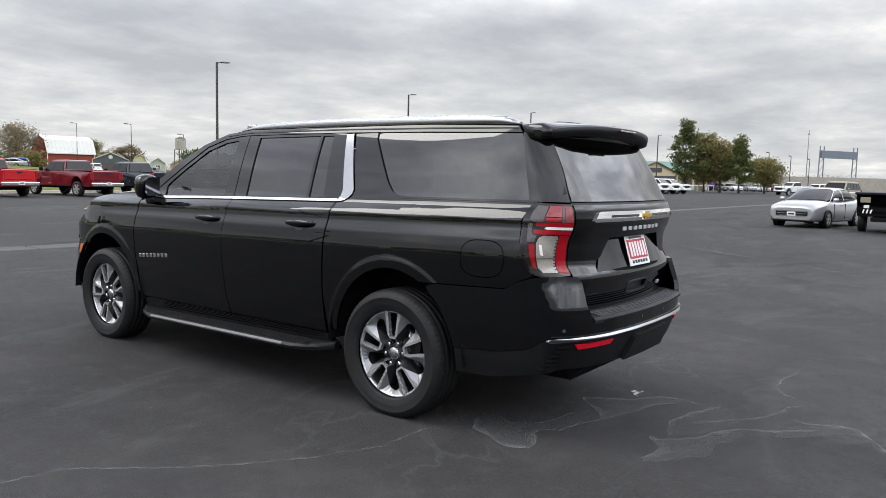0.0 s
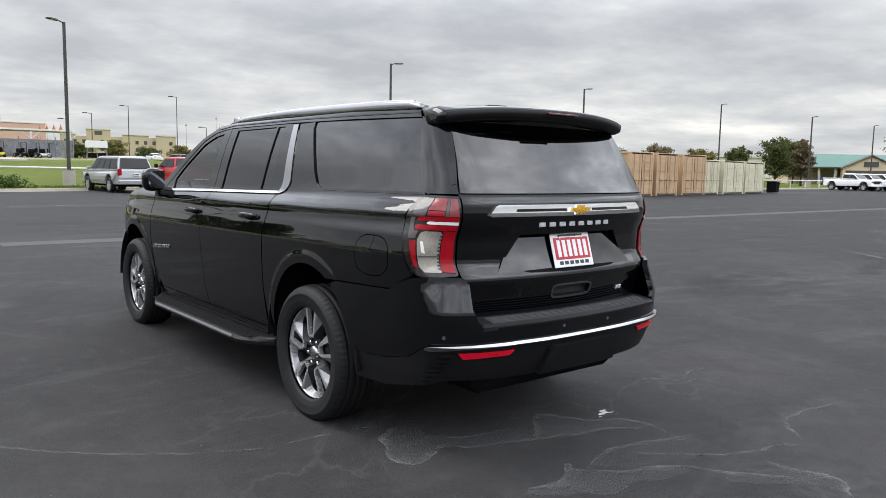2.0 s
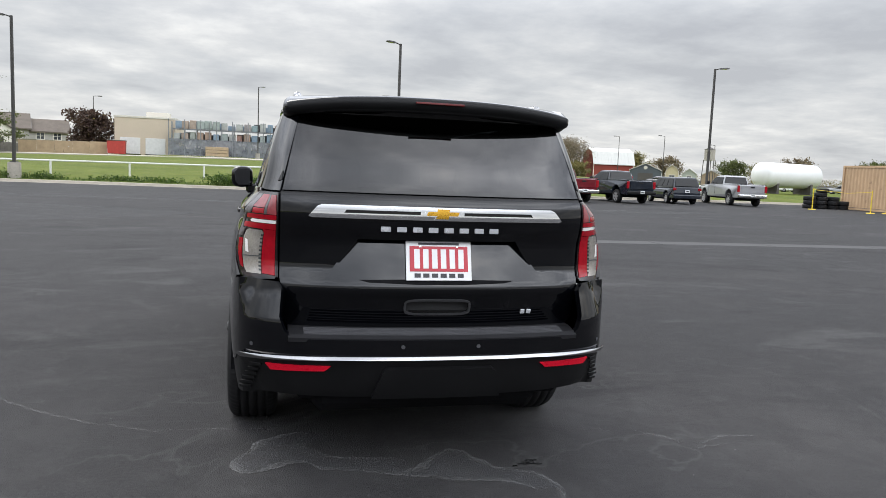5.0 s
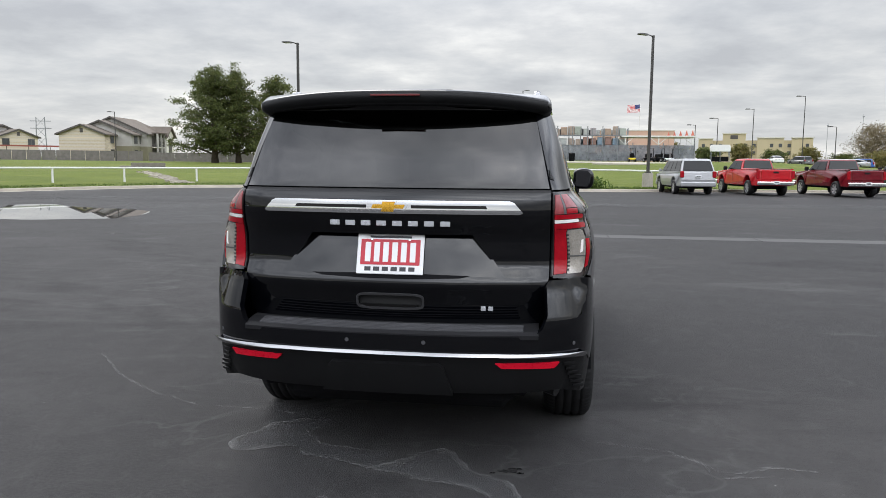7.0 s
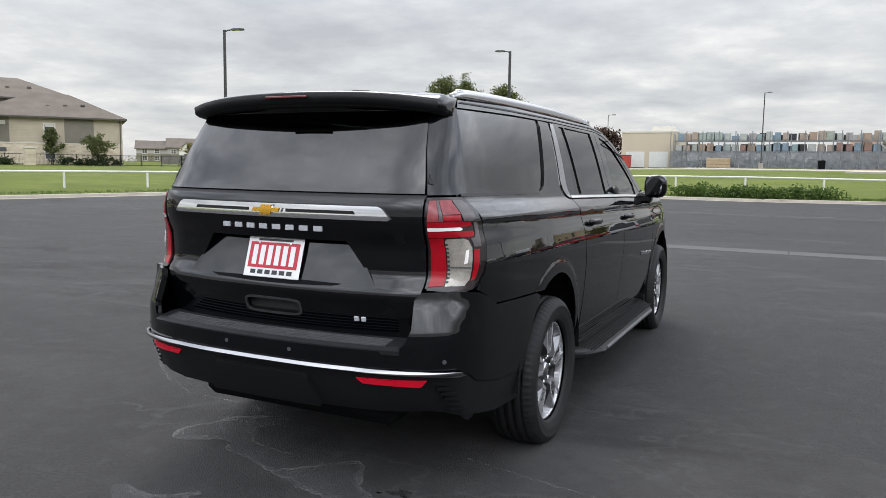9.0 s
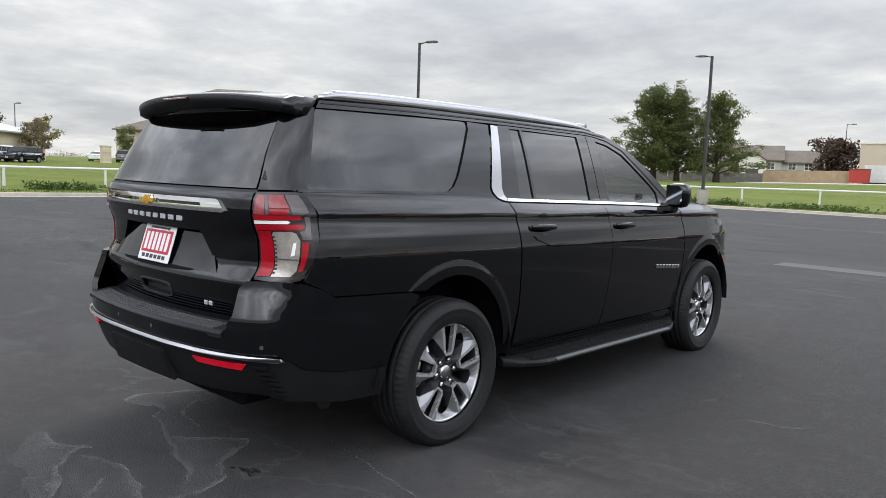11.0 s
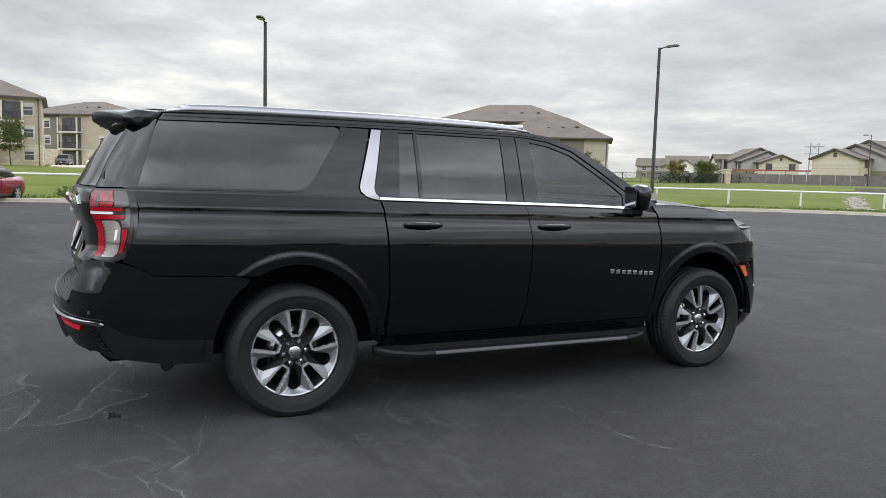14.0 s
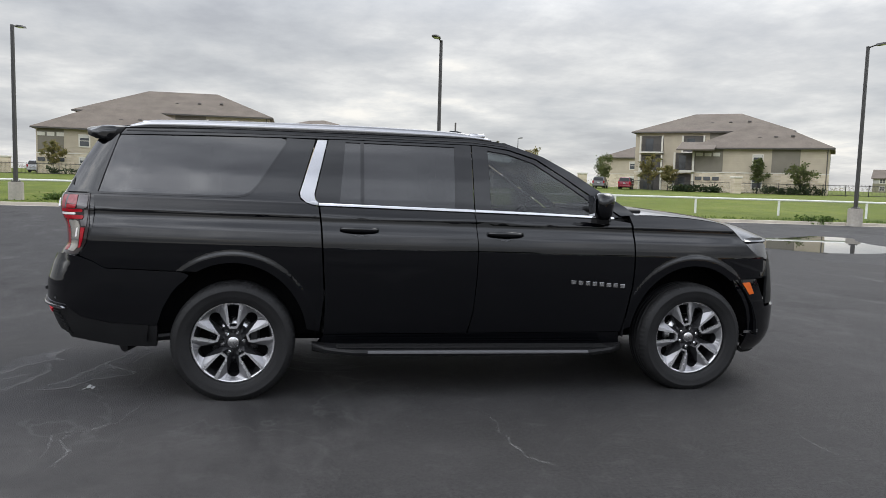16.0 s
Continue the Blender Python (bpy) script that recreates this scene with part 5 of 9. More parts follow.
for x, y, top, az in ((-25.1, 24.6, 8.45, 30), (-14.5, 38.1, 8.75, 175), (6.9, 41.0, 9.35, 200), (-29.9, 5.1, 8.4, -30), (-31.8, -14.7, 8.25, 170), (29.1, 40.8, 9.3, -10), (56.2, 45.2, 9.95, -12), (90.9, 50.5, 11.1, -12), (92.5, 38.8, 9.0, -12), (123.0, 43.3, 9.6, -12)):
    lamp_post(x, y, top, az, LL)


def far_lamp(x, y, top, az, col=None):
    z0 = land(x, y)
    e = empty("street_lamp", pose(x, y, z0, 0, 0, az), "slim street lamp in the distance", "street lamp", "far street lamps")
    part("pole", cyl((0, 0, -0.2), (0, 0, top - z0), 0.10, 0.06, 8), M_POLE, e)
    part("arm", cyl((0, 0, top - z0 - 0.05), (0.9, 0, top - z0 + 0.02), 0.05, 0.04, 6), M_POLE, e)
    part("lamp_head", box((1.15, 0, top - z0 + 0.02), (0.8, 0.34, 0.16), 0.04), M_POLE, e)
    return e


YEL = lamp_post(-3.2, 108.3, 12.6, 10, "tall lamp with a yellow-painted concrete base by the garden yard", 0.9)
YEL.children[0].data.materials[0] = M_YELLOW
for x, y, top, az in ((-76, 118, 10.2, 170), (-35.0, 150, 13.0, 10), (28.4, 141, 9.2, 180), (32.3, 140.2, 10.4, 180), (38.3, 138.8, 12.0, 180), (46.4, 136.4, 14.1, 180), (51.4, 134.7, 8.6, 180), (87.1, 173.9, 12.1, 180), (82.0, 141.5, 10.8, 180), (90.8, 136.0, 9.1, 180), (141.6, 29.1, 7.3, 180), (142.4, 25.5, 6.7, 180), (162.7, 26.1, 6.8, 180), (-125, 62, 9.5, 0), (-120, 35, 9.6, 10)):
    far_lamp(x, y, top, az)

# white pipe fence
FL = smooth_line([(-37, -60), (-35, -18), (-34, 0), (-32.5, 15), (-30, 26), (-25.5, 35.5), (-18, 41.5), (-8, 44.6), (3, 44.8), (12, 45), (36, 46.2)], 24)
fence = empty("pipe_fence", pose(0, 0, 0), "low white-painted steel pipe fence on the grass", "fence")
fp, acc = [FL[0]], 0.0
for a, b in zip(FL, FL[1:]):
    acc += (b - a).length
    if acc >= 4.1:
        fp.append(b)
        acc = 0.0
FENCE_H = 0.86
for i, p in enumerate(fp):
    z = land(p.x, p.y)
    part("post", cyl((p.x, p.y, z - 0.2), (p.x, p.y, z + FENCE_H), 0.062, n=10), M_WHITEP, fence)
for a, b in zip(fp, fp[1:]):
    za, zb = land(a.x, a.y) + FENCE_H, land(b.x, b.y) + FENCE_H
    part("rail", cyl((a.x, a.y, za), (b.x, b.y, zb), 0.058, n=10), M_WHITEP, fence)
fence2 = empty("pipe_fence", pose(0, 0, 0), "white pipe fence along the far grass verge", "fence")
f2 = [(66 + 4.0 * i, 37.5 + 0.004 * i * i + 0.05 * i) for i in range(26)]
for x, y in f2:
    part("post", cyl((x, y, 0), (x, y, 1.0), 0.07, n=8), M_WHITEP, fence2)
for (x, y), (x2, y2) in zip(f2, f2[1:]):
    part("rail", cyl((x, y, 0.98), (x2, y2, 0.98), 0.06, n=8), M_WHITEP, fence2)


# weeds and low hedge behind the kerb
def leaf_mat(name, lo, hi, dry=(0.2, 0.16, 0.05), dryness=0.1):
    m = Mat(name)
    g = m.node("ShaderNodeNewGeometry")
    f = g.outputs["Random Per Island"]
    col = m.ramp(f, ((0.0, lo), (0.75, hi), (1.0 - dryness * 0.3, hi), (1.0, dry)))
    col = m.mix(m.rng(m.noise(0.9, 4), 0.35, 0.7, 0.0, 0.5), col, tuple(c * 0.6 for c in lo))
    m.set(color=col, rough=0.6, spec=0.25)
    tl, mx = m.node("ShaderNodeBsdfTranslucent"), m.node("ShaderNodeMixShader")
    m.t.links.new(col, tl.inputs[0])
    mx.inputs[0].default_value = 0.38
    m.t.links.new(m.b.outputs[0], mx.inputs[1])
    m.t.links.new(tl.outputs[0], mx.inputs[2])
    m.t.links.new(mx.outputs[0], m.o.inputs[0])
    return m.m


M_LEAF = leaf_mat("deep_green_leaves", (0.052, 0.070, 0.022), (0.142, 0.164, 0.050))
M_LEAF2 = leaf_mat("olive_leaves", (0.115, 0.112, 0.040), (0.26, 0.225, 0.080), (0.33, 0.24, 0.085), 0.5)
M_LEAFB = leaf_mat("brown_dry_leaves", (0.13, 0.105, 0.065), (0.25, 0.20, 0.12), (0.33, 0.26, 0.15), 0.5)
M_WEED = leaf_mat("weed_leaves", (0.035, 0.07, 0.013), (0.085, 0.135, 0.026))
M_DARKHEDGE = leaf_mat("dark_hedge_leaves", (0.02, 0.034, 0.014), (0.05, 0.075, 0.028))
M_BARK = simple("grey_brown_bark", (0.075, 0.058, 0.045), 0.9, var=0.35, scale=4, bump=0.5, bscale=25)


def leaves(rng, centres, n_each, spread, size, bm=None):
    """Leaf blades scattered round the centres."""
    co, fc = [], []
    for c in centres:
        for _ in range(n_each):
            d = rng.normal(size=3) * spread
            p = np.array(c) + d
            s = size * rng.uniform(0.6, 1.4)
            a = rng.normal(size=3)
            a /= np.linalg.norm(a)
            b = np.cross(a, rng.normal(size=3))
            b /= np.linalg.norm(b) + 1e-9
            k = len(co)
            co += [p - a * s, p + b * s * 0.45, p + a * s, p - b * s * 0.45]
            fc.append((k, k + 1, k + 2, k + 3))
    return co, fc


def leaf_object(name, co, fc, mat, parent=None):
    me = bpy.data.meshes.new(name)
    me.from_pydata([tuple(float(q) for q in c) for c in co], [], fc)
    me.materials.append(mat)
    ob = new(name, me)
    if parent:
        ob.parent = parent
    return ob


def hedge(name, pts, w, h, n, mat, label, size=0.09, seed=1, cat="bush"):
    rng = np.random.default_rng(seed)
    cs = []
    for _ in range(n):
        k = rng.uniform(0, len(pts) - 1)
        i = int(k)
        t = k - i
        x = pts[i][0] * (1 - t) + pts[i + 1][0] * t + rng.normal() * w * 0.35
        y = pts[i][1] * (1 - t) + pts[i + 1][1] * t + rng.normal() * w * 0.35
        hh = h * (0.55 + 0.6 * (0.5 + 0.5 * noise.noise((x * 0.9, y * 0.9, seed))))
        cs.append((x, y, land(x, y) + rng.uniform(0.02, 1) ** 0.8 * hh))
    co, fc = leaves(rng, cs, 9, 0.10 * (h / 0.4) ** 0.5, size)
    return tagged(leaf_object(name, co, fc, mat), label, cat, kind="stuff")


hedge("weed_bank", [(-4.2, 37.6), (0, 37.2), (3.8, 38.0)], 1.1, 0.55, 520, M_WEED, "unmown green weeds growing behind the kerb", 0.09, 3, "weeds")
hedge("weed_clump", [(-16.5, 37.9), (-12.5, 38.6)], 0.7, 0.28, 130, M_WEED, "low green weeds by the lamp base", 0.07, 4, "weeds")
hedge("weed_clump", [(-30.8, 6.8), (-30.2, 9.6)], 0.6, 0.28, 120, M_WEED, "low green weeds by the kerb", 0.07, 5, "weeds")
hedge("weed_clump", [(-31.2, -3.5), (-30.8, -1.5)], 0.6, 0.30, 110, M_WEED, "low green weeds behind the kerb", 0.07, 6, "weeds")
hedge("weed_clump", [(-32.4, -13.5), (-32.1, -11)], 0.6, 0.32, 110, M_WEED, "low green weeds beside the concrete base", 0.07, 7, "weeds")
hedge("weed_clump", [(-26.4, 22.6), (-25.8, 24.0)], 0.5, 0.22, 60, M_WEED, "low green weeds beside the concrete base", 0.07, 8, "weeds")
hedge("weed_clump", [(-11, 38.7), (-6.0, 38.6)], 0.8, 0.22, 130, M_WEED, "low ragged grass tufts behind the kerb", 0.07, 9, "weeds")

# long kerbside grass blades in a band along the kerb
rng = np.random.default_rng(11)
co, fc = [], []
for p, n in zip(KL[6:66], KN[6:66]):
    for _ in range(120):
        o, al = rng.uniform(0.2, 2.2), rng.uniform(-2.5, 2.5)
        x, y = p.x + n.x * o + n.y * al, p.y + n.y * o - n.x * al
        z, hgt, a = land(x, y), rng.uniform(0.04, 0.13), rng.uniform(0, 6.28)
        k = len(co)
        co += [(x - 0.02 * math.cos(a), y - 0.02 * math.sin(a), z), (x + 0.02 * math.cos(a), y + 0.02 * math.sin(a), z), (x + rng.normal() * 0.03, y + rng.normal() * 0.03, z + hgt)]
        fc.append((k, k + 1, k + 2))
tagged(leaf_object("grass_tufts", co, fc, M_WEED), "ragged grass blades along the kerb", "grass", kind="stuff")

# shallow puddle near the corner of the car park
wm = Mat("puddle_water")
wm.set(color=(0.03, 0.03, 0.03), rough=0.01, ior=1.9)
M_WATER = wm.m
pud = bmesh.new()
pud_pts = [(-10.6, 12.0), (-11.6, 11.3), (-12.8, 11.0), (-13.9, 11.1), (-15.0, 11.8), (-15.9, 13.4), (-16.3, 14.9), (-17.2, 16.4), (-16.5, 17.4), (-14.9, 16.4), (-13.6, 15.8), (-12.4, 15.6), (-11.2, 14.6), (-10.7, 13.4)]
outl = smooth_line(pud_pts + pud_pts[:1], 6)[:-1]
pud.faces.new([pud.verts.new((p.x + 0.12 * noise.noise((p.x, p.y, 3)), p.y + 0.12 * noise.noise((p.x, p.y, 9)), 0.004)) for p in outl])
pud.normal_update()
if pud.faces[:][0].normal.z < 0:
    bmesh.ops.reverse_faces(pud, faces=pud.faces[:])
tagged(link_mesh("puddle", pud, M_WATER), "shallow rainwater puddle mirroring the sky", "puddle", kind="structure")

# shallow concrete valley gutter across the car park
M_GUTTER = simple("worn_gutter_concrete", (0.046, 0.0455, 0.045), 0.85, var=0.35, scale=0.9, bump=0.25)
gut_x = [-1.0 + 3.05 * k for k in range(20)]
for k, (x0, x1) in enumerate(zip(gut_x, gut_x[1:])):
    bm = bmesh.new()
    ploft(bm, [[(x, 10.25 - 0.022 * x, 0.001), (x, 10.24 - 0.022 * x, 0.007), (x, 9.9 - 0.022 * x, 0.004), (x, 9.56 - 0.022 * x, 0.007), (x, 9.55 - 0.022 * x, 0.001)] for x in (x0 + 0.012, x1 - 0.012)])
    bmesh.ops.recalc_face_normals(bm, faces=bm.faces[:])
    part("gutter_slab", bm, M_GUTTER, ground)

# pale cracks, dried-water rims and dust on the asphalt
def stain_mat(name, col, lo, hi, scale):
    m = Mat(name)
    f = m.math("ADD", m.math("MULTIPLY", m.noise(scale, 6, 0.7), 0.6), m.math("MULTIPLY", m.noise(scale * 7, 4, 0.7), 0.4))
    m.set(color=col, rough=0.9, spec=0.2, alpha=m.rng(f, 0.40, 0.62, lo, hi))
    return m.m


M_RIM = stain_mat("pale_mineral_rim", (0.22, 0.22, 0.215), 0.0, 0.6, 5.0)
M_FILM = stain_mat("dusty_film", (0.12, 0.12, 0.12), 0.0, 0.40, 2.4)


def crack(pts, w, mat, seed, z=0.003, n=14, wander=0.035, name="pale_crack"):
    r = random.Random(seed)
    line = smooth_line(pts, n)
    bm = bmesh.new()
    nr = plan_normals(line)
    va = []
    for i, (p, q) in enumerate(zip(line, nr)):
        o = wander * (noise.noise((i * 0.35, seed, 0)) + 0.6 * noise.noise((i * 1.3, seed, 5)))
        ww = w * (0.35 + 1.1 * abs(noise.noise((i * 0.5, seed, 9)))) * r.uniform(0.5, 1.3)
        va.append((bm.verts.new((p.x + q.x * (o - ww), p.y + q.y * (o - ww), z)), bm.verts.new((p.x + q.x * (o + ww), p.y + q.y * (o + ww), z))))
    for a, b in zip(va, va[1:]):
        bm.faces.new((a[0], b[0], b[1], a[1]))
    bmesh.ops.recalc_face_normals(bm, faces=bm.faces[:])
    ob = link_mesh(name, bm, mat)
    ob.parent = ground
    return ob


def film(pts, mat, seed, z=0.002, name="dust_film"):
    bm = bmesh.new()
    line = smooth_line(list(pts) + [pts[0]], 10)[:-1]
    vs = [bm.verts.new((p.x + 0.06 * noise.noise((p.x * 4, p.y * 4, seed)), p.y + 0.06 * noise.noise((p.x * 4, p.y * 4, seed + 7)), z)) for p in line]
    f = bm.faces.new(vs)
    f.normal_update()
    if f.normal.z < 0:
        f.normal_flip()
    ob = link_mesh(name, bm, mat)
    ob.parent = ground
    return ob


def ragged(line, seed, amp):
    """Roughens a plan line with three sizes of wander."""
    out = []
    for q, nrm in zip(line, plan_normals(line)):
        o = amp * (noise.noise((q.x * 6, q.y * 6, seed)) + 0.6 * noise.noise((q.x * 19, q.y * 19, seed)) + 0.45 * noise.noise((q.x * 55, q.y * 55, seed)))
        out.append(q + nrm * o)
    return out


def rim_mat():
    m = Mat("dried_mineral_rim")
    at = m.node("ShaderNodeAttribute")
    at.attribute_name = "fade"
    f = m.math("ADD", m.math("MULTIPLY", m.noise(9, 6, 0.7), 0.5), m.math("MULTIPLY", m.noise(90, 4, 0.75), 0.5))
    m.set(color=(0.25, 0.25, 0.246), rough=0.9, spec=0.2, alpha=m.math("MULTIPLY", at.outputs["Fac"], m.rng(f, 0.42, 0.62, 0.0, 0.62)))
    return m.m


M_RIM2 = rim_mat()
M_FILM2 = stain_mat("dried_silt_film", (0.105, 0.105, 0.108), 0.18, 0.5, 7.0)


def rim(pts, w, seed, side=1, amp=0.024, name="pale_rim", dense=16):
    """A pale ragged edge, sharp on one side and fading out on the other."""
    line = ragged(smooth_line(pts, dense), seed, amp)
    bm = bmesh.new()
    fade = bm.verts.layers.float.new("fade")
    nr, rows = plan_normals(line), []
    for i, (q, nrm) in enumerate(zip(line, nr)):
        end = min(1.0, i / 8, (len(line) - 1 - i) / 8)
        ww = 1.5 * w * (0.35 + 1.3 * abs(noise.noise((q.x * 5, q.y * 5, seed + 4)))) * (0.25 + 0.75 * end)
        row = []
        for o, f in ((-0.003, 0.0), (0.0, 0.85), (ww * 0.35, 0.5), (ww, 0.0)):
            v = bm.verts.new((q.x + nrm.x * o * side, q.y + nrm.y * o * side, 0.0032))
            v[fade] = f * (0.4 + 0.6 * end)
            row.append(v)
        rows.append(row)
    for a, b in zip(rows, rows[1:]):
        for k in range(3):
            bm.faces.new((a[k], b[k], b[k + 1], a[k + 1]))
    for f in bm.faces:
        f.normal_update()
        if f.normal.z < 0:
            f.normal_flip()
    ob = link_mesh(name, bm, M_RIM2)
    ob.parent = ground
    return ob


def silt(pts, seed, mat=None, name="dust_film", z=0.002, amp=0.022):
    """A thin dried film with a ragged outline."""
    line = ragged(smooth_line(list(pts) + [pts[0]], 24)[:-1], seed, amp)
    bm = bmesh.new()
    f = bm.faces.new([bm.verts.new((q.x, q.y, z)) for q in line])
    f.normal_update()
    if f.normal.z < 0:
        f.normal_flip()
    bmesh.ops.triangulate(bm, faces=bm.faces[:])
    for f in bm.faces:
        f.normal_update()
        if f.normal.z < 0:
            f.normal_flip()
    ob = link_mesh(name, bm, mat or M_FILM2)
    ob.parent = ground
    return ob


# the long dried pool behind the rear bumper
silt([(-0.60, -2.12), (-0.83, -2.27), (-0.90, -2.43), (-0.96, -2.54), (-0.92, -2.67), (-0.81, -2.69), (-0.67, -2.61), (-0.58, -2.60), (-0.49, -2.71), (-0.28, -2.75), (-0.12, -2.82), (-0.09, -2.62), (-0.30, -2.56), (-0.48, -2.50), (-0.58, -2.36), (-0.48, -2.20)], 51)
silt([(-0.12, -2.82), (-0.02, -2.70), (0.15, -2.52), (0.28, -2.54), (0.36, -2.74), (0.49, -2.82), (0.60, -2.91), (0.63, -3.05), (0.52, -3.07), (0.40, -2.98), (0.28, -2.93), (0.12, -2.91), (0.04, -2.86)], 52)
rim([(-0.62, -2.14), (-0.83, -2.27), (-0.90, -2.43), (-0.96, -2.54), (-0.92, -2.67), (-0.81, -2.69), (-0.67, -2.61), (-0.58, -2.60)], 0.05, 51, 1)
rim([(-0.58, -2.60), (-0.49, -2.71), (-0.28, -2.75), (-0.12, -2.82), (0.04, -2.86), (0.12, -2.92), (0.28, -2.94), (0.42, -2.99), (0.52, -3.07)], 0.035, 53, 1)
rim([(-0.60, -2.36), (-0.48, -2.50), (-0.30, -2.56), (-0.09, -2.60)], 0.025, 54, -1)
rim([(-0.12, -2.82), (-0.02, -2.70), (0.15, -2.52), (0.28, -2.54), (0.36, -2.74), (0.49, -2.82), (0.60, -2.91), (0.64, -3.07), (0.60, -3.22), (0.54, -3.28)], 0.04, 52, -1)
rim([(-3.3, -0.9), (-2.7, -1.05), (-2.3, -1.5), (-1.9, -1.8), (-1.5, -2.0), (-1.15, -2.05), (-0.84, -2.07), (-0.64, -2.13)], 0.03, 55, 1, 0.03)
# the second pool and its rims
silt([(-0.64, -3.24), (-0.44, -3.27), (-0.27, -3.17), (-0.26, -3.24), (-0.06, -3.40), (0.08, -3.44), (0.21, -3.53), (0.17, -3.59), (-0.03, -3.58), (-0.13, -3.52), (-0.35, -3.54), (-0.46, -3.45), (-0.67, -3.31)], 56)
silt([(-0.21, -3.25), (-0.01, -3.17), (0.17, -3.15), (0.45, -3.22), (0.62, -3.34), (0.66, -3.5), (0.45, -3.52), (0.25, -3.50), (0.08, -3.42)], 57, M_FILM)
silt([(0.36, -3.71), (0.69, -3.92), (0.75, -4.12), (0.62, -4.20), (0.54, -4.06), (0.26, -3.80)], 58)
rim([(-0.64, -3.24), (-0.44, -3.27), (-0.27, -3.17), (-0.26, -3.24), (-0.06, -3.40), (0.08, -3.44), (0.23, -3.54), (0.33, -3.69), (0.49, -3.88), (0.56, -3.95)], 0.045, 59, -1)
rim([(-0.21, -3.25), (-0.01, -3.18), (0.10, -3.15), (0.34, -3.19), (0.50, -3.25), (0.70, -3.30)], 0.05, 60, -1)
rim([(0.17, -3.26), (0.33, -3.40), (0.53, -3.55), (0.76, -3.65), (0.95, -3.69), (1.14, -3.86)], 0.03, 61, -1)
rim([(0.65, -3.76), (0.69, -3.92), (0.73, -4.04), (0.71, -4.16), (0.58, -4.25), (0.41, -4.35), (0.1, -4.6)], 0.05, 62, -1)
rim([(1.1, -3.8), (1.5, -3.5), (2.3, -3.6)], 0.03, 63)
# cracks beside and in front of the rear wheel
rim([(0.49, -2.18), (0.90, -2.25), (1.25, -2.33), (1.42, -2.38), (1.52, -2.48), (1.58, -2.62)], 0.022, 64, 1, 0.03)
rim([(1.54, -2.52), (1.63, -2.60), (1.83, -2.53), (2.04, -2.50), (2.16, -2.54)], 0.025, 65, 1, 0.03)
rim([(1.56, -2.71), (1.67, -2.65), (1.84, -2.61), (2.02, -2.62)], 0.02, 66, 1, 0.025)
rim([(1.31, -0.08), (1.60, 0.0), (1.84, -0.01), (2.05, 0.0), (2.28, 0.06), (2.45, 0.18)], 0.02, 67, 1, 0.03)
rim([(1.98, 1.90), (2.29, 1.86), (2.46, 1.91), (2.6, 2.1)], 0.018, 68, 1, 0.03)
# small wet spots
for cx, cy, r_, sd in ((0.55, -2.745, 0.035, 1), (0.62, -2.76, 0.026, 2), (0.49, -2.775, 0.02, 3), (0.60, -2.71, 0.02, 4)):
    silt([(cx + r_ * (1.3 if k % 2 else 0.6) * math.cos(k * 0.785 + sd), cy + 0.6 * r_ * math.sin(k * 0.785 + sd)) for k in range(8)], 70 + sd, M_WATER, "wet_spot", 0.0036, 0.02)
crack([(-24, 6), (-12, 7.5), (-2, 9.5), (10, 10.5), (24, 13)], 0.05, M_RIM, 30, wander=0.15)
crack([(-22, 22), (-12, 24), (2, 23), (14, 25), (30, 22)], 0.10, M_RIM, 31, wander=0.3)
crack([(8, -6), (14, 2), (22, 8), (40, 12)], 0.06, M_RIM, 32, wander=0.2)
film([(-20, 20), (-8, 22.5), (6, 21.5), (18, 24), (17, 25.6), (4, 24), (-8, 24.8), (-20, 22.6)], M_FILM, 33)
film([(-20, 9), (-14, 17.5), (-19, 22), (-23, 20), (-23, 12)], M_FILM, 34)
film([(-9, 10), (-3, 16), (-9, 19), (-14, 18)], M_FILM, 35)

# ---- parked vehicles ----
M_PWHITE = paint_mat("white_paint", (0.74, 0.75, 0.75), 0.06, 0.0, 0.05)
M_PSILVER = paint_mat("silver_paint", (0.34, 0.345, 0.355), 0.08, 0.55, 0.05)
M_PRED = paint_mat("bright_red_paint", (0.42, 0.014, 0.020), 0.06, 0.0, 0.05)
M_PDRED = paint_mat("dark_red_paint", (0.13, 0.008, 0.014), 0.06, 0.1, 0.05)
M_PMAROON = paint_mat("maroon_paint", (0.17, 0.010, 0.024), 0.06, 0.2, 0.05)
M_PNAVY = paint_mat("blue_black_paint", (0.012, 0.016, 0.024), 0.06, 0.1, 0.06)
M_PTAN = paint_mat("tan_paint", (0.28, 0.24, 0.19), 0.08, 0.4, 0.05)
M_PBLUE = paint_mat("blue_paint", (0.03, 0.10, 0.35), 0.06, 0.1, 0.05)
M_PGREY = paint_mat("grey_paint", (0.12, 0.12, 0.125), 0.06, 0.3, 0.05)
M_CARGLASS = simple("dark_car_glass", (0.008, 0.009, 0.010), 0.04, var=0.1, spec=0.28)
M_RIMGREY = simple("silver_wheel", (0.42, 0.42, 0.43), 0.35, 0.5, var=0.1)

TYRE_ME, RIM_ME = None, None


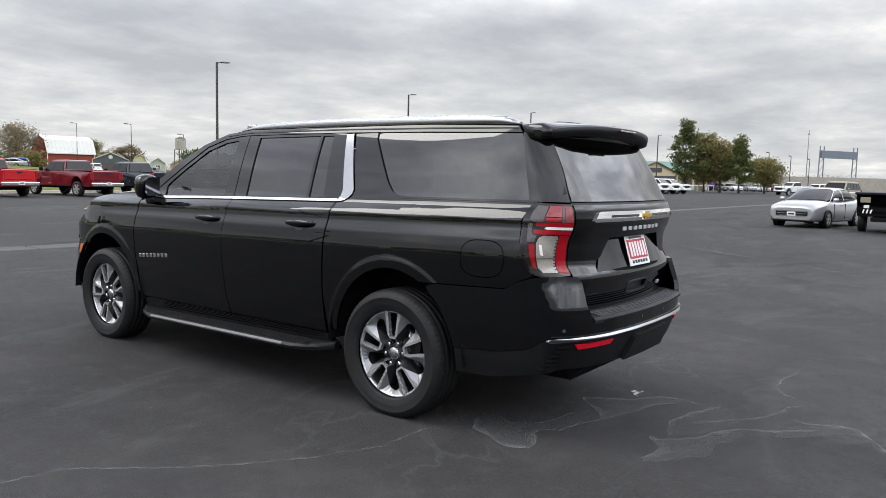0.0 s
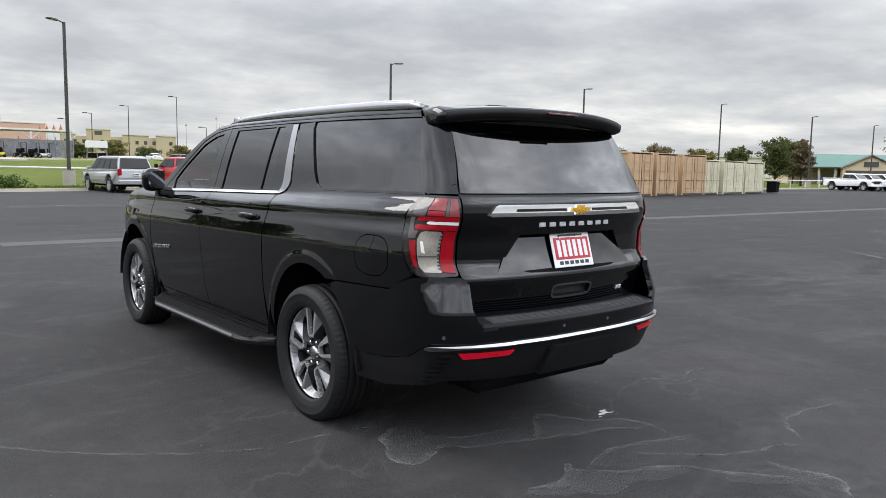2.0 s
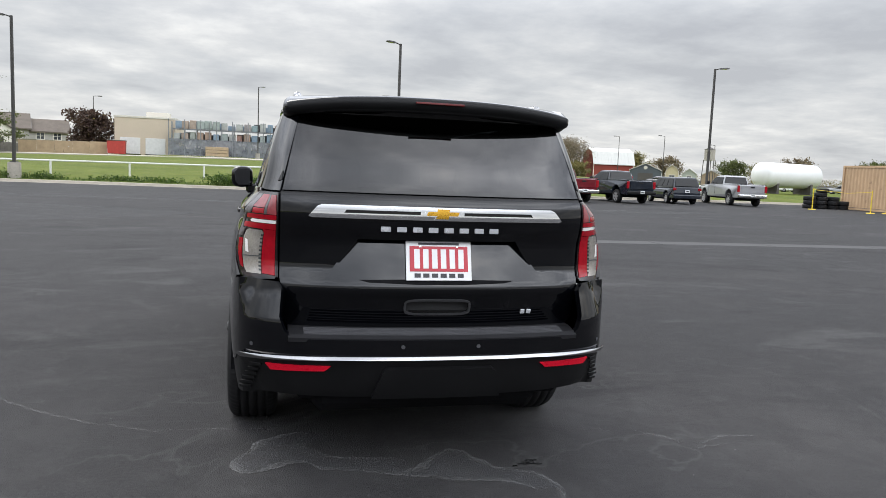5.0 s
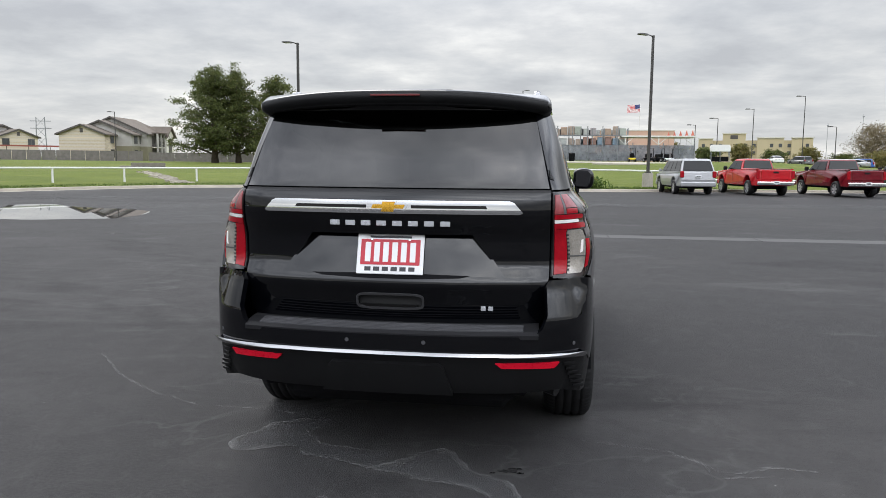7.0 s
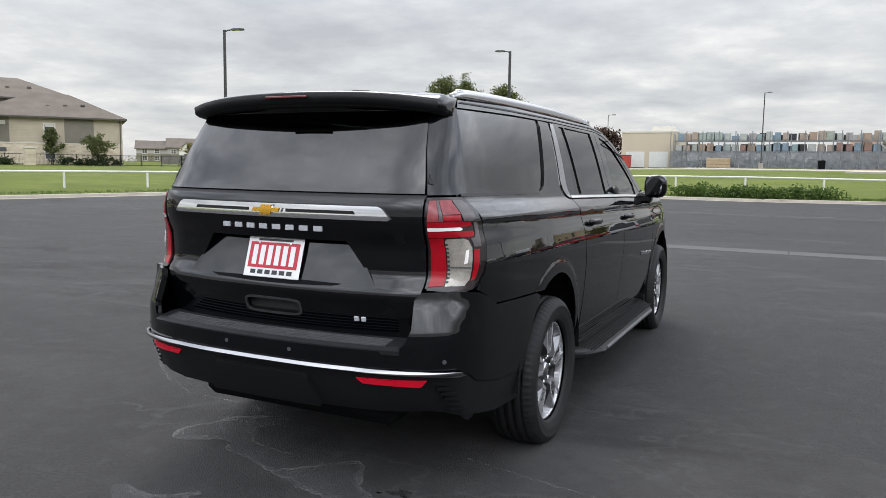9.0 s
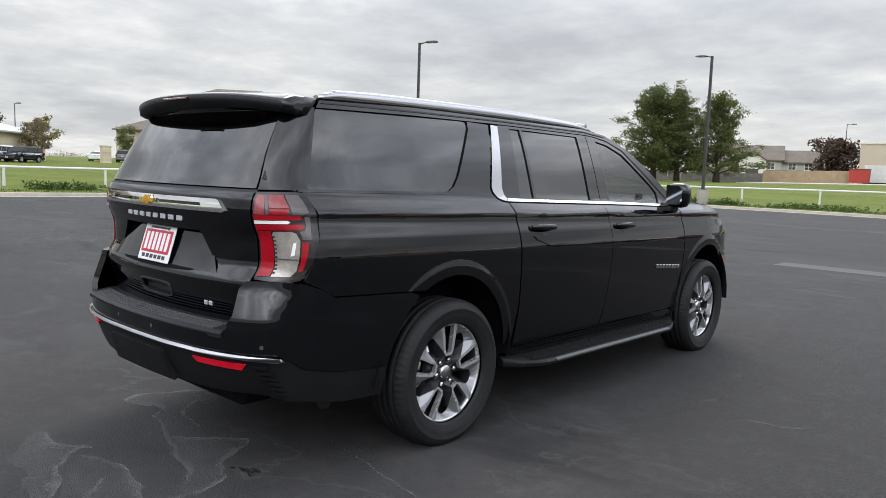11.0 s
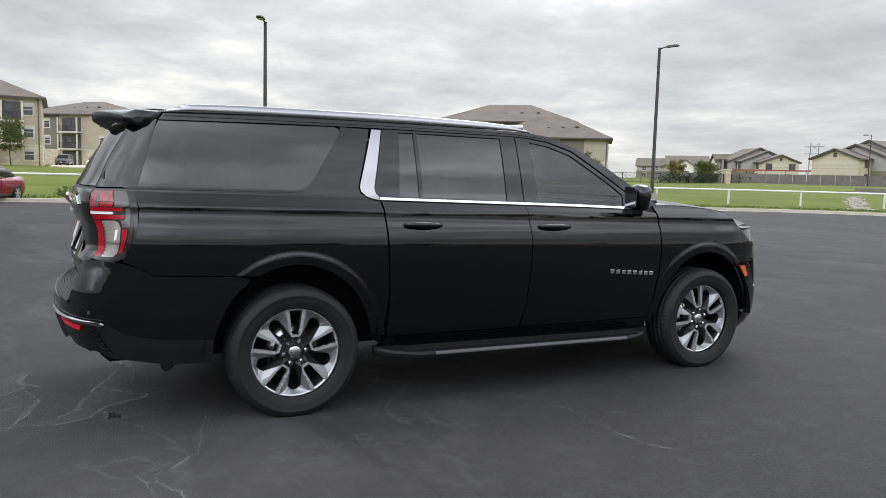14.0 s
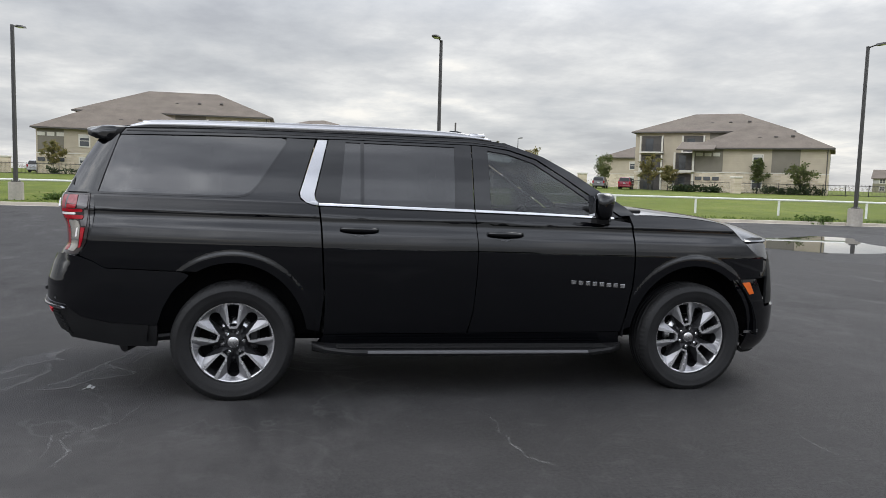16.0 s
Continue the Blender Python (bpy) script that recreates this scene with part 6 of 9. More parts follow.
def car_wheel(parent, x, y, r, sx):
    """A wheel of a parked car: tyre and spoked rim."""
    global TYRE_ME, RIM_ME
    w = empty("wheel", pose(x, y, r, 0, 0, 0 if sx > 0 else 180))
    w.parent = parent
    w.matrix_parent_inverse = Matrix.Identity(4)
    if TYRE_ME is None:
        t = lathe([(0.66, -0.30), (0.72, -0.34), (0.90, -0.34), (0.98, -0.27), (1.0, -0.15), (1.0, 0.15), (0.98, 0.27), (0.90, 0.34), (0.72, 0.34), (0.66, 0.30)], 28)
        to = part("tyre", t, M_RUBBER, w)
        TYRE_ME = to.data
        rm = lathe([(0.60, 0.22), (0.66, 0.30), (0.68, 0.28)], 28)
        for k in range(6):
            a = 2 * math.pi * k / 6
            c, s = math.cos(a), math.sin(a)
            pprism(rm, [(0.20, c * 0.1 - s * 0.09, s * 0.1 + c * 0.09), (0.20, c * 0.1 + s * 0.09, s * 0.1 - c * 0.09), (0.20, c * 0.62 + s * 0.13, s * 0.62 - c * 0.13), (0.20, c * 0.62 - s * 0.13, s * 0.62 + c * 0.13)], (0.08, 0, 0))
        pcyl(rm, (0.18, 0, 0), (0.29, 0, 0), 0.16, 0.13, 12)
        bmesh.ops.recalc_face_normals(rm, faces=rm.faces[:])
        ro = part("rim", rm, M_RIMGREY, w, "silver alloy rim")
        RIM_ME = ro.data
        # Flat black disc paints the shade behind the rim's spokes.
        di = part("wheel_well", lathe([(0.0, -0.05), (0.64, -0.05)], 20), M_VOID, w)
        car_wheel.disc = di.data
    else:
        for nm, me in (("tyre", TYRE_ME), ("rim", RIM_ME), ("wheel_well", car_wheel.disc)):
            o = new(nm, me)
            o.parent = w
    w.scale = (r, r, r)
    return w


def soften(bm, r):
    es = [e for e in bm.edges if len(e.link_faces) == 2 and e.calc_face_angle(0) > 0.5]
    bmesh.ops.bevel(bm, geom=es, offset=r, segments=2, affect="EDGES", profile=0.6, clamp_overlap=True)
    return bm


def body_loft(prof, half, tuck=0.06):
    """The lower body: a side outline (y, z), widest in the middle of its height."""
    zs = [z for _, z in prof]
    z0, z1 = min(zs), max(zs)
    bm = bmesh.new()
    ys = [y for y, _ in prof]
    ym, yl = (max(ys) + min(ys)) / 2, (max(ys) - min(ys)) / 2

    def w(y, z, k):
        t = (z - z0) / (z1 - z0)
        taper = 1 - 0.09 * max(0, abs(y - ym) / yl - 0.72) / 0.28
        return half * taper * (1 - tuck * (2 * t - 0.9) ** 2) * k

    ploft(bm, [[(sx * w(y, z, abs(k)), y, z) for y, z in prof] for sx, k in ((-1, 1), (-1, 0.93), (1, 0.93), (1, 1))][0:1] + [[(w(y, z, 1), y, z) for y, z in prof]])
    bmesh.ops.recalc_face_normals(bm, faces=bm.faces[:])
    return soften(bm, 0.05)


def cut_arches(prof, axles, r):
    """Put round wheel arches into the bottom line of a side outline that runs anticlockwise from the lower rear."""
    out = []
    zb = min(z for _, z in prof)
    for i, (y, z) in enumerate(prof):
        out.append((y, z))
        y2, z2 = prof[(i + 1) % len(prof)]
        if abs(z - zb) < 0.03 and abs(z2 - zb) < 0.03 and y2 > y:
            for c in sorted(axles):
                if y < c < y2:
                    for k in range(9):
                        a = math.pi * (1 - k / 8)
                        out.append((c + r * math.cos(a), zb + 0.001 + (r + 0.06) * math.sin(a)))
    return out


def greenhouse(e, paint, pts, hb, ht, name="cabin"):
    """Cabin of a car: outline (y, z) at the belt and the roof; panes are set into its sides."""
    (y0, z0), (y1, z1), (y2, z2), (y3, z3) = pts  # rear belt, rear roof, front roof, front belt
    bm = bmesh.new()
    ring = [(-hb, y0, z0), (hb, y0, z0), (hb, y3, z3), (-hb, y3, z3)]
    mid = [(-(hb + ht) / 2 - 0.02, (y0 + y1) / 2, (z0 + z1) / 2), ((hb + ht) / 2 + 0.02, (y0 + y1) / 2, (z0 + z1) / 2), ((hb + ht) / 2 + 0.02, (y3 + y2) / 2 + 0.03, (z3 + z2) / 2 + 0.02), (-(hb + ht) / 2 - 0.02, (y3 + y2) / 2 + 0.03, (z3 + z2) / 2 + 0.02)]
    top = [(-ht, y1, z1), (ht, y1, z1), (ht, y2, z2), (-ht, y2, z2)]
    crown = [(-ht * 0.8, y1 + 0.15, z1 + 0.035), (ht * 0.8, y1 + 0.15, z1 + 0.035), (ht * 0.8, y2 - 0.2, z2 + 0.03), (-ht * 0.8, y2 - 0.2, z2 + 0.03)]
    ploft(bm, [ring, mid, top, crown])
    bmesh.ops.recalc_face_normals(bm, faces=bm.faces[:])
    c = part(name, soften(bm, 0.03), paint, e)

    def lerp3(a, b, t):
        return tuple(p + (q - p) * t for p, q in zip(a, b))

    def pane(nm, a, b, c_, d, out):
        """A pane within the corner points a, b (low) and c_, d (high)."""
        q = [Vector(a), Vector(b), Vector(c_), Vector(d)]
        o = Vector(out)
        bm2 = bmesh.new()
        f = pprism(bm2, [p + o for p in q], -o * 0.8)
        bmesh.ops.recalc_face_normals(bm2, faces=bm2.faces[:])
        part(nm, bm2, M_CARGLASS, c)

    def side(sx, t0, t1):
        zl, zh = 0.12, 0.86
        lo0, lo1 = lerp3((sx * hb, y0, z0), (sx * hb, y3, z3), t0), lerp3((sx * hb, y0, z0), (sx * hb, y3, z3), t1)
        hi0, hi1 = lerp3((sx * ht, y1, z1), (sx * ht, y2, z2), t0), lerp3((sx * ht, y1, z1), (sx * ht, y2, z2), t1)
        bulge = 0.045
        pane("side_window", lerp3(lo0, hi0, zl), lerp3(lo1, hi1, zl), lerp3(lo1, hi1, zh), lerp3(lo0, hi0, zh), (sx * bulge, 0, 0))

    n = max(2, round((y3 - y0) / 1.0))
    for sx in (-1, 1):
        for k in range(n):
            side(sx, 0.04 + 0.93 * k / n + (0.02 if k else 0), 0.04 + 0.93 * (k + 1) / n)
    for nm, (ya, za), (yb, zb), s in (("rear_window", (y0, z0), (y1, z1), -1), ("windscreen", (y3, z3), (y2, z2), 1)):
        a, b = (-hb * 0.90, ya, za), (hb * 0.90, ya, za)
        c_, d = (ht * 0.90, yb, zb), (-ht * 0.90, yb, zb)
        pane(nm, lerp3(a, d, 0.14), lerp3(b, c_, 0.14), lerp3(b, c_, 0.86), lerp3(a, d, 0.86), (0, s * 0.05, 0.025))
    return c


def bars_plate(e, y, z, s=-1):
    p = part("number_plate", box((0, y, z), (0.30, 0.012, 0.15), 0.003), M_PLATEW, e)
    part("plate_bar", box((0, y + s * 0.008, z), (0.22, 0.006, 0.06), 0.001), M_PRINTK, p)


def pickup(m, paint, label, capped=False, L=5.85, chrome=True):
    e = empty("pickup_truck", m, label, "pickup truck", "parked vehicles")
    rw = 0.40
    ax = (-1.75, 1.90)
    prof = cut_arches([(-2.85, 0.52), (2.75, 0.52), (2.82, 0.75), (2.80, 1.12), (2.70, 1.24), (1.30, 1.33), (1.2, 1.33), (-0.62, 1.33), (-2.87, 1.36), (-2.89, 0.9)], ax, 0.47)
    part("body", body_loft(prof, 1.0, 0.05), paint, e)
    greenhouse(e, paint, [(-0.66, 1.30), (-0.50, 1.90), (0.55, 1.90), (1.30, 1.30)], 0.90, 0.72)
    bed = bmesh.new()
    pbox(bed, (0, -1.78, 1.372), (1.62, 2.0, 0.02), 0.0)
    part("bed_floor", bed, M_VOID, e)
    for sx in (-1, 1):
        part("bed_rail", box((sx * 0.88, -1.78, 1.385), (0.14, 2.1, 0.05), 0.015), paint if not capped else M_PLAST, e)
    part("tailgate", box((0, -2.895, 1.10), (1.50, 0.05, 0.48), 0.02), paint, e)
    part("tailgate_handle", box((0, -2.925, 1.22), (0.28, 0.02, 0.09), 0.01), M_PLAST, e)
    if capped:
        greenhouse(e, paint, [(-2.84, 1.36), (-2.62, 1.92), (-0.60, 1.94), (-0.55, 1.36)], 0.90, 0.76, "bed_cap")
    rb = part("rear_bumper", box((0, -2.99, 0.66), (1.90, 0.18, 0.20), 0.05, None, 2), M_CHROME if chrome else M_PLAST, e, "bright rear bumper" if chrome else "")
    bars_plate(rb, -3.085, 0.70)
    part("front_bumper", box((0, 2.84, 0.62), (1.94, 0.20, 0.26), 0.06, None, 2), M_CHROME if chrome else paint, e)
    part("grille", box((0, 2.82, 0.95), (1.30, 0.06, 0.34), 0.03), M_PLAST, e)
    for sx in (-1, 1):
        part("tail_lamp", box((sx * 0.90, -2.885, 1.10), (0.17, 0.06, 0.42), 0.02), M_REDLENS, e, "red tail lamp")
        part("headlamp", box((sx * 0.82, 2.79, 1.02), (0.28, 0.10, 0.20), 0.03), M_WHITELENS, e)
        part("door_mirror", box((sx * 1.10, 1.05, 1.42), (0.22, 0.12, 0.22), 0.04), M_PLAST, e)
        part("door_seam", box((sx * 0.993, 0.28, 0.98), (0.006, 0.012, 0.64), 0.0), M_VOID, e)
        for yy in (-0.05, 0.85):
            part("door_handle", box((sx * 1.005, yy - 0.35, 1.15), (0.03, 0.16, 0.035), 0.008), paint, e)
        for y in ax:
            car_wheel(e, sx * 0.87, y, rw, sx)
    part("underbody", box((0, 0, 0.50), (1.45, 5.0, 0.16), 0.02), M_VOID, e)
    part("rear_axle", cyl((-0.8, ax[0], rw), (0.8, ax[0], rw), 0.07, n=8), M_VOID, e)
    return e


def suv_car(m, paint, label, name="parked_suv", H=1.9, L=5.1, hw=1.0, cat="car"):
    e = empty(name, m, label, cat, "parked vehicles")
    r = 0.385 if H > 1.75 else 0.345
    hl = L / 2
    ax = (-0.285 * L, 0.295 * L)
    zb = 0.40 if H > 1.75 else 0.32
    belt = H * 0.62
    prof = cut_arches([(-hl + 0.03, zb + 0.03), (hl - 0.10, zb + 0.03), (hl, zb + 0.25), (hl - 0.02, belt - 0.28), (hl - 0.16, belt - 0.12), (0.29 * L - 0.1, belt), (-hl + 0.06, belt + 0.03), (-hl, zb + 0.4)], ax, r + 0.07)
    part("body", body_loft(prof, hw, 0.06), paint, e)
    greenhouse(e, paint, [(-hl + 0.08, belt - 0.02), (-hl + 0.40, H - 0.03), (0.10 * L, H - 0.02), (0.27 * L, belt - 0.02)], hw * 0.90, hw * 0.72)
    rb = part("rear_bumper", box((0, -hl - 0.02, zb + 0.16), (hw * 1.86, 0.16, 0.26), 0.06, None, 2), paint, e)
    bars_plate(rb, -hl - 0.03, belt - 0.22)
    fb = part("front_bumper", box((0, hl - 0.03, zb + 0.15), (hw * 1.84, 0.16, 0.28), 0.07, None, 2), paint, e)
    part("grille", box((0, hl + 0.0, zb + 0.30), (hw * 1.1, 0.05, 0.20), 0.03), M_PLAST, fb)
    part("lower_grille", box((0, hl + 0.04, zb + 0.08), (hw * 1.2, 0.04, 0.12), 0.03), M_PLAST, fb)
    bars_plate(fb, hl + 0.05, zb + 0.22, 1)
    for sx in (-1, 1):
        part("tail_lamp", box((sx * hw * 0.84, -hl + 0.02, belt - 0.10), (0.20, 0.10, 0.34 if H > 1.7 else 0.16), 0.03), M_REDLENS, e, "red tail lamp")
        part("headlamp", box((sx * hw * 0.76, hl - 0.10, belt - 0.20), (0.34, 0.16, 0.13), 0.04), M_WHITELENS, e)
        part("door_mirror", box((sx * (hw + 0.07), 0.20 * L, belt + 0.10), (0.18, 0.12, 0.15), 0.04), paint, e)
        for yy in (-0.12 * L, 0.06 * L):
            part("door_handle", box((sx * (hw - 0.005), yy, belt - 0.10), (0.03, 0.17, 0.03), 0.008), paint, e)
        for y in ax:
            car_wheel(e, sx * (hw - 0.13), y, r, sx)
    part("underbody", box((0, 0, zb), (hw * 1.45, L * 0.9, 0.14), 0.02), M_VOID, e)
    return e


def car_body(st, n=30):
    """Lower body of a saloon: a loft of rounded sections. Stations: y, underside, shoulder, top, half width, half width of the top."""
    cols = list(zip(*st))
    fs = [spline(list(cols[0]), list(c)) for c in cols[1:]]
    rings = []
    for i in range(n + 1):
        y = cols[0][0] + (cols[0][-1] - cols[0][0]) * (0.5 - 0.5 * math.cos(math.pi * i / n))
        zb, zs, zt, w, wt_ = [f(y) for f in fs]
        half = [(w * 0.90, zb), (w * 0.985, zb + 0.10), (w, zb + 0.45 * (zs - zb)), (w * 0.985, zs - 0.10), (w * 0.955, zs - 0.015), (wt_, zs + 0.65 * (zt - zs) + 0.01), (wt_ * 0.55, zt)]
        rings.append([(x, y, z) for x, z in half] + [(-x, y, z) for x, z in half[::-1]])
    bm = bmesh.new()
    ploft(bm, rings)
    bmesh.ops.recalc_face_normals(bm, faces=bm.faces[:])
    for f in bm.faces:
        f.smooth = len(f.verts) == 4
    return bm


def glass_house(e, paint, st, pillars):
    """Dark glasshouse with a painted roof and painted pillars. Stations: y, base, top, half width at the base, half width at the top."""
    cols = list(zip(*st))
    fs = [spline(list(cols[0]), list(c)) for c in cols[1:]]

    def ring(y, o=0.0):
        zb, zt, wb, wt_ = [f(y) for f in fs]
        h = zt - zb
        half = [(wb + o, zb), (wb + 0.62 * (wt_ - wb) + 0.02 + o, zb + 0.62 * h), (wt_ + o, zt - 0.14 * h), (wt_ * 0.80, zt - 0.02 * h + o), (wt_ * 0.35, zt + o)]
        return [(x, y, z) for x, z in half]

    ys = [cols[0][0] + (cols[0][-1] - cols[0][0]) * i / 22 for i in range(23)]
    g = bmesh.new()
    ploft(g, [ring(y) + [(-x, y_, z) for x, y_, z in ring(y)[::-1]] for y in ys])
    bmesh.ops.recalc_face_normals(g, faces=g.faces[:])
    for f in g.faces:
        f.smooth = len(f.verts) == 4
    gl = part("glasshouse", g, M_CARGLASS, e, "dark car windows")
    y0, y1 = pillars[0][1], pillars[-1][1]
    r = bmesh.new()
    ploft(r, [ring(y, 0.008)[2:] + [(-x, y_, z) for x, y_, z in ring(y, 0.008)[2:][::-1]] for y in [y0 + (y1 - y0) * i / 12 for i in range(13)]], closed=False, cap=False)
    bmesh.ops.recalc_face_normals(r, faces=r.faces[:])
    for f in r.faces:
        f.smooth = True
    part("roof", r, paint, gl)
    for ya, yb in pillars:
        for sx in (-1, 1):
            p = bmesh.new()
            rows = []
            for k in range(5):
                t = k / 4
                y = ya + (yb - ya) * t
                a, b = ring(y, 0.010), ring(min(max(y + 0.075, cols[0][0]), cols[0][-1]), 0.010)
                i = min(1, int(t * 2))
                u = t * 2 - i
                rows.append([Vector(q[i]).lerp(Vector(q[i + 1]), u) for q in (a, b)])
            vs = [[p.verts.new((sx * v.x, v.y, v.z)) for v in row] for row in rows]
            for a, b in zip(vs, vs[1:]):
                p.faces.new((a[0], a[1], b[1], b[0]))
            part("pillar", p, paint, gl)
    return gl


def sedan(m, paint, label, L=4.85, name="parked_sedan"):
    e = empty(name, m, label, "car", "parked vehicles")
    hl, hw, r = L / 2, 0.92, 0.335
    ax = (-0.285 * L, 0.30 * L)
    body = [(-hl, 0.42, 0.80, 0.92, 0.62, 0.50), (-hl + 0.10, 0.30, 0.86, 1.03, 0.80, 0.66), (-hl + 0.5, 0.24, 0.90, 1.06, 0.90, 0.72), (-0.2 * L, 0.22, 0.92, 1.04, hw, 0.74), (0.05 * L, 0.22, 0.90, 1.0, hw, 0.74), (0.25 * L, 0.22, 0.90, 1.00, hw, 0.70), (hl - 0.62, 0.22, 0.86, 0.955, 0.90, 0.64), (hl - 0.25, 0.23, 0.80, 0.885, 0.86, 0.60), (hl - 0.06, 0.25, 0.74, 0.80, 0.79, 0.55), (hl, 0.30, 0.66, 0.715, 0.70, 0.48)]
    part("body", car_body(body), paint, e)
    glass_house(e, paint, [(-hl + 0.42, 0.99, 1.03, 0.70, 0.55), (-hl + 0.85, 0.98, 1.24, 0.76, 0.60), (-hl + 1.35, 0.97, 1.42, 0.80, 0.62), (-0.05 * L, 0.96, 1.46, 0.82, 0.64), (0.06 * L, 0.95, 1.42, 0.82, 0.64), (0.17 * L, 0.94, 1.22, 0.80, 0.64), (0.28 * L, 0.92, 0.96, 0.74, 0.66)], ((-hl + 0.62, -hl + 1.12), (-0.03 * L - 0.1, -0.03 * L), (0.22 * L, 0.075 * L)))
    fb = part("front_bumper", box((0, hl - 0.15, 0.36), (1.34, 0.22, 0.20), 0.08, None, 3), paint, e)
    part("grille", box((0, hl - 0.035, 0.520), (1.16, 0.10, 0.21), 0.045, None, 2), M_PLAST, fb, "dark slatted grille")
    for k in range(3):
        part("grille_bar", box((0, hl + 0.012, 0.435 + 0.080 * k), (0.90 + 0.11 * k, 0.014, 0.016), 0.0), M_CHROME, fb)
    part("upper_grille", box((0, hl - 0.065, 0.690), (0.96, 0.08, 0.034), 0.012), M_PLAST, fb)
    part("lower_grille", box((0, hl - 0.10, 0.262), (1.46, 0.18, 0.085), 0.03), M_PLAST, fb)
    bars_plate(fb, hl + 0.018, 0.50, 1)
    rb = part("rear_bumper", box((0, -hl + 0.12, 0.45), (1.50, 0.22, 0.28), 0.09, None, 3), paint, e)
    bars_plate(rb, -hl - 0.004, 0.76)
    for sx in (-1, 1):
        part("tail_lamp", box((sx * 0.60, -hl + 0.085, 0.86), (0.34, 0.12, 0.12), 0.03, pose(0, 0, 0, 0, 0, sx * 18)), M_REDLENS, e, "red tail lamp")
        part("headlamp", box((sx * 0.63, hl - 0.195, 0.725), (0.40, 0.18, 0.075), 0.030, pose(0, 0, 0, 0, 0, -sx * 28)), M_HEADLENS, e, "slanted headlamp")
        part("fog_lamp", box((sx * 0.64, hl - 0.165, 0.36), (0.20, 0.12, 0.09), 0.03, pose(0, 0, 0, 0, 0, -sx * 30)), M_PLAST, e)
        part("door_mirror", box((sx * (hw + 0.05), 0.20 * L, 1.02), (0.20, 0.11, 0.13), 0.045, None, 2), paint, e)
        part("window_line", box((sx * 0.835, -0.02 * L, 0.972), (0.02, 0.46 * L, 0.014), 0.0), M_CHROME, e)
        part("sill", box((sx * 0.87, 0, 0.25), (0.08, L * 0.42, 0.08), 0.02), M_PLAST, e)
        for yy in (-0.14 * L, 0.04 * L):
            part("door_handle", box((sx * (hw - 0.008), yy, 0.83), (0.03, 0.16, 0.025), 0.008), paint, e)
        for yy in (-0.03 * L, 0.185 * L):
            part("door_seam", box((sx * (hw - 0.012), yy, 0.60), (0.03, 0.010, 0.56), 0.0), M_VOID, e)
        for y in ax:
            # Black disc paints the arch's shaded gap on the uncut flank.
            part("wheel_arch", cyl((sx * (hw - 0.20), y, r), (sx * (hw - 0.003), y, r + 0.01), r + 0.05, n=28), M_VOID, e)
            car_wheel(e, sx * (hw - 0.078), y, r, sx)
    part("underbody", box((0, 0, 0.28), (hw * 1.45, L * 0.82, 0.10), 0.02), M_VOID, e)
    return e


suv_car(pose(8.3, 36.6, 0, 0, 0, 6), M_PSILVER, "silver-white full-size SUV parked nose-in at the kerb", "parked_suv", 1.89, 5.15, 1.0)
pickup(pose(11.95, 36.7, 0, 0, 0, 8), M_PRED, "bright red pickup truck with chrome bumper parked nose-in")
pickup(pose(16.1, 36.1, 0, 0, 0, 8), M_PDRED, "dark red crew-cab pickup truck with chrome bumper")
pickup(pose(20.1, 36.7, 0, 0, 0, 6), M_PNAVY, "blue-black pickup truck with a dull bumper", chrome=False)
suv_car(pose(24.6, 37.6, 0, 0, 0, -8), M_PNAVY, "glossy black crossover parked at the kerb", "parked_crossover", 1.68, 4.9, 0.96)
pickup(pose(29.2, 38.0, 0, 0, 0, -8), M_PSILVER, "silver heavy-duty pickup truck with dark tyres")
sedan(pose(26.9, 0.65, 0, 0, 0, 79), M_PSILVER, "silver-white saloon car facing the open car park")
sedan(pose(-29.0, -6.5, 0, 0, 0, -112), M_PMAROON, "maroon saloon parked against the kerb")
sedan(pose(-28.6, -9.5, 0, 0, 0, -110), M_PWHITE, "white saloon parked against the kerb")
suv_car(pose(64.5, 5.6, 0, 0, 0, 80), M_PTAN, "tan people carrier parked across the lot", "parked_van", 1.9, 5.2, 1.0)
pickup(pose(111.2, 18.5, 0, 0, 0, 60), M_PWHITE, "white pickup truck with a red tail, far across the lot")
for k in range(3):
    pickup(pose(85.4 + 2.87 * k, 30.6 - 0.41 * k, 0, 0, 0, 172), M_PWHITE, "white new pickup truck in a row by the verge", chrome=False)
for k, mt in enumerate((M_PGREY, M_PWHITE, M_PSILVER, M_PWHITE, M_PDRED, M_PDRED, M_PGREY, M_PNAVY, M_PSILVER)):
    sedan(pose(147 + 2.2 * k, 39.5 - 2.1 * k, 0, 0, 0, 140), mt, "small car in a distant row of parked cars")


def far_car(x, y, az, paint, label, kind="sedan"):
    m = pose(x, y, land(x, y), 0, 0, az)
    return sedan(m, paint, label) if kind == "sedan" else (suv_car(m, paint, label, "parked_suv", 1.72, 4.7, 0.93) if kind == "suv" else pickup(m, paint, label))


far_car(-95.5, 44.5, 60, M_PMAROON, "dark red SUV parked before the apartments", "suv")
far_car(-99, 42.0, 60, M_PGREY, "grey SUV parked before the apartments", "suv")
far_car(-103, 40.0, 60, M_PWHITE, "white car parked before the apartments")
far_car(-84.0, 21.5, 215, M_PWHITE, "white SUV parked by the clubhouse", "suv")
far_car(-82.5, 23.6, 215, M_PNAVY, "dark SUV parked by the clubhouse", "suv")
far_car(-118, -4.5, 260, M_PGREY, "grey SUV on the apartment drive", "suv")
far_car(-118, -0.5, 262, M_PWHITE, "white car on the apartment drive")
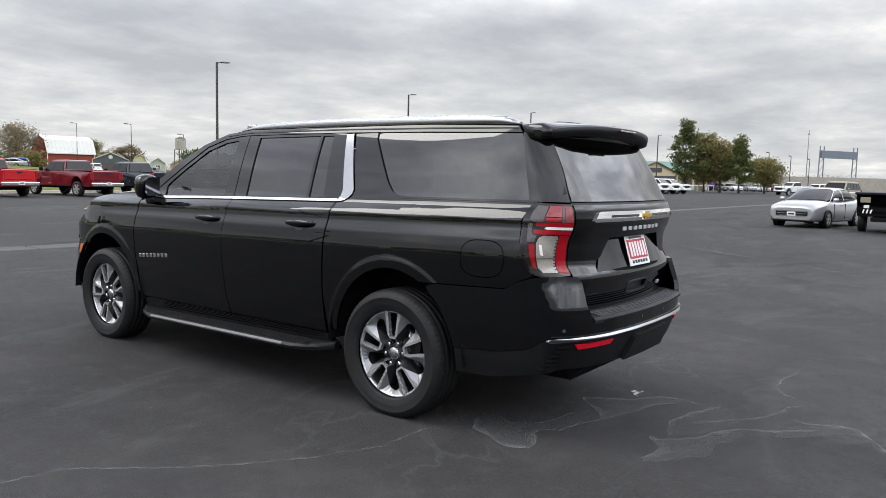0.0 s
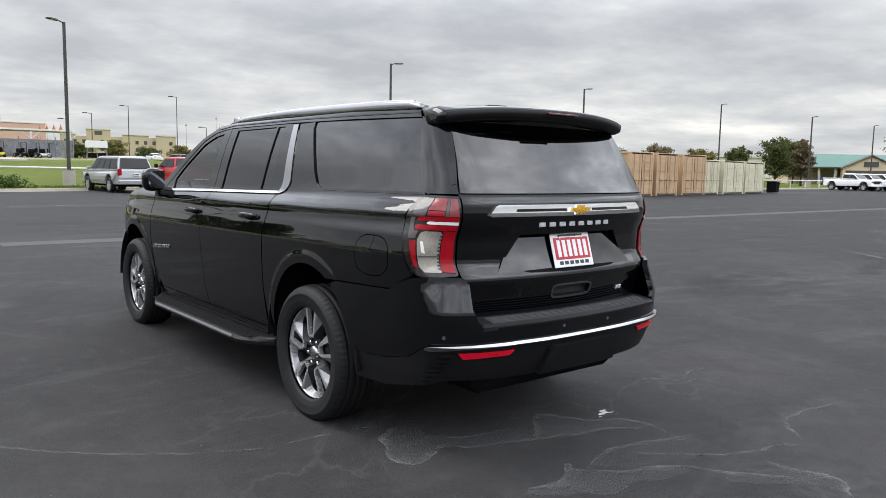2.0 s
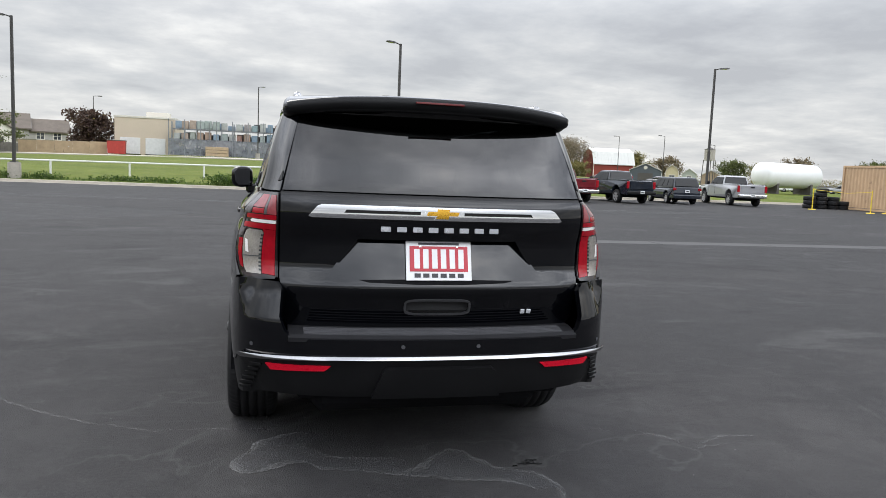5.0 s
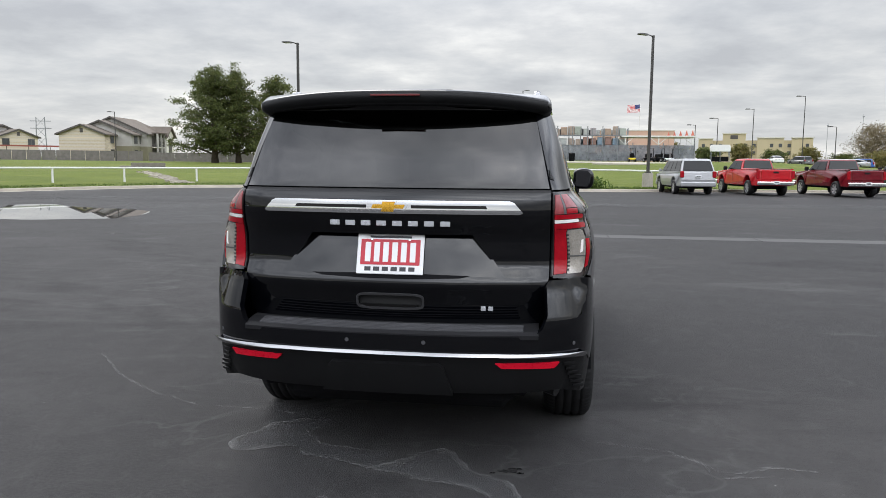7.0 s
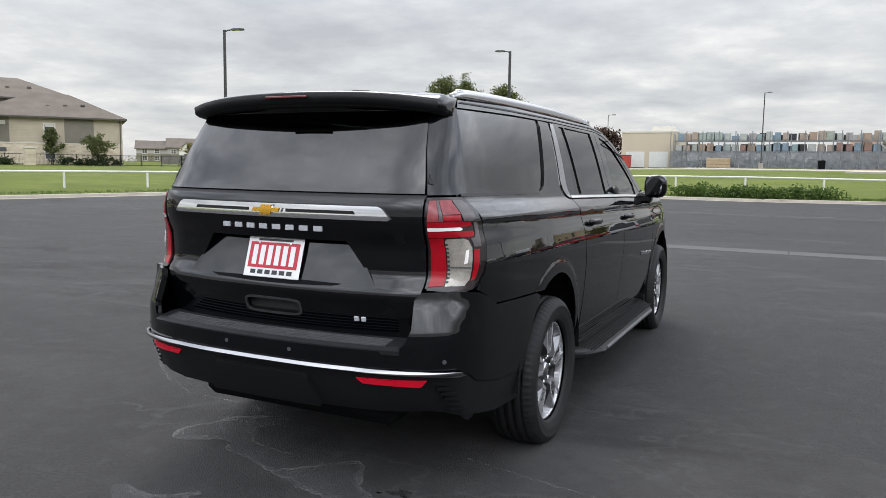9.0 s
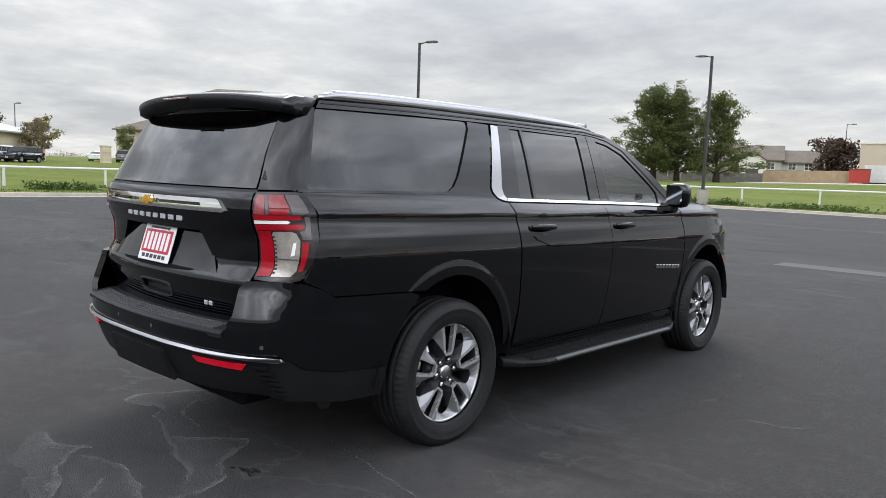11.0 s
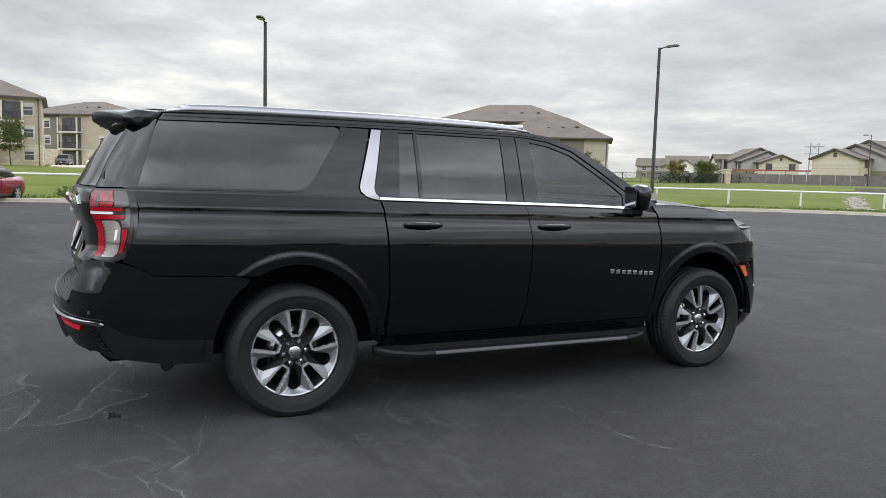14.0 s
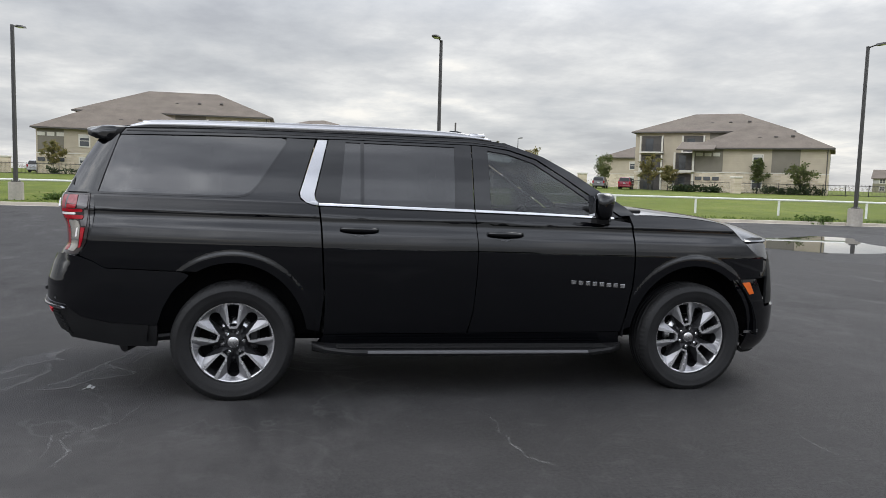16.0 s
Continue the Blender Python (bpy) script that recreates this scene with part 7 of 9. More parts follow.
far_car(-119, 4.0, 262, M_PDRED, "red car on the apartment drive", "suv")
far_car(-90, -20.5, 175, M_PMAROON, "red SUV passing place beside the apartments", "suv")
far_car(115.7, 16.1, 70, M_PWHITE, "white SUV parked beyond the tan people carrier", "suv")
far_car(-30.5, 118, 100, M_PWHITE, "white car by the store", "sedan")
far_car(-106, -38, 90, M_PSILVER, "silver SUV behind the gate pillar", "suv")
for k in range(14):
    far_car(40 + 4.6 * k + (k % 3), 130 + 7 * (k % 2) - 2.2 * k, 20 * (k % 5), (M_PWHITE, M_PGREY, M_PSILVER, M_PBLUE, M_PDRED)[k % 5], "car in the store's distant car park", ("sedan", "suv")[k % 2])

# black utility trailer beside the saloon
M_TRIMD2 = simple("dull_brass_panel", (0.24, 0.21, 0.14), 0.5)
tr = empty("utility_trailer", pose(25.1, -2.05, 0, 0, 0, 92), "black steel utility trailer with lamps and stickers", "trailer")
part("tub", soften(prism([(-1.0, -1.5, 0.55), (1.0, -1.5, 0.55), (1.05, -1.5, 1.28), (-1.05, -1.5, 1.28)], (0, 3.0, 0)), 0.02), M_GLOSSBLK, tr)
part("top_rail", box((0, 0, 1.31), (2.2, 3.1, 0.08), 0.02), M_PLAST, tr)
part("chassis", box((0, 0, 0.46), (1.2, 3.2, 0.14), 0.02), M_VOID, tr)
part("drawbar", box((0, -2.2, 0.46), (0.12, 1.6, 0.12), 0.02), M_PLAST, tr)
for sx in (-1, 1):
    car_wheel(tr, sx * 0.92, 0.4, 0.36, sx)
    part("mudguard", box((sx * 0.98, 0.4, 0.80), (0.26, 0.95, 0.05), 0.02), M_PLAST, tr)
    part("lamp_panel", box((sx * 0.78, 1.52, 1.10), (0.30, 0.03, 0.18), 0.01), M_TRIMD2 if sx > 0 else M_REDLENS, tr)
    part("sticker", box((sx * 0.74, 1.515, 0.88), (0.16, 0.02, 0.10), 0.005), M_PLATEW, tr)
    for k in range(3):
        part("marker_bar", box((sx * 0.60 + 0.11 * k, 1.515, 0.72), (0.045, 0.02, 0.13), 0.005, pose(0, 0, 0, 0, -15)), M_PLATEW, tr)

# ---- buildings and yards beyond the fence ----
def siding(name, col, pitch=0.16, vertical=False, var=0.08):
    m = Mat(name)
    w = m.node("ShaderNodeTexWave")
    w.wave_type, w.bands_direction, w.wave_profile = "BANDS", ("X" if vertical else "Z"), "SAW"
    w.inputs["Scale"].default_value = 0.314 / pitch * 0.5
    m.t.links.new(m.coord(), w.inputs["Vector"])
    f = m.noise(0.7, 5)
    m.set(color=m.ramp(f, ((0.3, tuple(c * (1 - var) for c in col)), (0.7, tuple(c * (1 + var) for c in col)))), rough=0.75)
    m.bump(w.outputs[1], 0.5, 0.02)
    return m.m


def stone_mat():
    m = Mat("cream_limestone")
    b = m.node("ShaderNodeTexBrick")
    mp = m.node("ShaderNodeMapping")
    mp.inputs["Rotation"].default_value = (radians(90), 0, 0)
    c = m.node("ShaderNodeTexCoord")
    m.t.links.new(c.outputs["Object"], mp.inputs[0])
    m.t.links.new(mp.outputs[0], b.inputs["Vector"])
    b.inputs["Color1"].default_value, b.inputs["Color2"].default_value, b.inputs["Mortar"].default_value = (0.62, 0.53, 0.39, 1), (0.41, 0.34, 0.24, 1), (0.50, 0.45, 0.37, 1)
    b.inputs["Scale"].default_value = 1.0
    b.inputs["Mortar Size"].default_value = 0.015
    b.inputs["Brick Width"].default_value, b.inputs["Row Height"].default_value = 0.75, 0.28
    col = m.mix(m.rng(m.noise(3.0, 5), 0.35, 0.7, 0.0, 0.45), b.outputs[0], (0.62, 0.55, 0.43))
    m.set(color=col, rough=0.9)
    m.bump(b.outputs[1], -0.4, 0.02)
    return m.m


def shingle_mat(name, col):
    m = Mat(name)
    f = m.math("ADD", m.math("MULTIPLY", m.noise(0.5, 5), 0.4), m.math("MULTIPLY", m.noise(9.0, 4, 0.7), 0.6))
    m.set(color=m.ramp(f, ((0.3, tuple(c * 0.62 for c in col)), (0.7, tuple(c * 1.38 for c in col)))), rough=0.9, spec=0.2)
    m.bump(m.noise(14, 4), 0.5, 0.02)
    return m.m


M_STONE = stone_mat()
M_SIDE = siding("tan_lap_siding", (0.40, 0.345, 0.26))
M_SIDED = siding("grey_brown_panel", (0.17, 0.152, 0.12), 0.4, True)
M_SIDEG = siding("grey_lap_siding", (0.36, 0.345, 0.315))
M_OLIVE = siding("olive_lap_siding", (0.20, 0.185, 0.12))
M_STUCCO = simple("white_stucco", (0.66, 0.63, 0.56), 0.9, var=0.06, scale=0.6, bump=0.2)
M_TRIMW = simple("off_white_trim", (0.58, 0.55, 0.48), 0.6, var=0.06)
# Dark trim, and flat panels that paint the shade of recesses.
M_TRIMSHADE = simple("dark_trim_and_shade", (0.07, 0.062, 0.055), 0.6, var=0.15)
M_ROOF = shingle_mat("brown_grey_shingles", (0.130, 0.110, 0.092))
M_ROOFM = simple("pale_metal_roof", (0.50, 0.52, 0.54), 0.4, 0.2, var=0.06, scale=0.8)
M_WINGL = simple("house_window_glass", (0.05, 0.055, 0.06), 0.06, var=0.3, scale=0.8, spec=0.9)
M_BLIND = simple("window_blind", (0.50, 0.48, 0.44), 0.8, var=0.05)
M_IRON = simple("black_iron", (0.012, 0.012, 0.012), 0.5, var=0.2)


def facade_pose(a, b):
    """From the left to the right end of a front, as one faces it; x runs along it, y into the house."""
    z = (land(*a) + land(*b)) / 2
    return pose(a[0], a[1], z - 0.3, 0, 0, math.degrees(math.atan2(b[1] - a[1], b[0] - a[0]))), math.dist(a, b)


def hip_roof(e, x0, x1, y0, y1, z, h, over=0.6, mat=None, ridge=None, name="roof"):
    x0, x1, y0, y1 = x0 - over, x1 + over, y0 - over, y1 + over
    d = min(x1 - x0, y1 - y0) / 2 * (0.98 if ridge is None else ridge)
    bm = bmesh.new()
    r0 = [(x0, y0, z), (x1, y0, z), (x1, y1, z), (x0, y1, z)]
    r1 = [(x0, y0, z + 0.18), (x1, y0, z + 0.18), (x1, y1, z + 0.18), (x0, y1, z + 0.18)]
    ym = (y0 + y1) / 2
    xm = (x0 + x1) / 2
    if x1 - x0 >= y1 - y0:
        r2 = [(x0 + d, ym, z + h), (x1 - d, ym, z + h), (x1 - d, ym, z + h), (x0 + d, ym, z + h)]
    else:
        r2 = [(xm, y0 + d, z + h), (xm, y0 + d, z + h), (xm, y1 - d, z + h), (xm, y1 - d, z + h)]
    ploft(bm, [r0, r1, r2])
    bmesh.ops.remove_doubles(bm, verts=bm.verts[:], dist=1e-4)
    bmesh.ops.recalc_face_normals(bm, faces=bm.faces[:])
    r = part(name, bm, mat or M_ROOF, e, "shingled hip roof")
    part("fascia", box((xm, y0 - 0.02, z + 0.06), (x1 - x0, 0.05, 0.2), 0.0), M_TRIMSHADE, r)
    return r


def window(e, x, z, w=1.3, h=1.5, y=0.0, double=False, face="front", blind=True):
    """A sash window on the front wall (or on the left or right side wall at that x)."""
    rot = pose(0, 0, 0) if face == "front" else pose(0, 0, 0, 0, 0, -90 if face == "left" else 90)
    o = Matrix.Translation((x, y, z)) @ rot

    def bit(name, c, s, mat, par, lab=""):
        bm = box(c, s, 0.01)
        bmesh.ops.transform(bm, matrix=o, verts=bm.verts[:])
        return part(name, bm, mat, par, lab)

    wn = bit("window", (0, -0.03, 0), (w + 0.24, 0.06, h + 0.24), M_TRIMW, e, "framed sash window")
    n = 2 if double else 1
    for k in range(n):
        cx = (k - (n - 1) / 2) * w / n
        for zz in (-0.25, 0.25):
            bit("pane", (cx, -0.065, zz * h), (w / n - 0.10, 0.02, h / 2 - 0.08), M_WINGL, wn)
    if blind:
        bit("blind", (0, -0.082, h * 0.36), (w - 0.16, 0.01, h * 0.22), M_BLIND, wn)
    return wn


def wall_box(e, name, x0, x1, y0, y1, z0, z1, mat, label=""):
    return part(name, box(((x0 + x1) / 2, (y0 + y1) / 2, (z0 + z1) / 2), (x1 - x0, y1 - y0, z1 - z0)), mat, e, label)


def balcony(e, x, w, z, h=2.5, y=0.0):
    """A balcony: flat dark panel painting the recess's shade, rail with bars, posts."""
    b = part("balcony", box((x, y - 0.02, z + h / 2), (w, 0.05, h), 0.0), M_TRIMSHADE, e, "balcony with dark railing, its recess a dark shade panel")
    part("slab", box((x, y - 0.55, z - 0.12), (w + 0.3, 1.2, 0.24), 0.0), M_TRIMW, b)
    part("door", box((x - w * 0.15, y - 0.06, z + 1.05), (w * 0.36, 0.05, 2.1), 0.0), M_WINGL, b)
    part("top_rail", box((x, y - 1.1, z + 1.05), (w, 0.06, 0.06), 0.0), M_IRON, b)
    n = int(w / 0.16)
    bars = bmesh.new()
    for k in range(n + 1):
        pbox(bars, (x - w / 2 + w * k / n, y - 1.1, z + 0.52), (0.025, 0.025, 1.05))
    part("baluster_row", bars, M_IRON, b)
    for sx in (-1, 1):
        part("post", box((x + sx * w / 2, y - 1.05, z + h / 2), (0.22, 0.22, h), 0.0), M_TRIMW, b)


def apartment(a, b, deep, storeys, label, stone=True, wins=(), balcs=(), panels=(), small=(), roof_h=3.4, wall=None, name="apartment_building"):
    m, L = facade_pose(a, b)
    e = empty(name, m, label, "building", "houses beyond the fence")
    H = 0.3 + 3.0 * storeys
    if stone:
        wall_box(e, "stone_base", 0, L, 0, deep, 0, 3.0, M_STONE, "cream limestone ground floor")
        part("band", box((L / 2, 0, 3.06), (L + 0.1, 0.12, 0.14), 0.0), M_TRIMW, e)
        wall_box(e, "wall", 0.01, L - 0.01, 0.02, deep - 0.02, 3.0, H, wall or M_SIDE, "tan lap-sided upper wall")
    else:
        wall_box(e, "wall", 0, L, 0, deep, 0, H, wall or M_SIDE)
    for x0, x1, mt in panels:
        part("wall_panel", box(((x0 + x1) / 2 * L, -0.02, (3.15 + H) / 2), ((x1 - x0) * L, 0.06, H - 3.2), 0.0), mt, e)
    for x, s in wins:
        window(e, x * L, 0.3 + 3.0 * s + 1.5, 1.2, 1.5)
    for x, z in small:
        for k in range(3):
            part("window", box((x * L + (k - 1) * 1.15, -0.06, z), (0.9, 0.08, 0.5), 0.01), M_TRIMW if z > 4 else M_WINGL, e)
    for x, w, s in balcs:
        balcony(e, x * L, w, 0.3 + 3.0 * s)
    hip_roof(e, 0, L, 0, deep, H, roof_h)
    part("downpipe", cyl((L * 0.985, -0.08, 0.3), (L * 0.985, -0.08, H), 0.06, n=6), M_TRIMSHADE, e)
    for k in range(5):
        part("roof_vent", box((L * (0.25 + 0.12 * k), deep * 0.22, H + roof_h * (0.42 + 0.03 * k)), (0.5, 0.4, 0.25), 0.05), M_TRIMSHADE, e)
    for sx in (0.5,):
        for s in range(storeys):
            window(e, L + 0.0, 0.3 + 3 * s + 1.5, 1.2, 1.5, deep * sx, face="right")
            window(e, 0.0, 0.3 + 3 * s + 1.5, 1.2, 1.5, deep * sx, face="left")
    return e


AL = "two-storey apartment house of cream limestone and tan siding, brown hip roof"
# the house across the grass, with its taller wing behind
A = apartment((-91.0, 52.2), (-80.3, 65.8), 13, 2, AL, True, ((0.50, 0), (0.50, 1)), (), ((0.01, 0.24, M_SIDED), (0.60, 0.80, M_SIDED)), ((0.125, 5.55), (0.125, 2.2)), 3.6)
apartment((-107.0, 51.0), (-93.0, 69.0), 16, 3, "three-storey apartment wing with balconies and brown hip roof", True, ((0.62, 0), (0.62, 1), (0.62, 2)), ((0.12, 3.4, 0), (0.12, 3.4, 1), (0.12, 3.4, 2), (0.40, 3.2, 0), (0.40, 3.2, 1), (0.40, 3.2, 2)), ((0.5, 0.72, M_SIDED),), (), 3.6)
part("porch_roof", prism([(-1.8, -2.2, 6.0), (3.2, -2.2, 6.0), (3.2, 2.0, 7.2), (-1.8, 2.0, 7.2)], (0, 0, 0.2)), M_ROOF, A)
balcony(A, -1.0, 2.6, 3.3, 2.5, 0.6)
balcony(A, -1.0, 2.6, 0.3, 2.5, 0.6)
apartment((-100.3, -36.5), (-103.5, -16.0), 13, 2, AL, True, ((0.28, 0), (0.28, 1), (0.55, 0), (0.55, 1)), ((0.78, 4.6, 0), (0.78, 4.6, 1)), ((0.01, 0.16, M_SIDED), (0.60, 0.68, M_SIDED)), ((0.085, 5.55), (0.085, 2.2)), 3.6)
apartment((-109.5, -34.0), (-110.0, -7.0), 17, 3, "three-storey apartment wing with balconies and brown hip roof", True, ((0.42, 2), (0.60, 1), (0.60, 2), (0.94, 0), (0.94, 1), (0.94, 2)), ((0.74, 3.6, 0), (0.74, 3.6, 1), (0.74, 3.6, 2), (0.87, 2.4, 1), (0.87, 2.4, 2)), ((0.5, 0.66, M_SIDED),), (), 4.2)
apartment((-153.5, -13.5), (-139.5, 3.0), 18, 3, "three-storey apartment house with balconies behind the drive", True, ((0.08, 1), (0.08, 2), (0.36, 1), (0.36, 2), (0.90, 1), (0.90, 2)), ((0.60, 4.0, 0), (0.60, 4.0, 1), (0.60, 4.0, 2)), ((0.25, 0.48, M_SIDED),), (), 3.2)
apartment((-142, 60), (-128, 76), 16, 2, "distant apartment house with a brown hip roof", True, ((0.3, 0), (0.3, 1), (0.7, 0), (0.7, 1)), (), (), (), 3.8)


def gable(e, x0, x1, y, z, h, mat, name="gable", deep=0.3):
    p = part(name, prism([(x0, y, 0.0), (x1, y, 0.0), (x1, y, z), ((x0 + x1) / 2, y, z + h), (x0, y, z)], (0, deep, 0)), mat, e)
    for s in (0, 1):
        xa, xb = (x0 - 0.35, (x0 + x1) / 2) if s == 0 else ((x0 + x1) / 2, x1 + 0.35)
        za, zb = (z - 0.25, z + h + 0.08) if s == 0 else (z + h + 0.08, z - 0.25)
        part("verge", prism([(xa, y - 0.45, za), (xb, y - 0.45, zb), (xb, y - 0.45, zb + 0.2), (xa, y - 0.45, za + 0.2)], (0, deep + 0.6, 0)), M_ROOF, p)
    return p


def mass(e, x0, x1, y0, y1, z, zr, wall, low=None, name="wing_wall", over=0.5):
    """A gabled wing with its ridge along x; low: cladding of the ground floor."""
    ym = (y0 + y1) / 2
    bm = prism([(x0, y0, 0.0), (x0, y1, 0.0), (x0, y1, z), (x0, ym, zr), (x0, y0, z)], (x1 - x0, 0, 0))
    bmesh.ops.recalc_face_normals(bm, faces=bm.faces[:])
    w = part(name, bm, wall, e)
    if low:
        part("lower_wall", box(((x0 + x1) / 2, ym, 1.5), (x1 - x0 + 0.08, abs(y1 - y0) + 0.08, 3.0), 0.0), low, w)
    sl = (zr - z) / abs(ym - y0)
    for ye in (y0, y1):
        d = over if ye > ym else -over
        a, b = (x0 - over, ye + d, z - sl * over), (x0 - over, ym, zr)
        rb_ = prism([a, b, (b[0], b[1], b[2] + 0.26), (a[0], a[1], a[2] + 0.26)], (x1 - x0 + 2 * over, 0, 0))
        bmesh.ops.recalc_face_normals(rb_, faces=rb_.faces[:])
        part("roof_slope", rb_, M_ROOF, w, "brown shingled roof slope")
        for xe in (x0 - over, x1 + over):
            vb = prism([(xe - 0.03, a[1], a[2] - 0.05), (xe - 0.03, b[1], b[2] - 0.05), (xe - 0.03, b[1], b[2] + 0.27), (xe - 0.03, a[1], a[2] + 0.27)], (0.06, 0, 0))
            bmesh.ops.recalc_face_normals(vb, faces=vb.faces[:])
            part("verge", vb, M_TRIMSHADE, w)
    return w


def row_house(x, y, az, label, flip=False):
    """Two-storey row house: a cream stone wing with its gable to the lot, taller grey wings behind it, balconies and a white entry."""
    e = empty("row_house", pose(x, y, land(x, y) - 0.2, 0, 0, az), label, "building", "houses beyond the fence")
    f = -1 if flip else 1

    def Y(a, b):
        return (a, b) if f > 0 else (-b, -a)

    g = mass(e, 0, 6.0, *Y(0, 8.4), 5.0, 6.6, M_STONE)
    mass(e, 4.5, 10.5, *Y(-3.0, 8.6), 5.2, 7.6, M_SIDEG, M_OLIVE)
    mass(e, 8.5, 19.5, *Y(-4.4, 9.4), 5.4, 8.5, M_SIDEG, M_OLIVE)

    def sash(fx, fy, z, face, par):
        """A dark sash window with two panes on the flank or on the gable."""
        flank = face == "flank"
        wn = part("window", box((fx, fy, z), (1.5, 0.10, 1.55) if flank else (0.10, 1.5, 1.55), 0.0), M_TRIMSHADE, par, "dark sash window")
        for k in (-1, 1):
            c = (fx + 0.36 * k, fy - f * 0.06, z) if flank else (fx - 0.06, fy + 0.36 * k, z)
            part("pane", box(c, (0.62, 0.03, 1.35) if flank else (0.03, 0.62, 1.35), 0.0), M_WINGL, wn)

    for z in (1.55, 4.2):
        sash(3.0, f * -0.03, z, "flank", e)
        sash(6.4, f * -3.03, z, "flank", e)
        sash(9.0, f * -3.03, z, "flank", e)
    part("attic_vent", box((-0.04, f * 4.2, 5.7), (0.08, 0.6, 0.8), 0.0), M_TRIMSHADE, g)
    if flip:
        for fy in (1.5, 6.9):
            sash(-0.03, f * fy, 3.9, "gable", g)
    # balconies between posts, their shade painted as dark panels, then the white entry gable
    for z in (0.3, 3.0):
        b = part("balcony", box((12.6, f * -4.45, z + 1.25), (3.6, 0.10, 2.4), 0.0), M_TRIMSHADE, e, "shaded balcony with dark railing")
        part("balcony_slab", box((12.6, f * -5.0, z - 0.12), (3.8, 1.2, 0.24), 0.0), M_TRIMW, b)
        part("top_rail", box((12.6, f * -5.55, z + 1.05), (3.6, 0.06, 0.06), 0.0), M_IRON, b)
        bars_ = bmesh.new()
        for k in range(19):
            pbox(bars_, (10.9 + 0.19 * k, f * -5.55, z + 0.52), (0.03, 0.03, 1.05))
        part("baluster_row", bars_, M_IRON, b)
    for fx in (10.8, 12.6, 14.4):
        part("balcony_post", box((fx, f * -5.55, 2.8), (0.34, 0.34, 5.6), 0.0), M_SIDEG, e)
    part("balcony_roof", box((12.6, f * -5.2, 5.7), (4.2, 1.7, 0.2), 0.0), M_ROOF, e)
    n = part("entry_gable", prism([(14.8, f * -5.8, 0.0), (18.8, f * -5.8, 0.0), (18.8, f * -5.8, 5.3), (16.8, f * -5.8, 7.0), (14.8, f * -5.8, 5.3)], (0, f * 4.0, 0)), M_STUCCO, e, "white rendered entry gable")
    # Dark panel paints the shade of the tall entry.
    part("entry_opening", box((16.8, f * -5.82, 2.5), (1.7, 0.08, 4.6), 0.0), M_TRIMSHADE, n, "tall shaded entry")
    for s_ in (-1, 1):
        rb_ = prism([(16.8 + s_ * 2.5, f * -6.3, 4.9), (16.8, f * -6.3, 7.0), (16.8, f * -6.3, 7.25), (16.8 + s_ * 2.5, f * -6.3, 5.15)], (0, f * 5.5, 0))
        bmesh.ops.recalc_face_normals(rb_, faces=rb_.faces[:])
        part("roof_slope", rb_, M_ROOF, n)
    return e


def long_house(a, b, label):
    """A long low house, eaves to the lot, with a white entry gable in its middle."""
    m, L = facade_pose(a, b)
    e = empty("row_house", m, label, "building", "houses beyond the fence")
    mass(e, 0, L * 0.36, 0, 10, 4.6, 7.0, M_SIDEG, M_OLIVE)
    mass(e, L * 0.30, L * 0.72, -0.8, 12, 5.0, 8.0, M_SIDEG, M_OLIVE)
    mass(e, L * 0.66, L, 0, 10, 4.6, 7.0, M_SIDEG, M_OLIVE)
    n = part("entry_gable", prism([(L / 2 - 2.6, -2.0, 0.0), (L / 2 + 2.6, -2.0, 0.0), (L / 2 + 2.6, -2.0, 4.8), (L / 2, -2.0, 6.6), (L / 2 - 2.6, -2.0, 4.8)], (0, 4.0, 0)), M_STUCCO, e, "white rendered entry gable")
    # The entry's shade, painted as a flat dark panel.
    part("entry_opening", box((L / 2, -2.03, 1.6), (2.4, 0.08, 2.8), 0.0), M_TRIMSHADE, n)
    for s_ in (-1, 1):
        rb_ = prism([(L / 2 + s_ * 3.1, -2.4, 4.45), (L / 2, -2.4, 6.6), (L / 2, -2.4, 6.85), (L / 2 + s_ * 3.1, -2.4, 4.7)], (0, 6.0, 0))
        bmesh.ops.recalc_face_normals(rb_, faces=rb_.faces[:])
        part("roof_slope", rb_, M_ROOF, n)
    for fx in (0.08, 0.20, 0.36, 0.64, 0.80, 0.92):
        for z in (1.5, 3.7):
            window(e, fx * L, z, 1.4, 1.3, -0.84 if 0.3 < fx < 0.7 else -0.04, True, blind=False)
    return e


row_house(-79.6, 120.4, 98, "two-storey row house with cream stone gable and grey wings")
row_house(-118.0, 141.5, 152, "grey two-storey row house with a cream stone gable, farther away", True)
long_house((-190.0, 166.0), (-168.0, 188.0), "distant long grey house with a white gabled entry")
long_house((-66.0, 152.0), (-42.0, 160.0), "long grey house seen between the trees")
cp = empty("carport", pose(-116.0, 122.0, land(-116, 122) - 0.1, 0, 0, 38), "long flat carport with a rust-red edge before the row houses", "carport")
part("roof", box((12, 0, 2.75), (24, 5.0, 0.14), 0.0), M_ROOFM, cp)
part("edge", box((12, -2.52, 2.75), (24.1, 0.06, 0.30), 0.0), simple("rust_red_edge", (0.26, 0.07, 0.05), 0.7), cp)
for k in range(7):
    part("post", box((0.5 + 3.83 * k, -1.6, 1.35), (0.14, 0.14, 2.7), 0.0), M_TRIMSHADE, cp)

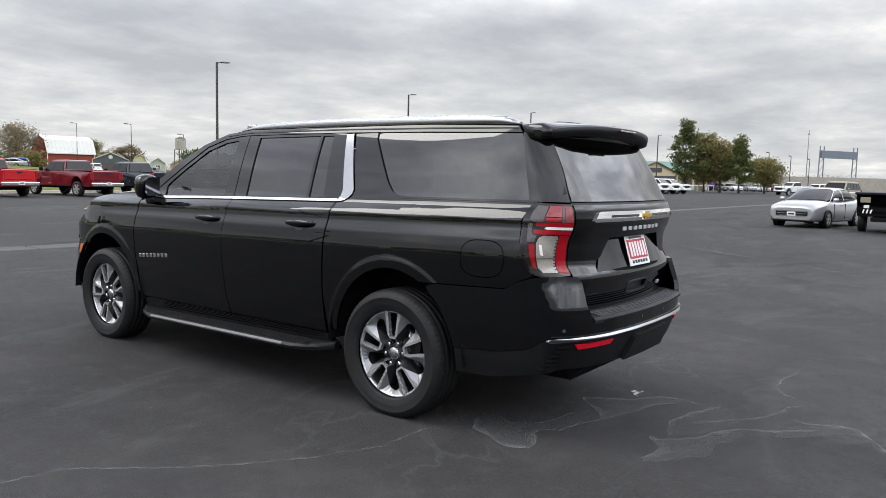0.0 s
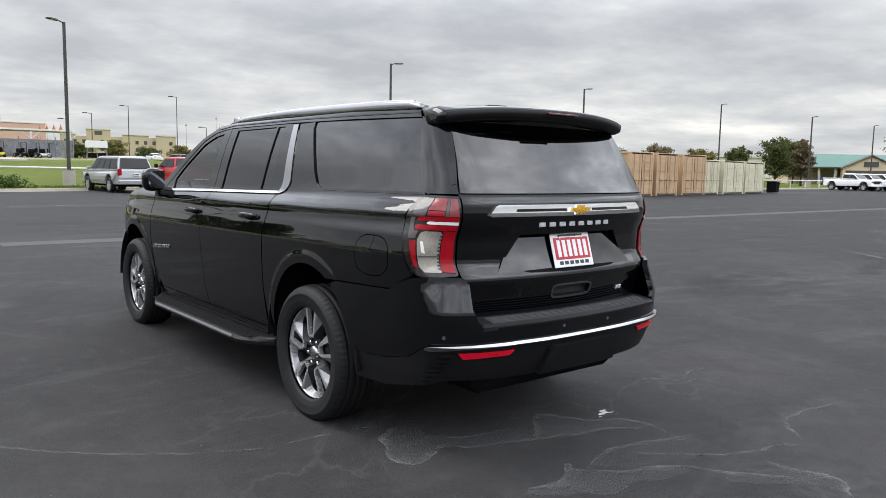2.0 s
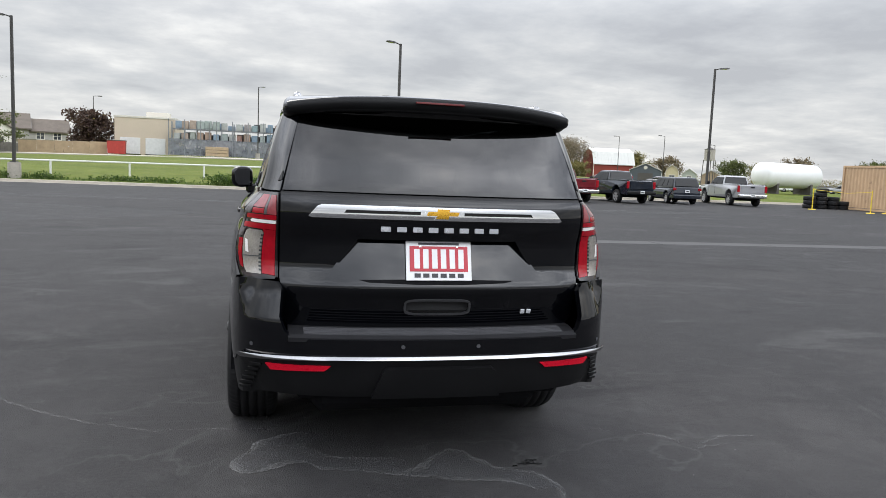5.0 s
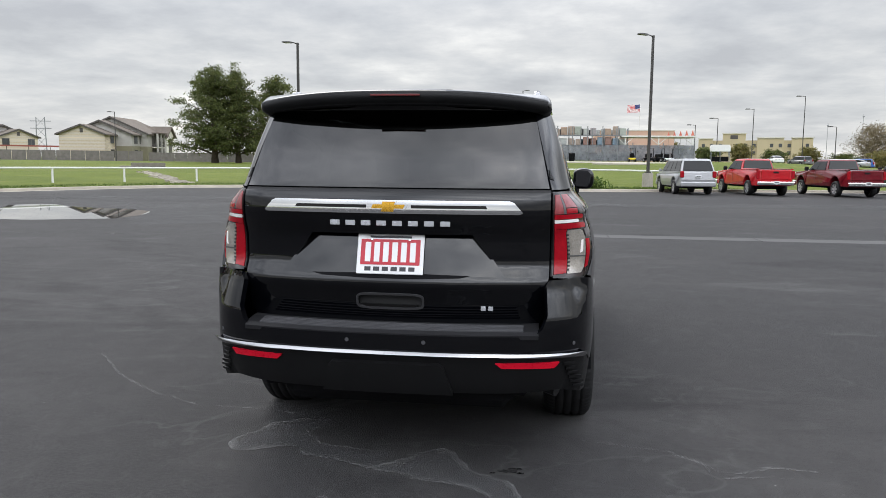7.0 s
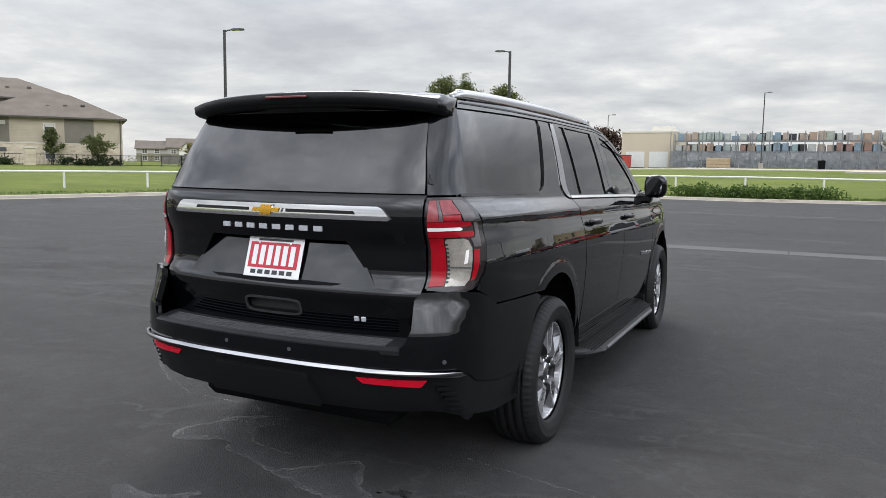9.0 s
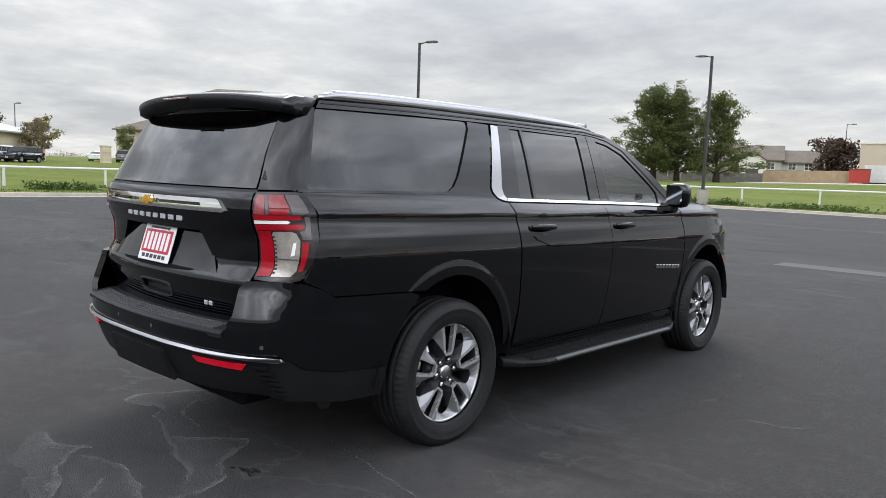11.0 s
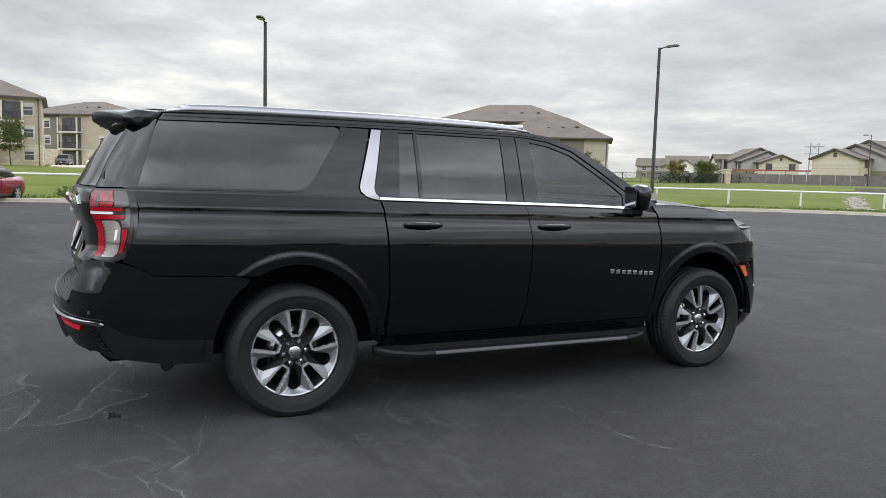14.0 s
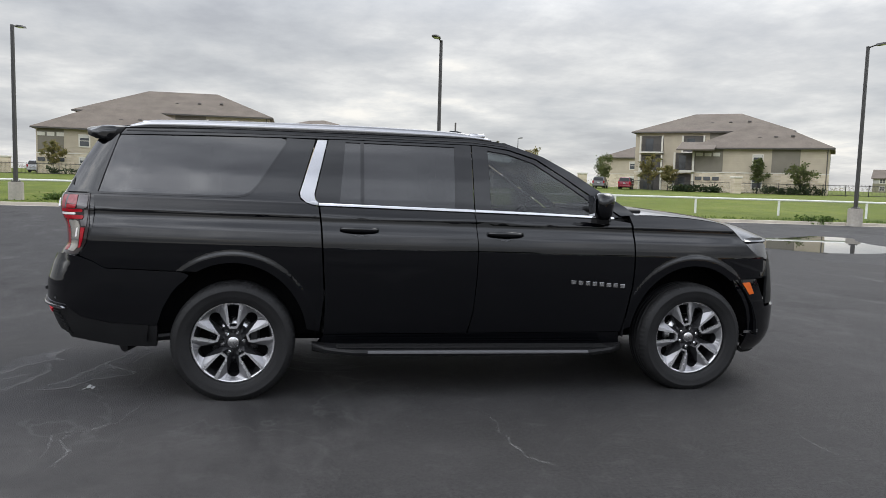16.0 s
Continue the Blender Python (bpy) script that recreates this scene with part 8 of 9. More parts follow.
# clubhouse with pale metal roof and stone tower
m_, L_ = facade_pose((-98.4, 2.6), (-83.6, 20.4))
club = empty("clubhouse", m_, "single-storey clubhouse of cream stone with a pale metal roof", "building")
wall_box(club, "wall", 0, L_, 1.2, 16, 0, 3.6, M_STONE)
# Flat dark sheet along the wall paints the porch's shade.
wall_box(club, "shaded_porch", 0.4, L_ - 7.5, 1.15, 1.25, 0.3, 3.3, M_TRIMSHADE)
hip_roof(club, 0, L_, -0.8, 16, 3.4, 2.1, 0.7, M_ROOFM, 0.8)
tw = part("tower", box((9.5, -0.2, 2.0), (2.9, 2.8, 4.0), 0.02), M_STONE, club, "cream stone entrance tower")
part("tower_opening", box((9.5, -1.62, 1.5), (1.5, 0.06, 2.4), 0.0), M_TRIMSHADE, tw)
part("tower_clerestory", box((9.5, -0.2, 4.4), (2.6, 2.5, 0.9), 0.0), M_WINGL, tw)
for sx in (-1, 1):
    part("wall_lantern", box((9.5 + sx * 1.1, -1.68, 2.3), (0.2, 0.14, 0.45), 0.03), M_IRON, tw)
hip_roof(tw, 8.0, 11.0, -1.6, 1.3, 4.8, 1.0, 0.7, M_ROOFM, 0.98, "tower_roof")
for fx in (3.0, 14.5, 16.5):
    part("stone_pier", box((fx, -0.9, 1.7), (0.8, 0.8, 3.4), 0.02), M_STONE, club)
for fx in (4.8, 13.2, 15.6):
    window(club, fx, 1.9, 1.2, 1.8, 1.15)
gable(club, L_ - 5.6, L_ - 0.4, -1.4, 3.2, 1.3, M_SIDE, "end_gable", 2.6)
gable(club, L_ - 3.8, L_ - 1.4, -2.3, 2.9, 0.7, M_STONE, "porch_gable", 0.8)
part("doorway", box((L_ - 2.6, -2.34, 1.4), (1.1, 0.06, 2.2), 0.0), M_TRIMSHADE, club)
for fx in (L_ - 4.8, L_ - 0.8):
    part("stone_infill", box((fx, -1.45, 1.5), (0.8, 0.08, 2.6), 0.0), M_STONE, club)
part("mast", cyl((14.5, 8, 5.5), (14.5, 8, 9.0), 0.12, n=8), M_TRIMSHADE, club)
for x, y in ((-86.0, 12.8), (-84.5, 8.6)):
    z = land(x, y)
    cab = empty("utility_cabinet", pose(x, y, z, 0, 0, 50), "grey-green utility cabinet on the grass", "utility box")
    part("housing", box((0, 0, 0.75), (2.6, 1.2, 1.5), 0.04), simple("grey_green_enamel", (0.20, 0.23, 0.20), 0.5), cab)
    part("lid", box((0, 0, 1.53), (2.7, 1.3, 0.08), 0.02), M_TRIMSHADE, cab)
M_DRIVE = simple("pale_drive_concrete", (0.52, 0.46, 0.39), 0.85, var=0.12, scale=0.4)


def slab(name, pts, mat, label, cat, lift=0.05):
    bm = bmesh.new()
    f = bm.faces.new([bm.verts.new((x, y, land(x, y) + lift)) for x, y in pts])
    f.normal_update()
    if f.normal.z < 0:
        f.normal_flip()
    r = bmesh.ops.extrude_face_region(bm, geom=[f])
    bmesh.ops.translate(bm, vec=(0, 0, -0.4), verts=[v for v in r["geom"] if isinstance(v, bmesh.types.BMVert)])
    bmesh.ops.recalc_face_normals(bm, faces=bm.faces[:])
    return tagged(link_mesh(name, bm, mat), label, cat, kind="structure")


slab("driveway", [(-100, -6), (-96, 2.5), (-125, 7), (-126, -6)], M_DRIVE, "pale concrete apartment drive", "driveway", 0.12)
slab("pavement", [(-83, 2), (-78, 8), (-84, 16), (-90, 8)], M_DRIVE, "pale concrete path before the clubhouse", "pavement", 0.12)
slab("concrete_apron", [(-36, 100), (-8, 100), (24, 101), (60, 96), (60, 104), (24, 108), (-8, 106), (-36, 106)], M_CONC2, "pale concrete service road before the garden yard", "pavement", 0.12)
slab("concrete_slab", [(6.5, 92), (13.5, 92), (14, 95.5), (8, 95)], M_CONC2, "flat pale concrete slab on the grass", "slab", 0.25)
slab("kerb_ramp", [(-82.5, 4.0), (-80.5, 4.6), (-78.0, 9.5), (-79.5, 9.3)], simple("faded_red_paint", (0.42, 0.14, 0.10), 0.8), "red-painted kerb by the clubhouse", "kerb", 0.2)

# iron fences, stone pillars and timber fences
def bar_fence(name, a, b, h, label, step=0.5, mat=None):
    e = empty(name, pose(0, 0, 0), label, "fence")
    n = max(2, int(math.dist(a, b) / 2.4))
    pts = [(a[0] + (b[0] - a[0]) * k / n, a[1] + (b[1] - a[1]) * k / n) for k in range(n + 1)]
    for x, y in pts:
        z = land(x, y)
        part("post", box((x, y, z + h / 2), (0.08, 0.08, h), 0.0), mat or M_IRON, e)
    for (x, y), (x2, y2) in zip(pts, pts[1:]):
        z, z2 = land(x, y), land(x2, y2)
        bm = bmesh.new()
        for hh in (0.15, h - 0.12):
            pcyl(bm, (x, y, z + hh), (x2, y2, z2 + hh), 0.03, n=4)
        k = int(math.dist((x, y), (x2, y2)) / 0.14)
        for i in range(1, k):
            t = i / k
            xx, yy, zz = x + (x2 - x) * t, y + (y2 - y) * t, z + (z2 - z) * t
            pcyl(bm, (xx, yy, zz + 0.1), (xx, yy, zz + h), 0.012, n=3, caps=False)
        tagged(part("panel", bm, mat or M_IRON, e), kind="stuff")
    return e


bar_fence("iron_fence", (-92, 44), (-84, 55), 1.5, "black iron railings before the apartments")
bar_fence("iron_fence", (-84, 55), (-74, 70), 1.5, "black iron railings before the apartments")
bar_fence("iron_fence", (-74, 70), (-80, 92), 1.5, "black iron railings and hedge beyond the apartments")
bar_fence("iron_fence", (-94, -42), (-96, -12), 1.5, "black iron railings before the apartments")
for x, y in ((-83.5, 54.6), (-79.0, 88.0), (-95.5, -38.5), (-91, 36), (-98, -12)):
    z = land(x, y)
    e = empty("stone_pillar", pose(x, y, z), "cream stone gate pillar with a flat cap", "pillar")
    part("shaft", box((0, 0, 1.0), (1.0, 1.0, 2.2), 0.02), M_STONE, e)
    part("cap", box((0, 0, 2.15), (1.2, 1.2, 0.2), 0.03), M_TRIMW, e)


def board_fence(a, b, h, mat, label):
    e = empty("timber_fence", pose(0, 0, 0), label, "fence")
    n = int(math.dist(a, b) / 2.4)
    for k in range(n):
        x, y = a[0] + (b[0] - a[0]) * (k + 0.5) / n, a[1] + (b[1] - a[1]) * (k + 0.5) / n
        ang = math.degrees(math.atan2(b[1] - a[1], b[0] - a[0]))
        bm = bmesh.new()
        edge = []
        for i in range(16):
            edge += [(-1.2 + 0.15 * i, 0.02), (-1.2 + 0.15 * i + 0.13, 0.0), (-1.2 + 0.15 * i + 0.14, 0.03)]
        pprism(bm, [(x_, y_, 0) for x_, y_ in edge] + [(1.2, 0.06, 0), (-1.2, 0.06, 0)], (0, 0, h))
        bmesh.ops.recalc_face_normals(bm, faces=bm.faces[:])
        bmesh.ops.transform(bm, matrix=pose(x, y, land(x, y), 0, 0, ang), verts=bm.verts[:])
        part("panel", bm, mat, e)
    return e


M_FENCEG = simple("grey_weathered_boards", (0.17, 0.155, 0.14), 0.9, var=0.3, scale=1.5)
M_FENCEW = simple("pale_timber_boards", (0.42, 0.31, 0.20), 0.85, var=0.2, scale=1.5)
board_fence((-118, 108), (-72, 120), 1.8, M_FENCEG, "grey weathered board fence behind the grass")
board_fence((-72, 122), (-40, 124), 1.6, M_FENCEG, "grey weathered board fence behind the trees")
board_fence((-38, 116), (-26, 117.5), 1.9, M_FENCEW, "pale new board fence by the store")
dump = empty("skip_container", pose(-24.5, 117, land(-24.5, 117), 0, 0, 4), "red steel waste skip by the fence", "skip")
part("tub", soften(prism([(-1.2, -1, 0.1), (1.2, -1, 0.1), (1.3, -1, 2.1), (-1.3, -1, 2.1)], (0, 2, 0)), 0.04), simple("red_skip_paint", (0.4, 0.04, 0.03), 0.6, var=0.25), dump)
part("rim", box((0, 0, 2.12), (2.7, 2.1, 0.12), 0.02), M_TRIMSHADE, dump)

# culvert: concrete headwall and a strip of pale rubble down to the kerb
M_DAMPC = simple("damp_stained_concrete", (0.17, 0.155, 0.13), 0.9, var=0.35, scale=1.2)
M_RUBBLE = simple("pale_rubble", (0.24, 0.215, 0.175), 0.9, var=0.3, scale=3, bump=0.4)
cz = land(-44, 66)
cul = empty("culvert", pose(-41.6, 67.2, cz - 0.25, 0, 0, 40), "low concrete culvert headwall across the ditch", "culvert", kind="")
part("headwall", box((0.5, 0, 0.36), (3.4, 0.4, 0.9), 0.03), M_DAMPC, cul)
# Black sheet on the solid headwall paints the shade of its mouth.
part("opening", box((1.0, -0.21, 0.15), (2.4, 0.04, 0.5), 0.0), M_VOID, cul)
part("wing_wall", box((-1.6, -0.9, 0.2), (0.3, 2.2, 0.6), 0.03, pose(0, 0, 0, 0, 0, 35)), M_DAMPC, cul)
rng = np.random.default_rng(5)
rb = bmesh.new()
for _ in range(420):
    t = rng.uniform(0, 1) ** 1.4 * 0.62
    x, y = -21.6 - 20 * t + rng.normal() * 0.28, 36.9 + 27.5 * t + rng.normal() * 0.28
    s = rng.uniform(0.08, 0.36)
    pbox(rb, (x, y, land(x, y) + s * 0.02), (s, s * rng.uniform(0.6, 1), s * 0.22), s * 0.06, pose(0, 0, 0, rng.uniform(-12, 12), rng.uniform(-12, 12), rng.uniform(0, 180)))
tagged(link_mesh("rubble_strip", rb, M_RUBBLE), "pale rubble stones in a shallow drain", "stones", kind="stuff")

# ---- garden yard of the store, north ----
GY = 117.0
yard_z = land(0, GY)
store = empty("store_end", pose(-24.5, GY + 3, land(-24, GY + 3) - 0.3), "beige store end wall with two loading doors", "building")
M_BEIGE = simple("beige_render", (0.52, 0.44, 0.34), 0.85, var=0.07, scale=0.4)
part("wall", box((3.6, 6, 3.1), (9.0, 12, 6.2), 0.02), M_BEIGE, store)
part("parapet", box((3.6, 6, 6.3), (9.2, 12.2, 0.3), 0.02), M_TRIMW, store)
for x in (1.4, 5.2):
    part("loading_door", box((x, -0.04, 1.6), (3.0, 0.1, 2.9), 0.02), simple("white_shutter", (0.62, 0.62, 0.60), 0.6), store)
    part("dock_bumper", box((x, -0.08, 0.3), (3.2, 0.2, 0.4), 0.02), M_RUBBER, store)
part("rooftop_unit", box((5.0, 5, 6.9), (3.5, 3, 0.9), 0.05), M_TRIMW, store)
wall2 = empty("store_wall", pose(16.0, 131, land(16, 131)), "pink-beige store wall behind the yard", "building")
part("wall", box((0, 3, 2.7), (14, 6, 5.6), 0.02), simple("pink_beige_render", (0.55, 0.36, 0.27), 0.85, var=0.07, scale=0.4), wall2)
part("coping", box((0, 3, 5.55), (14.2, 6.2, 0.2), 0.02), M_TRIMW, wall2)
rack = empty("storage_rack", pose(0, 0, 0), "long steel storage racks stacked with shrink-wrapped pallets", "rack")
X0, X1 = -16.5, 13.5
RZ = yard_z + 0.1
M_RACK = simple("galvanised_rack", (0.22, 0.23, 0.24), 0.5, 0.4, var=0.15)
nb = 16
for k in range(nb + 1):
    x = X0 + (X1 - X0) * k / nb
    for dy in (0, 1.3):
        part("upright", box((x, GY + dy, RZ + 2.6), (0.11, 0.11, 5.2), 0.0), M_RACK, rack)
for zz in (2.35, 4.05):
    for dy in (0, 1.3):
        part("beam", box(((X0 + X1) / 2, GY + dy, RZ + zz), (X1 - X0, 0.08, 0.14), 0.0), M_RACK, rack)
    part("deck", box(((X0 + X1) / 2, GY + 0.65, RZ + zz + 0.08), (X1 - X0, 1.3, 0.03), 0.0), M_TRIMSHADE, rack)
PAL = [(0.29, 0.33, 0.31), (0.20, 0.27, 0.33), (0.32, 0.23, 0.17), (0.31, 0.33, 0.29), (0.36, 0.37, 0.35), (0.34, 0.27, 0.22), (0.22, 0.29, 0.30), (0.32, 0.29, 0.29), (0.03, 0.03, 0.033), (0.25, 0.15, 0.12)]
PM = [simple("wrapped_goods", c, 0.45, var=0.2, scale=2.5) for c in PAL]
pal_me = []
for mt in PM:
    bm = box((0, 0, 0.72), (1.12, 1.0, 1.15), 0.06, None, 2)
    pbox(bm, (0, 0, 0.07), (1.12, 1.05, 0.14), 0.0)
    me = bpy.data.meshes.new("pallet_load")
    bm.to_mesh(me)
    bm.free()
    me.materials.append(mt)
    pal_me.append(me)
rnd = random.Random(4)
for zz in (0.0, 2.46, 4.16):
    for k in range(25):
        if rnd.random() < 0.10:
            continue
        x = X0 + 0.75 + (X1 - X0 - 1.5) * k / 24
        o = new("pallet_load", rnd.choice(pal_me[:8] if zz > 3 else pal_me))
        o.matrix_world = pose(x + rnd.uniform(-0.06, 0.06), GY + 0.65 + rnd.uniform(-0.1, 0.1), RZ + zz, 0, 0, rnd.uniform(-3, 3)) @ Matrix.Diagonal((rnd.uniform(0.7, 1.0), 1, rnd.uniform(0.72, 1.08), 1))
        tagged(o, "shrink-wrapped pallet of garden goods on the rack", "pallet", "pallets on the racks")
    for k in range(22):
        x = X0 + 0.9 + (X1 - X0 - 1.8) * k / 21
        o = new("pallet_load", rnd.choice([pal_me[8], pal_me[8], pal_me[4], pal_me[1]]))
        o.matrix_world = pose(x, GY + 2.3, RZ + zz) @ Matrix.Diagonal((1, 1, rnd.uniform(0.6, 0.98), 1))
        tagged(o, "dark pallet of goods in the back row", "pallet", "pallets on the racks")
# mesh fence with grey screening
ms = Mat("grey_mesh_screen")
ms.set(color=ms.ramp(ms.noise(1.6, 4), ((0.3, (0.13, 0.14, 0.155)), (0.7, (0.24, 0.25, 0.27)))), rough=0.8, alpha=ms.rng(ms.noise(2.0, 5), 0.35, 0.65, 0.55, 0.85))
M_SCREEN = ms.m
yf = empty("yard_fence", pose(0, 0, 0), "tall grey mesh fence round the garden yard", "fence")
part("back_row_deck", box(((X0 + X1) / 2, GY + 2.3, RZ + 2.43), (X1 - X0, 1.1, 0.05), 0.0), M_TRIMSHADE, rack)
part("back_row_deck", box(((X0 + X1) / 2, GY + 2.3, RZ + 4.13), (X1 - X0, 1.1, 0.05), 0.0), M_TRIMSHADE, rack)
FX1 = 24.0
nf = 17
for k in range(nf + 1):
    x = X0 - 0.3 + (FX1 - X0) * k / nf
    part("post", cyl((x, GY - 1.2, yard_z - 0.2), (x, GY - 1.2, yard_z + (5.6 if x < 12 else 3.0)), 0.07, n=6), M_RACK, yf)
    if k < nf:
        w = (FX1 - X0) / nf
        part("screen", box((x + w / 2, GY - 1.2, yard_z + 1.35), (w - 0.1, 0.03, 2.5), 0.0), M_SCREEN, yf)
can = empty("yard_canopy", pose(18.2, GY + 2, yard_z), "white steel lean-to canopy with triangular braces", "canopy")
part("roof", box((0, 0, 4.0), (11.5, 6, 0.25), 0.02), M_WHITEP, can)
for x in (-5.2, 0, 5.2):
    part("post", box((x, -2.8, 2.0), (0.18, 0.18, 4.0), 0.0), M_WHITEP, can)
    for s in (-1, 1):
        part("brace", cyl((x, -2.8, 2.7), (x + 1.4 * s, -2.8, 3.9), 0.06, n=6), M_WHITEP, can)
for k in range(5):
    o = new("patio_umbrella")
    o.matrix_world = pose(21.2 + 1.0 * k, GY + 9, yard_z + 4.1) @ Matrix.Diagonal((0.62, 0.62, 0.60 + 0.06 * k, 1))
    tagged(o, "folded orange-red patio umbrella", "umbrella", "umbrellas behind the yard")
    part("canopy", cyl((0, 0, 0.2), (0, 0, 1.7), 0.55, 0.03, 10), simple("orange_cloth", (0.50, 0.15, 0.10), 0.9), o)
    part("mast", cyl((0, 0, -4.0), (0, 0, 0.3), 0.04, n=6), M_TRIMSHADE, o)
# mowers and carts under the canopy
for k, (dx, mt) in enumerate(((-2.6, M_YELLOW), (0.0, M_VOID), (1.6, M_VOID), (3.0, M_PWHITE))):
    o = empty("garden_machine", pose(16.6 + dx, GY - 2.4, land(16, GY - 2.4), 0, 0, 25 * k), "garden machine parked before the yard", "mower", "machines before the yard")
    part("deck", box((0, 0, 0.45), (1.1, 1.6, 0.35), 0.1, None, 2), mt, o)
    part("engine", box((0, 0.3, 0.95), (0.7, 0.8, 0.6), 0.12, None, 2), M_VOID if mt is not M_VOID else M_PLAST, o)
    part("seat", box((0, -0.4, 1.05), (0.5, 0.15, 0.6), 0.06), M_VOID, o)
    part("roll_bar", tube([(-0.4, -0.6, 0.4), (-0.4, -0.6, 2.1), (0.4, -0.6, 2.1), (0.4, -0.6, 0.4)], 0.05, 6), M_VOID, o)
    for sx in (-1, 1):
        for y in (-0.6, 0.6):
            car_wheel(o, sx * 0.5, y, 0.28, sx)
crate = empty("crate_stack", pose(-9.5, GY - 2.0, yard_z), "stack of timber crates before the yard fence", "crates")
for k in range(3):
    part("crate", box((0, 0, 0.3 + 0.5 * k), (3.4, 1.2, 0.46), 0.03), M_FENCEW, crate)
bin_ = empty("waste_bin", pose(4.6, GY - 2.2, yard_z), "small black waste bin by the yard fence", "bin")
part("bin_body", cyl((0, 0, 0), (0, 0, 1.2), 0.45, 0.5, 12), M_VOID, bin_)
part("bin_lid", cyl((0, 0, 1.2), (0, 0, 1.35), 0.52, 0.3, 12), M_PLAST, bin_)
# flag
fl = empty("flagpole", pose(18.1, 141.6, land(18, 141.6)), "striped red and white flag with blue corner on a pole", "flagpole")
FZ = 13.3 - land(18, 141.6)
part("pole", cyl((0, 0, 0), (0, 0, FZ), 0.09, 0.05, 8), M_WHITEP, fl)
M_FR, M_FW, M_FB = simple("flag_red", (0.50, 0.05, 0.06), 0.8), simple("flag_white", (0.70, 0.68, 0.66), 0.8), simple("flag_blue", (0.05, 0.06, 0.16), 0.8)


def cloth_map(u, v):
    return (-u, 0.10 * math.sin(2.4 * u) * u, FZ - 0.15 + v - 0.10 * u - 0.05 * math.sin(3 * u))


for k in range(13):
    v0 = -0.11 * (k + 1)
    part("stripe", skin([[(0.05 if k > 6 else 0.95, v0), (2.4, v0), (2.4, v0 + 0.11), (0.05 if k > 6 else 0.95, v0 + 0.11)]], cloth_map, 0.25, 0.2, 0.0), M_FR if k % 2 == 0 else M_FW, fl)
part("canton", skin([[(0.05, -0.77), (0.95, -0.77), (0.95, 0.0), (0.05, 0.0)]], cloth_map, 0.25, 0.2, 0.0), M_FB, fl)

# hotel far behind
ht = empty("hotel", pose(57.5, 288.0, 1.8, 0, 0, -14.4), "long sand-yellow three-storey hotel far away", "building")
M_SAND = simple("sand_yellow_render", (0.47, 0.39, 0.25), 0.85, var=0.06, scale=0.2)
part("wall", box((19.5, 6, 4.6), (39, 12, 9.2), 0.0), M_SAND, ht)
for x, w, h in ((2.5, 5, 9.9), (12.5, 8, 11.8), (25, 9, 10.1), (35.5, 7, 10.1)):
    t_ = part("bay", box((x, -0.4, h / 2), (w, 1.2, h), 0.0), M_SAND, ht)
    part("cornice", box((x, -0.4, h), (w + 0.6, 1.8, 0.4), 0.0), M_TRIMW, t_)
for s_ in range(3):
    for k in range(13):
        part("window", box((1.8 + 2.95 * k, -1.02 if (k % 4) in (0, 1) else -0.06, 1.9 + 2.7 * s_), (1.1, 0.1, 1.3), 0.0), M_WINGL, ht)
part("sign_panel", box((12.5, -1.06, 10.4), (2.6, 0.1, 1.4), 0.3), M_TRIMSHADE, ht, "plain dark sign panel")
# white covered cart shelter
cs = empty("cart_shelter", pose(32.9, 140.0, land(32.9, 140.0), 0, 0, -8), "white-roofed shelter with stacked trolleys", "shelter")
part("roof", prism([(-1.75, -1.2, 2.0), (-1.75, -1.2, 3.0), (-1.55, -1.2, 3.25), (1.55, -1.2, 3.25), (1.75, -1.2, 3.0), (1.75, -1.2, 2.0)], (0, 2.4, 0)), M_PLATEW, cs)
for sx in (-1.6, 0, 1.6):
    for sy in (-1.1, 1.1):
        part("post", cyl((sx, sy, 0), (sx, sy, 2.2), 0.06, n=6), M_RACK, cs)
part("trolley_row", box((0, 0, 0.6), (3.0, 1.6, 0.9), 0.05), M_VOID, cs)

# ---- sheds for sale, north-east ----
def gable_shed(name, a, b, deep, h, rh, wall, roof, label, gambrel=False, trim=None):
    m, L = facade_pose(a, b)
    e = empty(name, m, label, "shed", "sheds for sale")
    prof = [(0, 0, 0.0), (L, 0, 0.0), (L, 0, h)] + ([(L * 0.85, 0, h + rh * 0.65), (L / 2, 0, h + rh), (L * 0.15, 0, h + rh * 0.65)] if gambrel else [(L / 2, 0, h + rh)]) + [(0, 0, h)]
    part("wall", prism(prof, (0, deep, 0)), wall, e)
    top = prof[2:]
    for (xa, _, za), (xb, _, zb) in zip(top, top[1:]):
        part("roof_slope", prism([(xa, -0.25, za), (xb, -0.25, zb), (xb, -0.25, zb + 0.14), (xa, -0.25, za + 0.14)], (0, deep + 0.5, 0)), roof, e)
        part("verge_board", prism([(xa, -0.28, za - 0.05), (xb, -0.28, zb - 0.05), (xb, -0.28, zb + 0.12), (xa, -0.28, za + 0.12)], (0, 0.05, 0)), trim or M_TRIMW, e)
    for x in (0.02, L - 0.02):
        part("corner_board", box((x, -0.02, h / 2), (0.16, 0.05, h), 0.0), trim or M_TRIMW, e)
    return e


M_BARNR = siding("barn_red_boards", (0.22, 0.035, 0.022), 0.25, True)
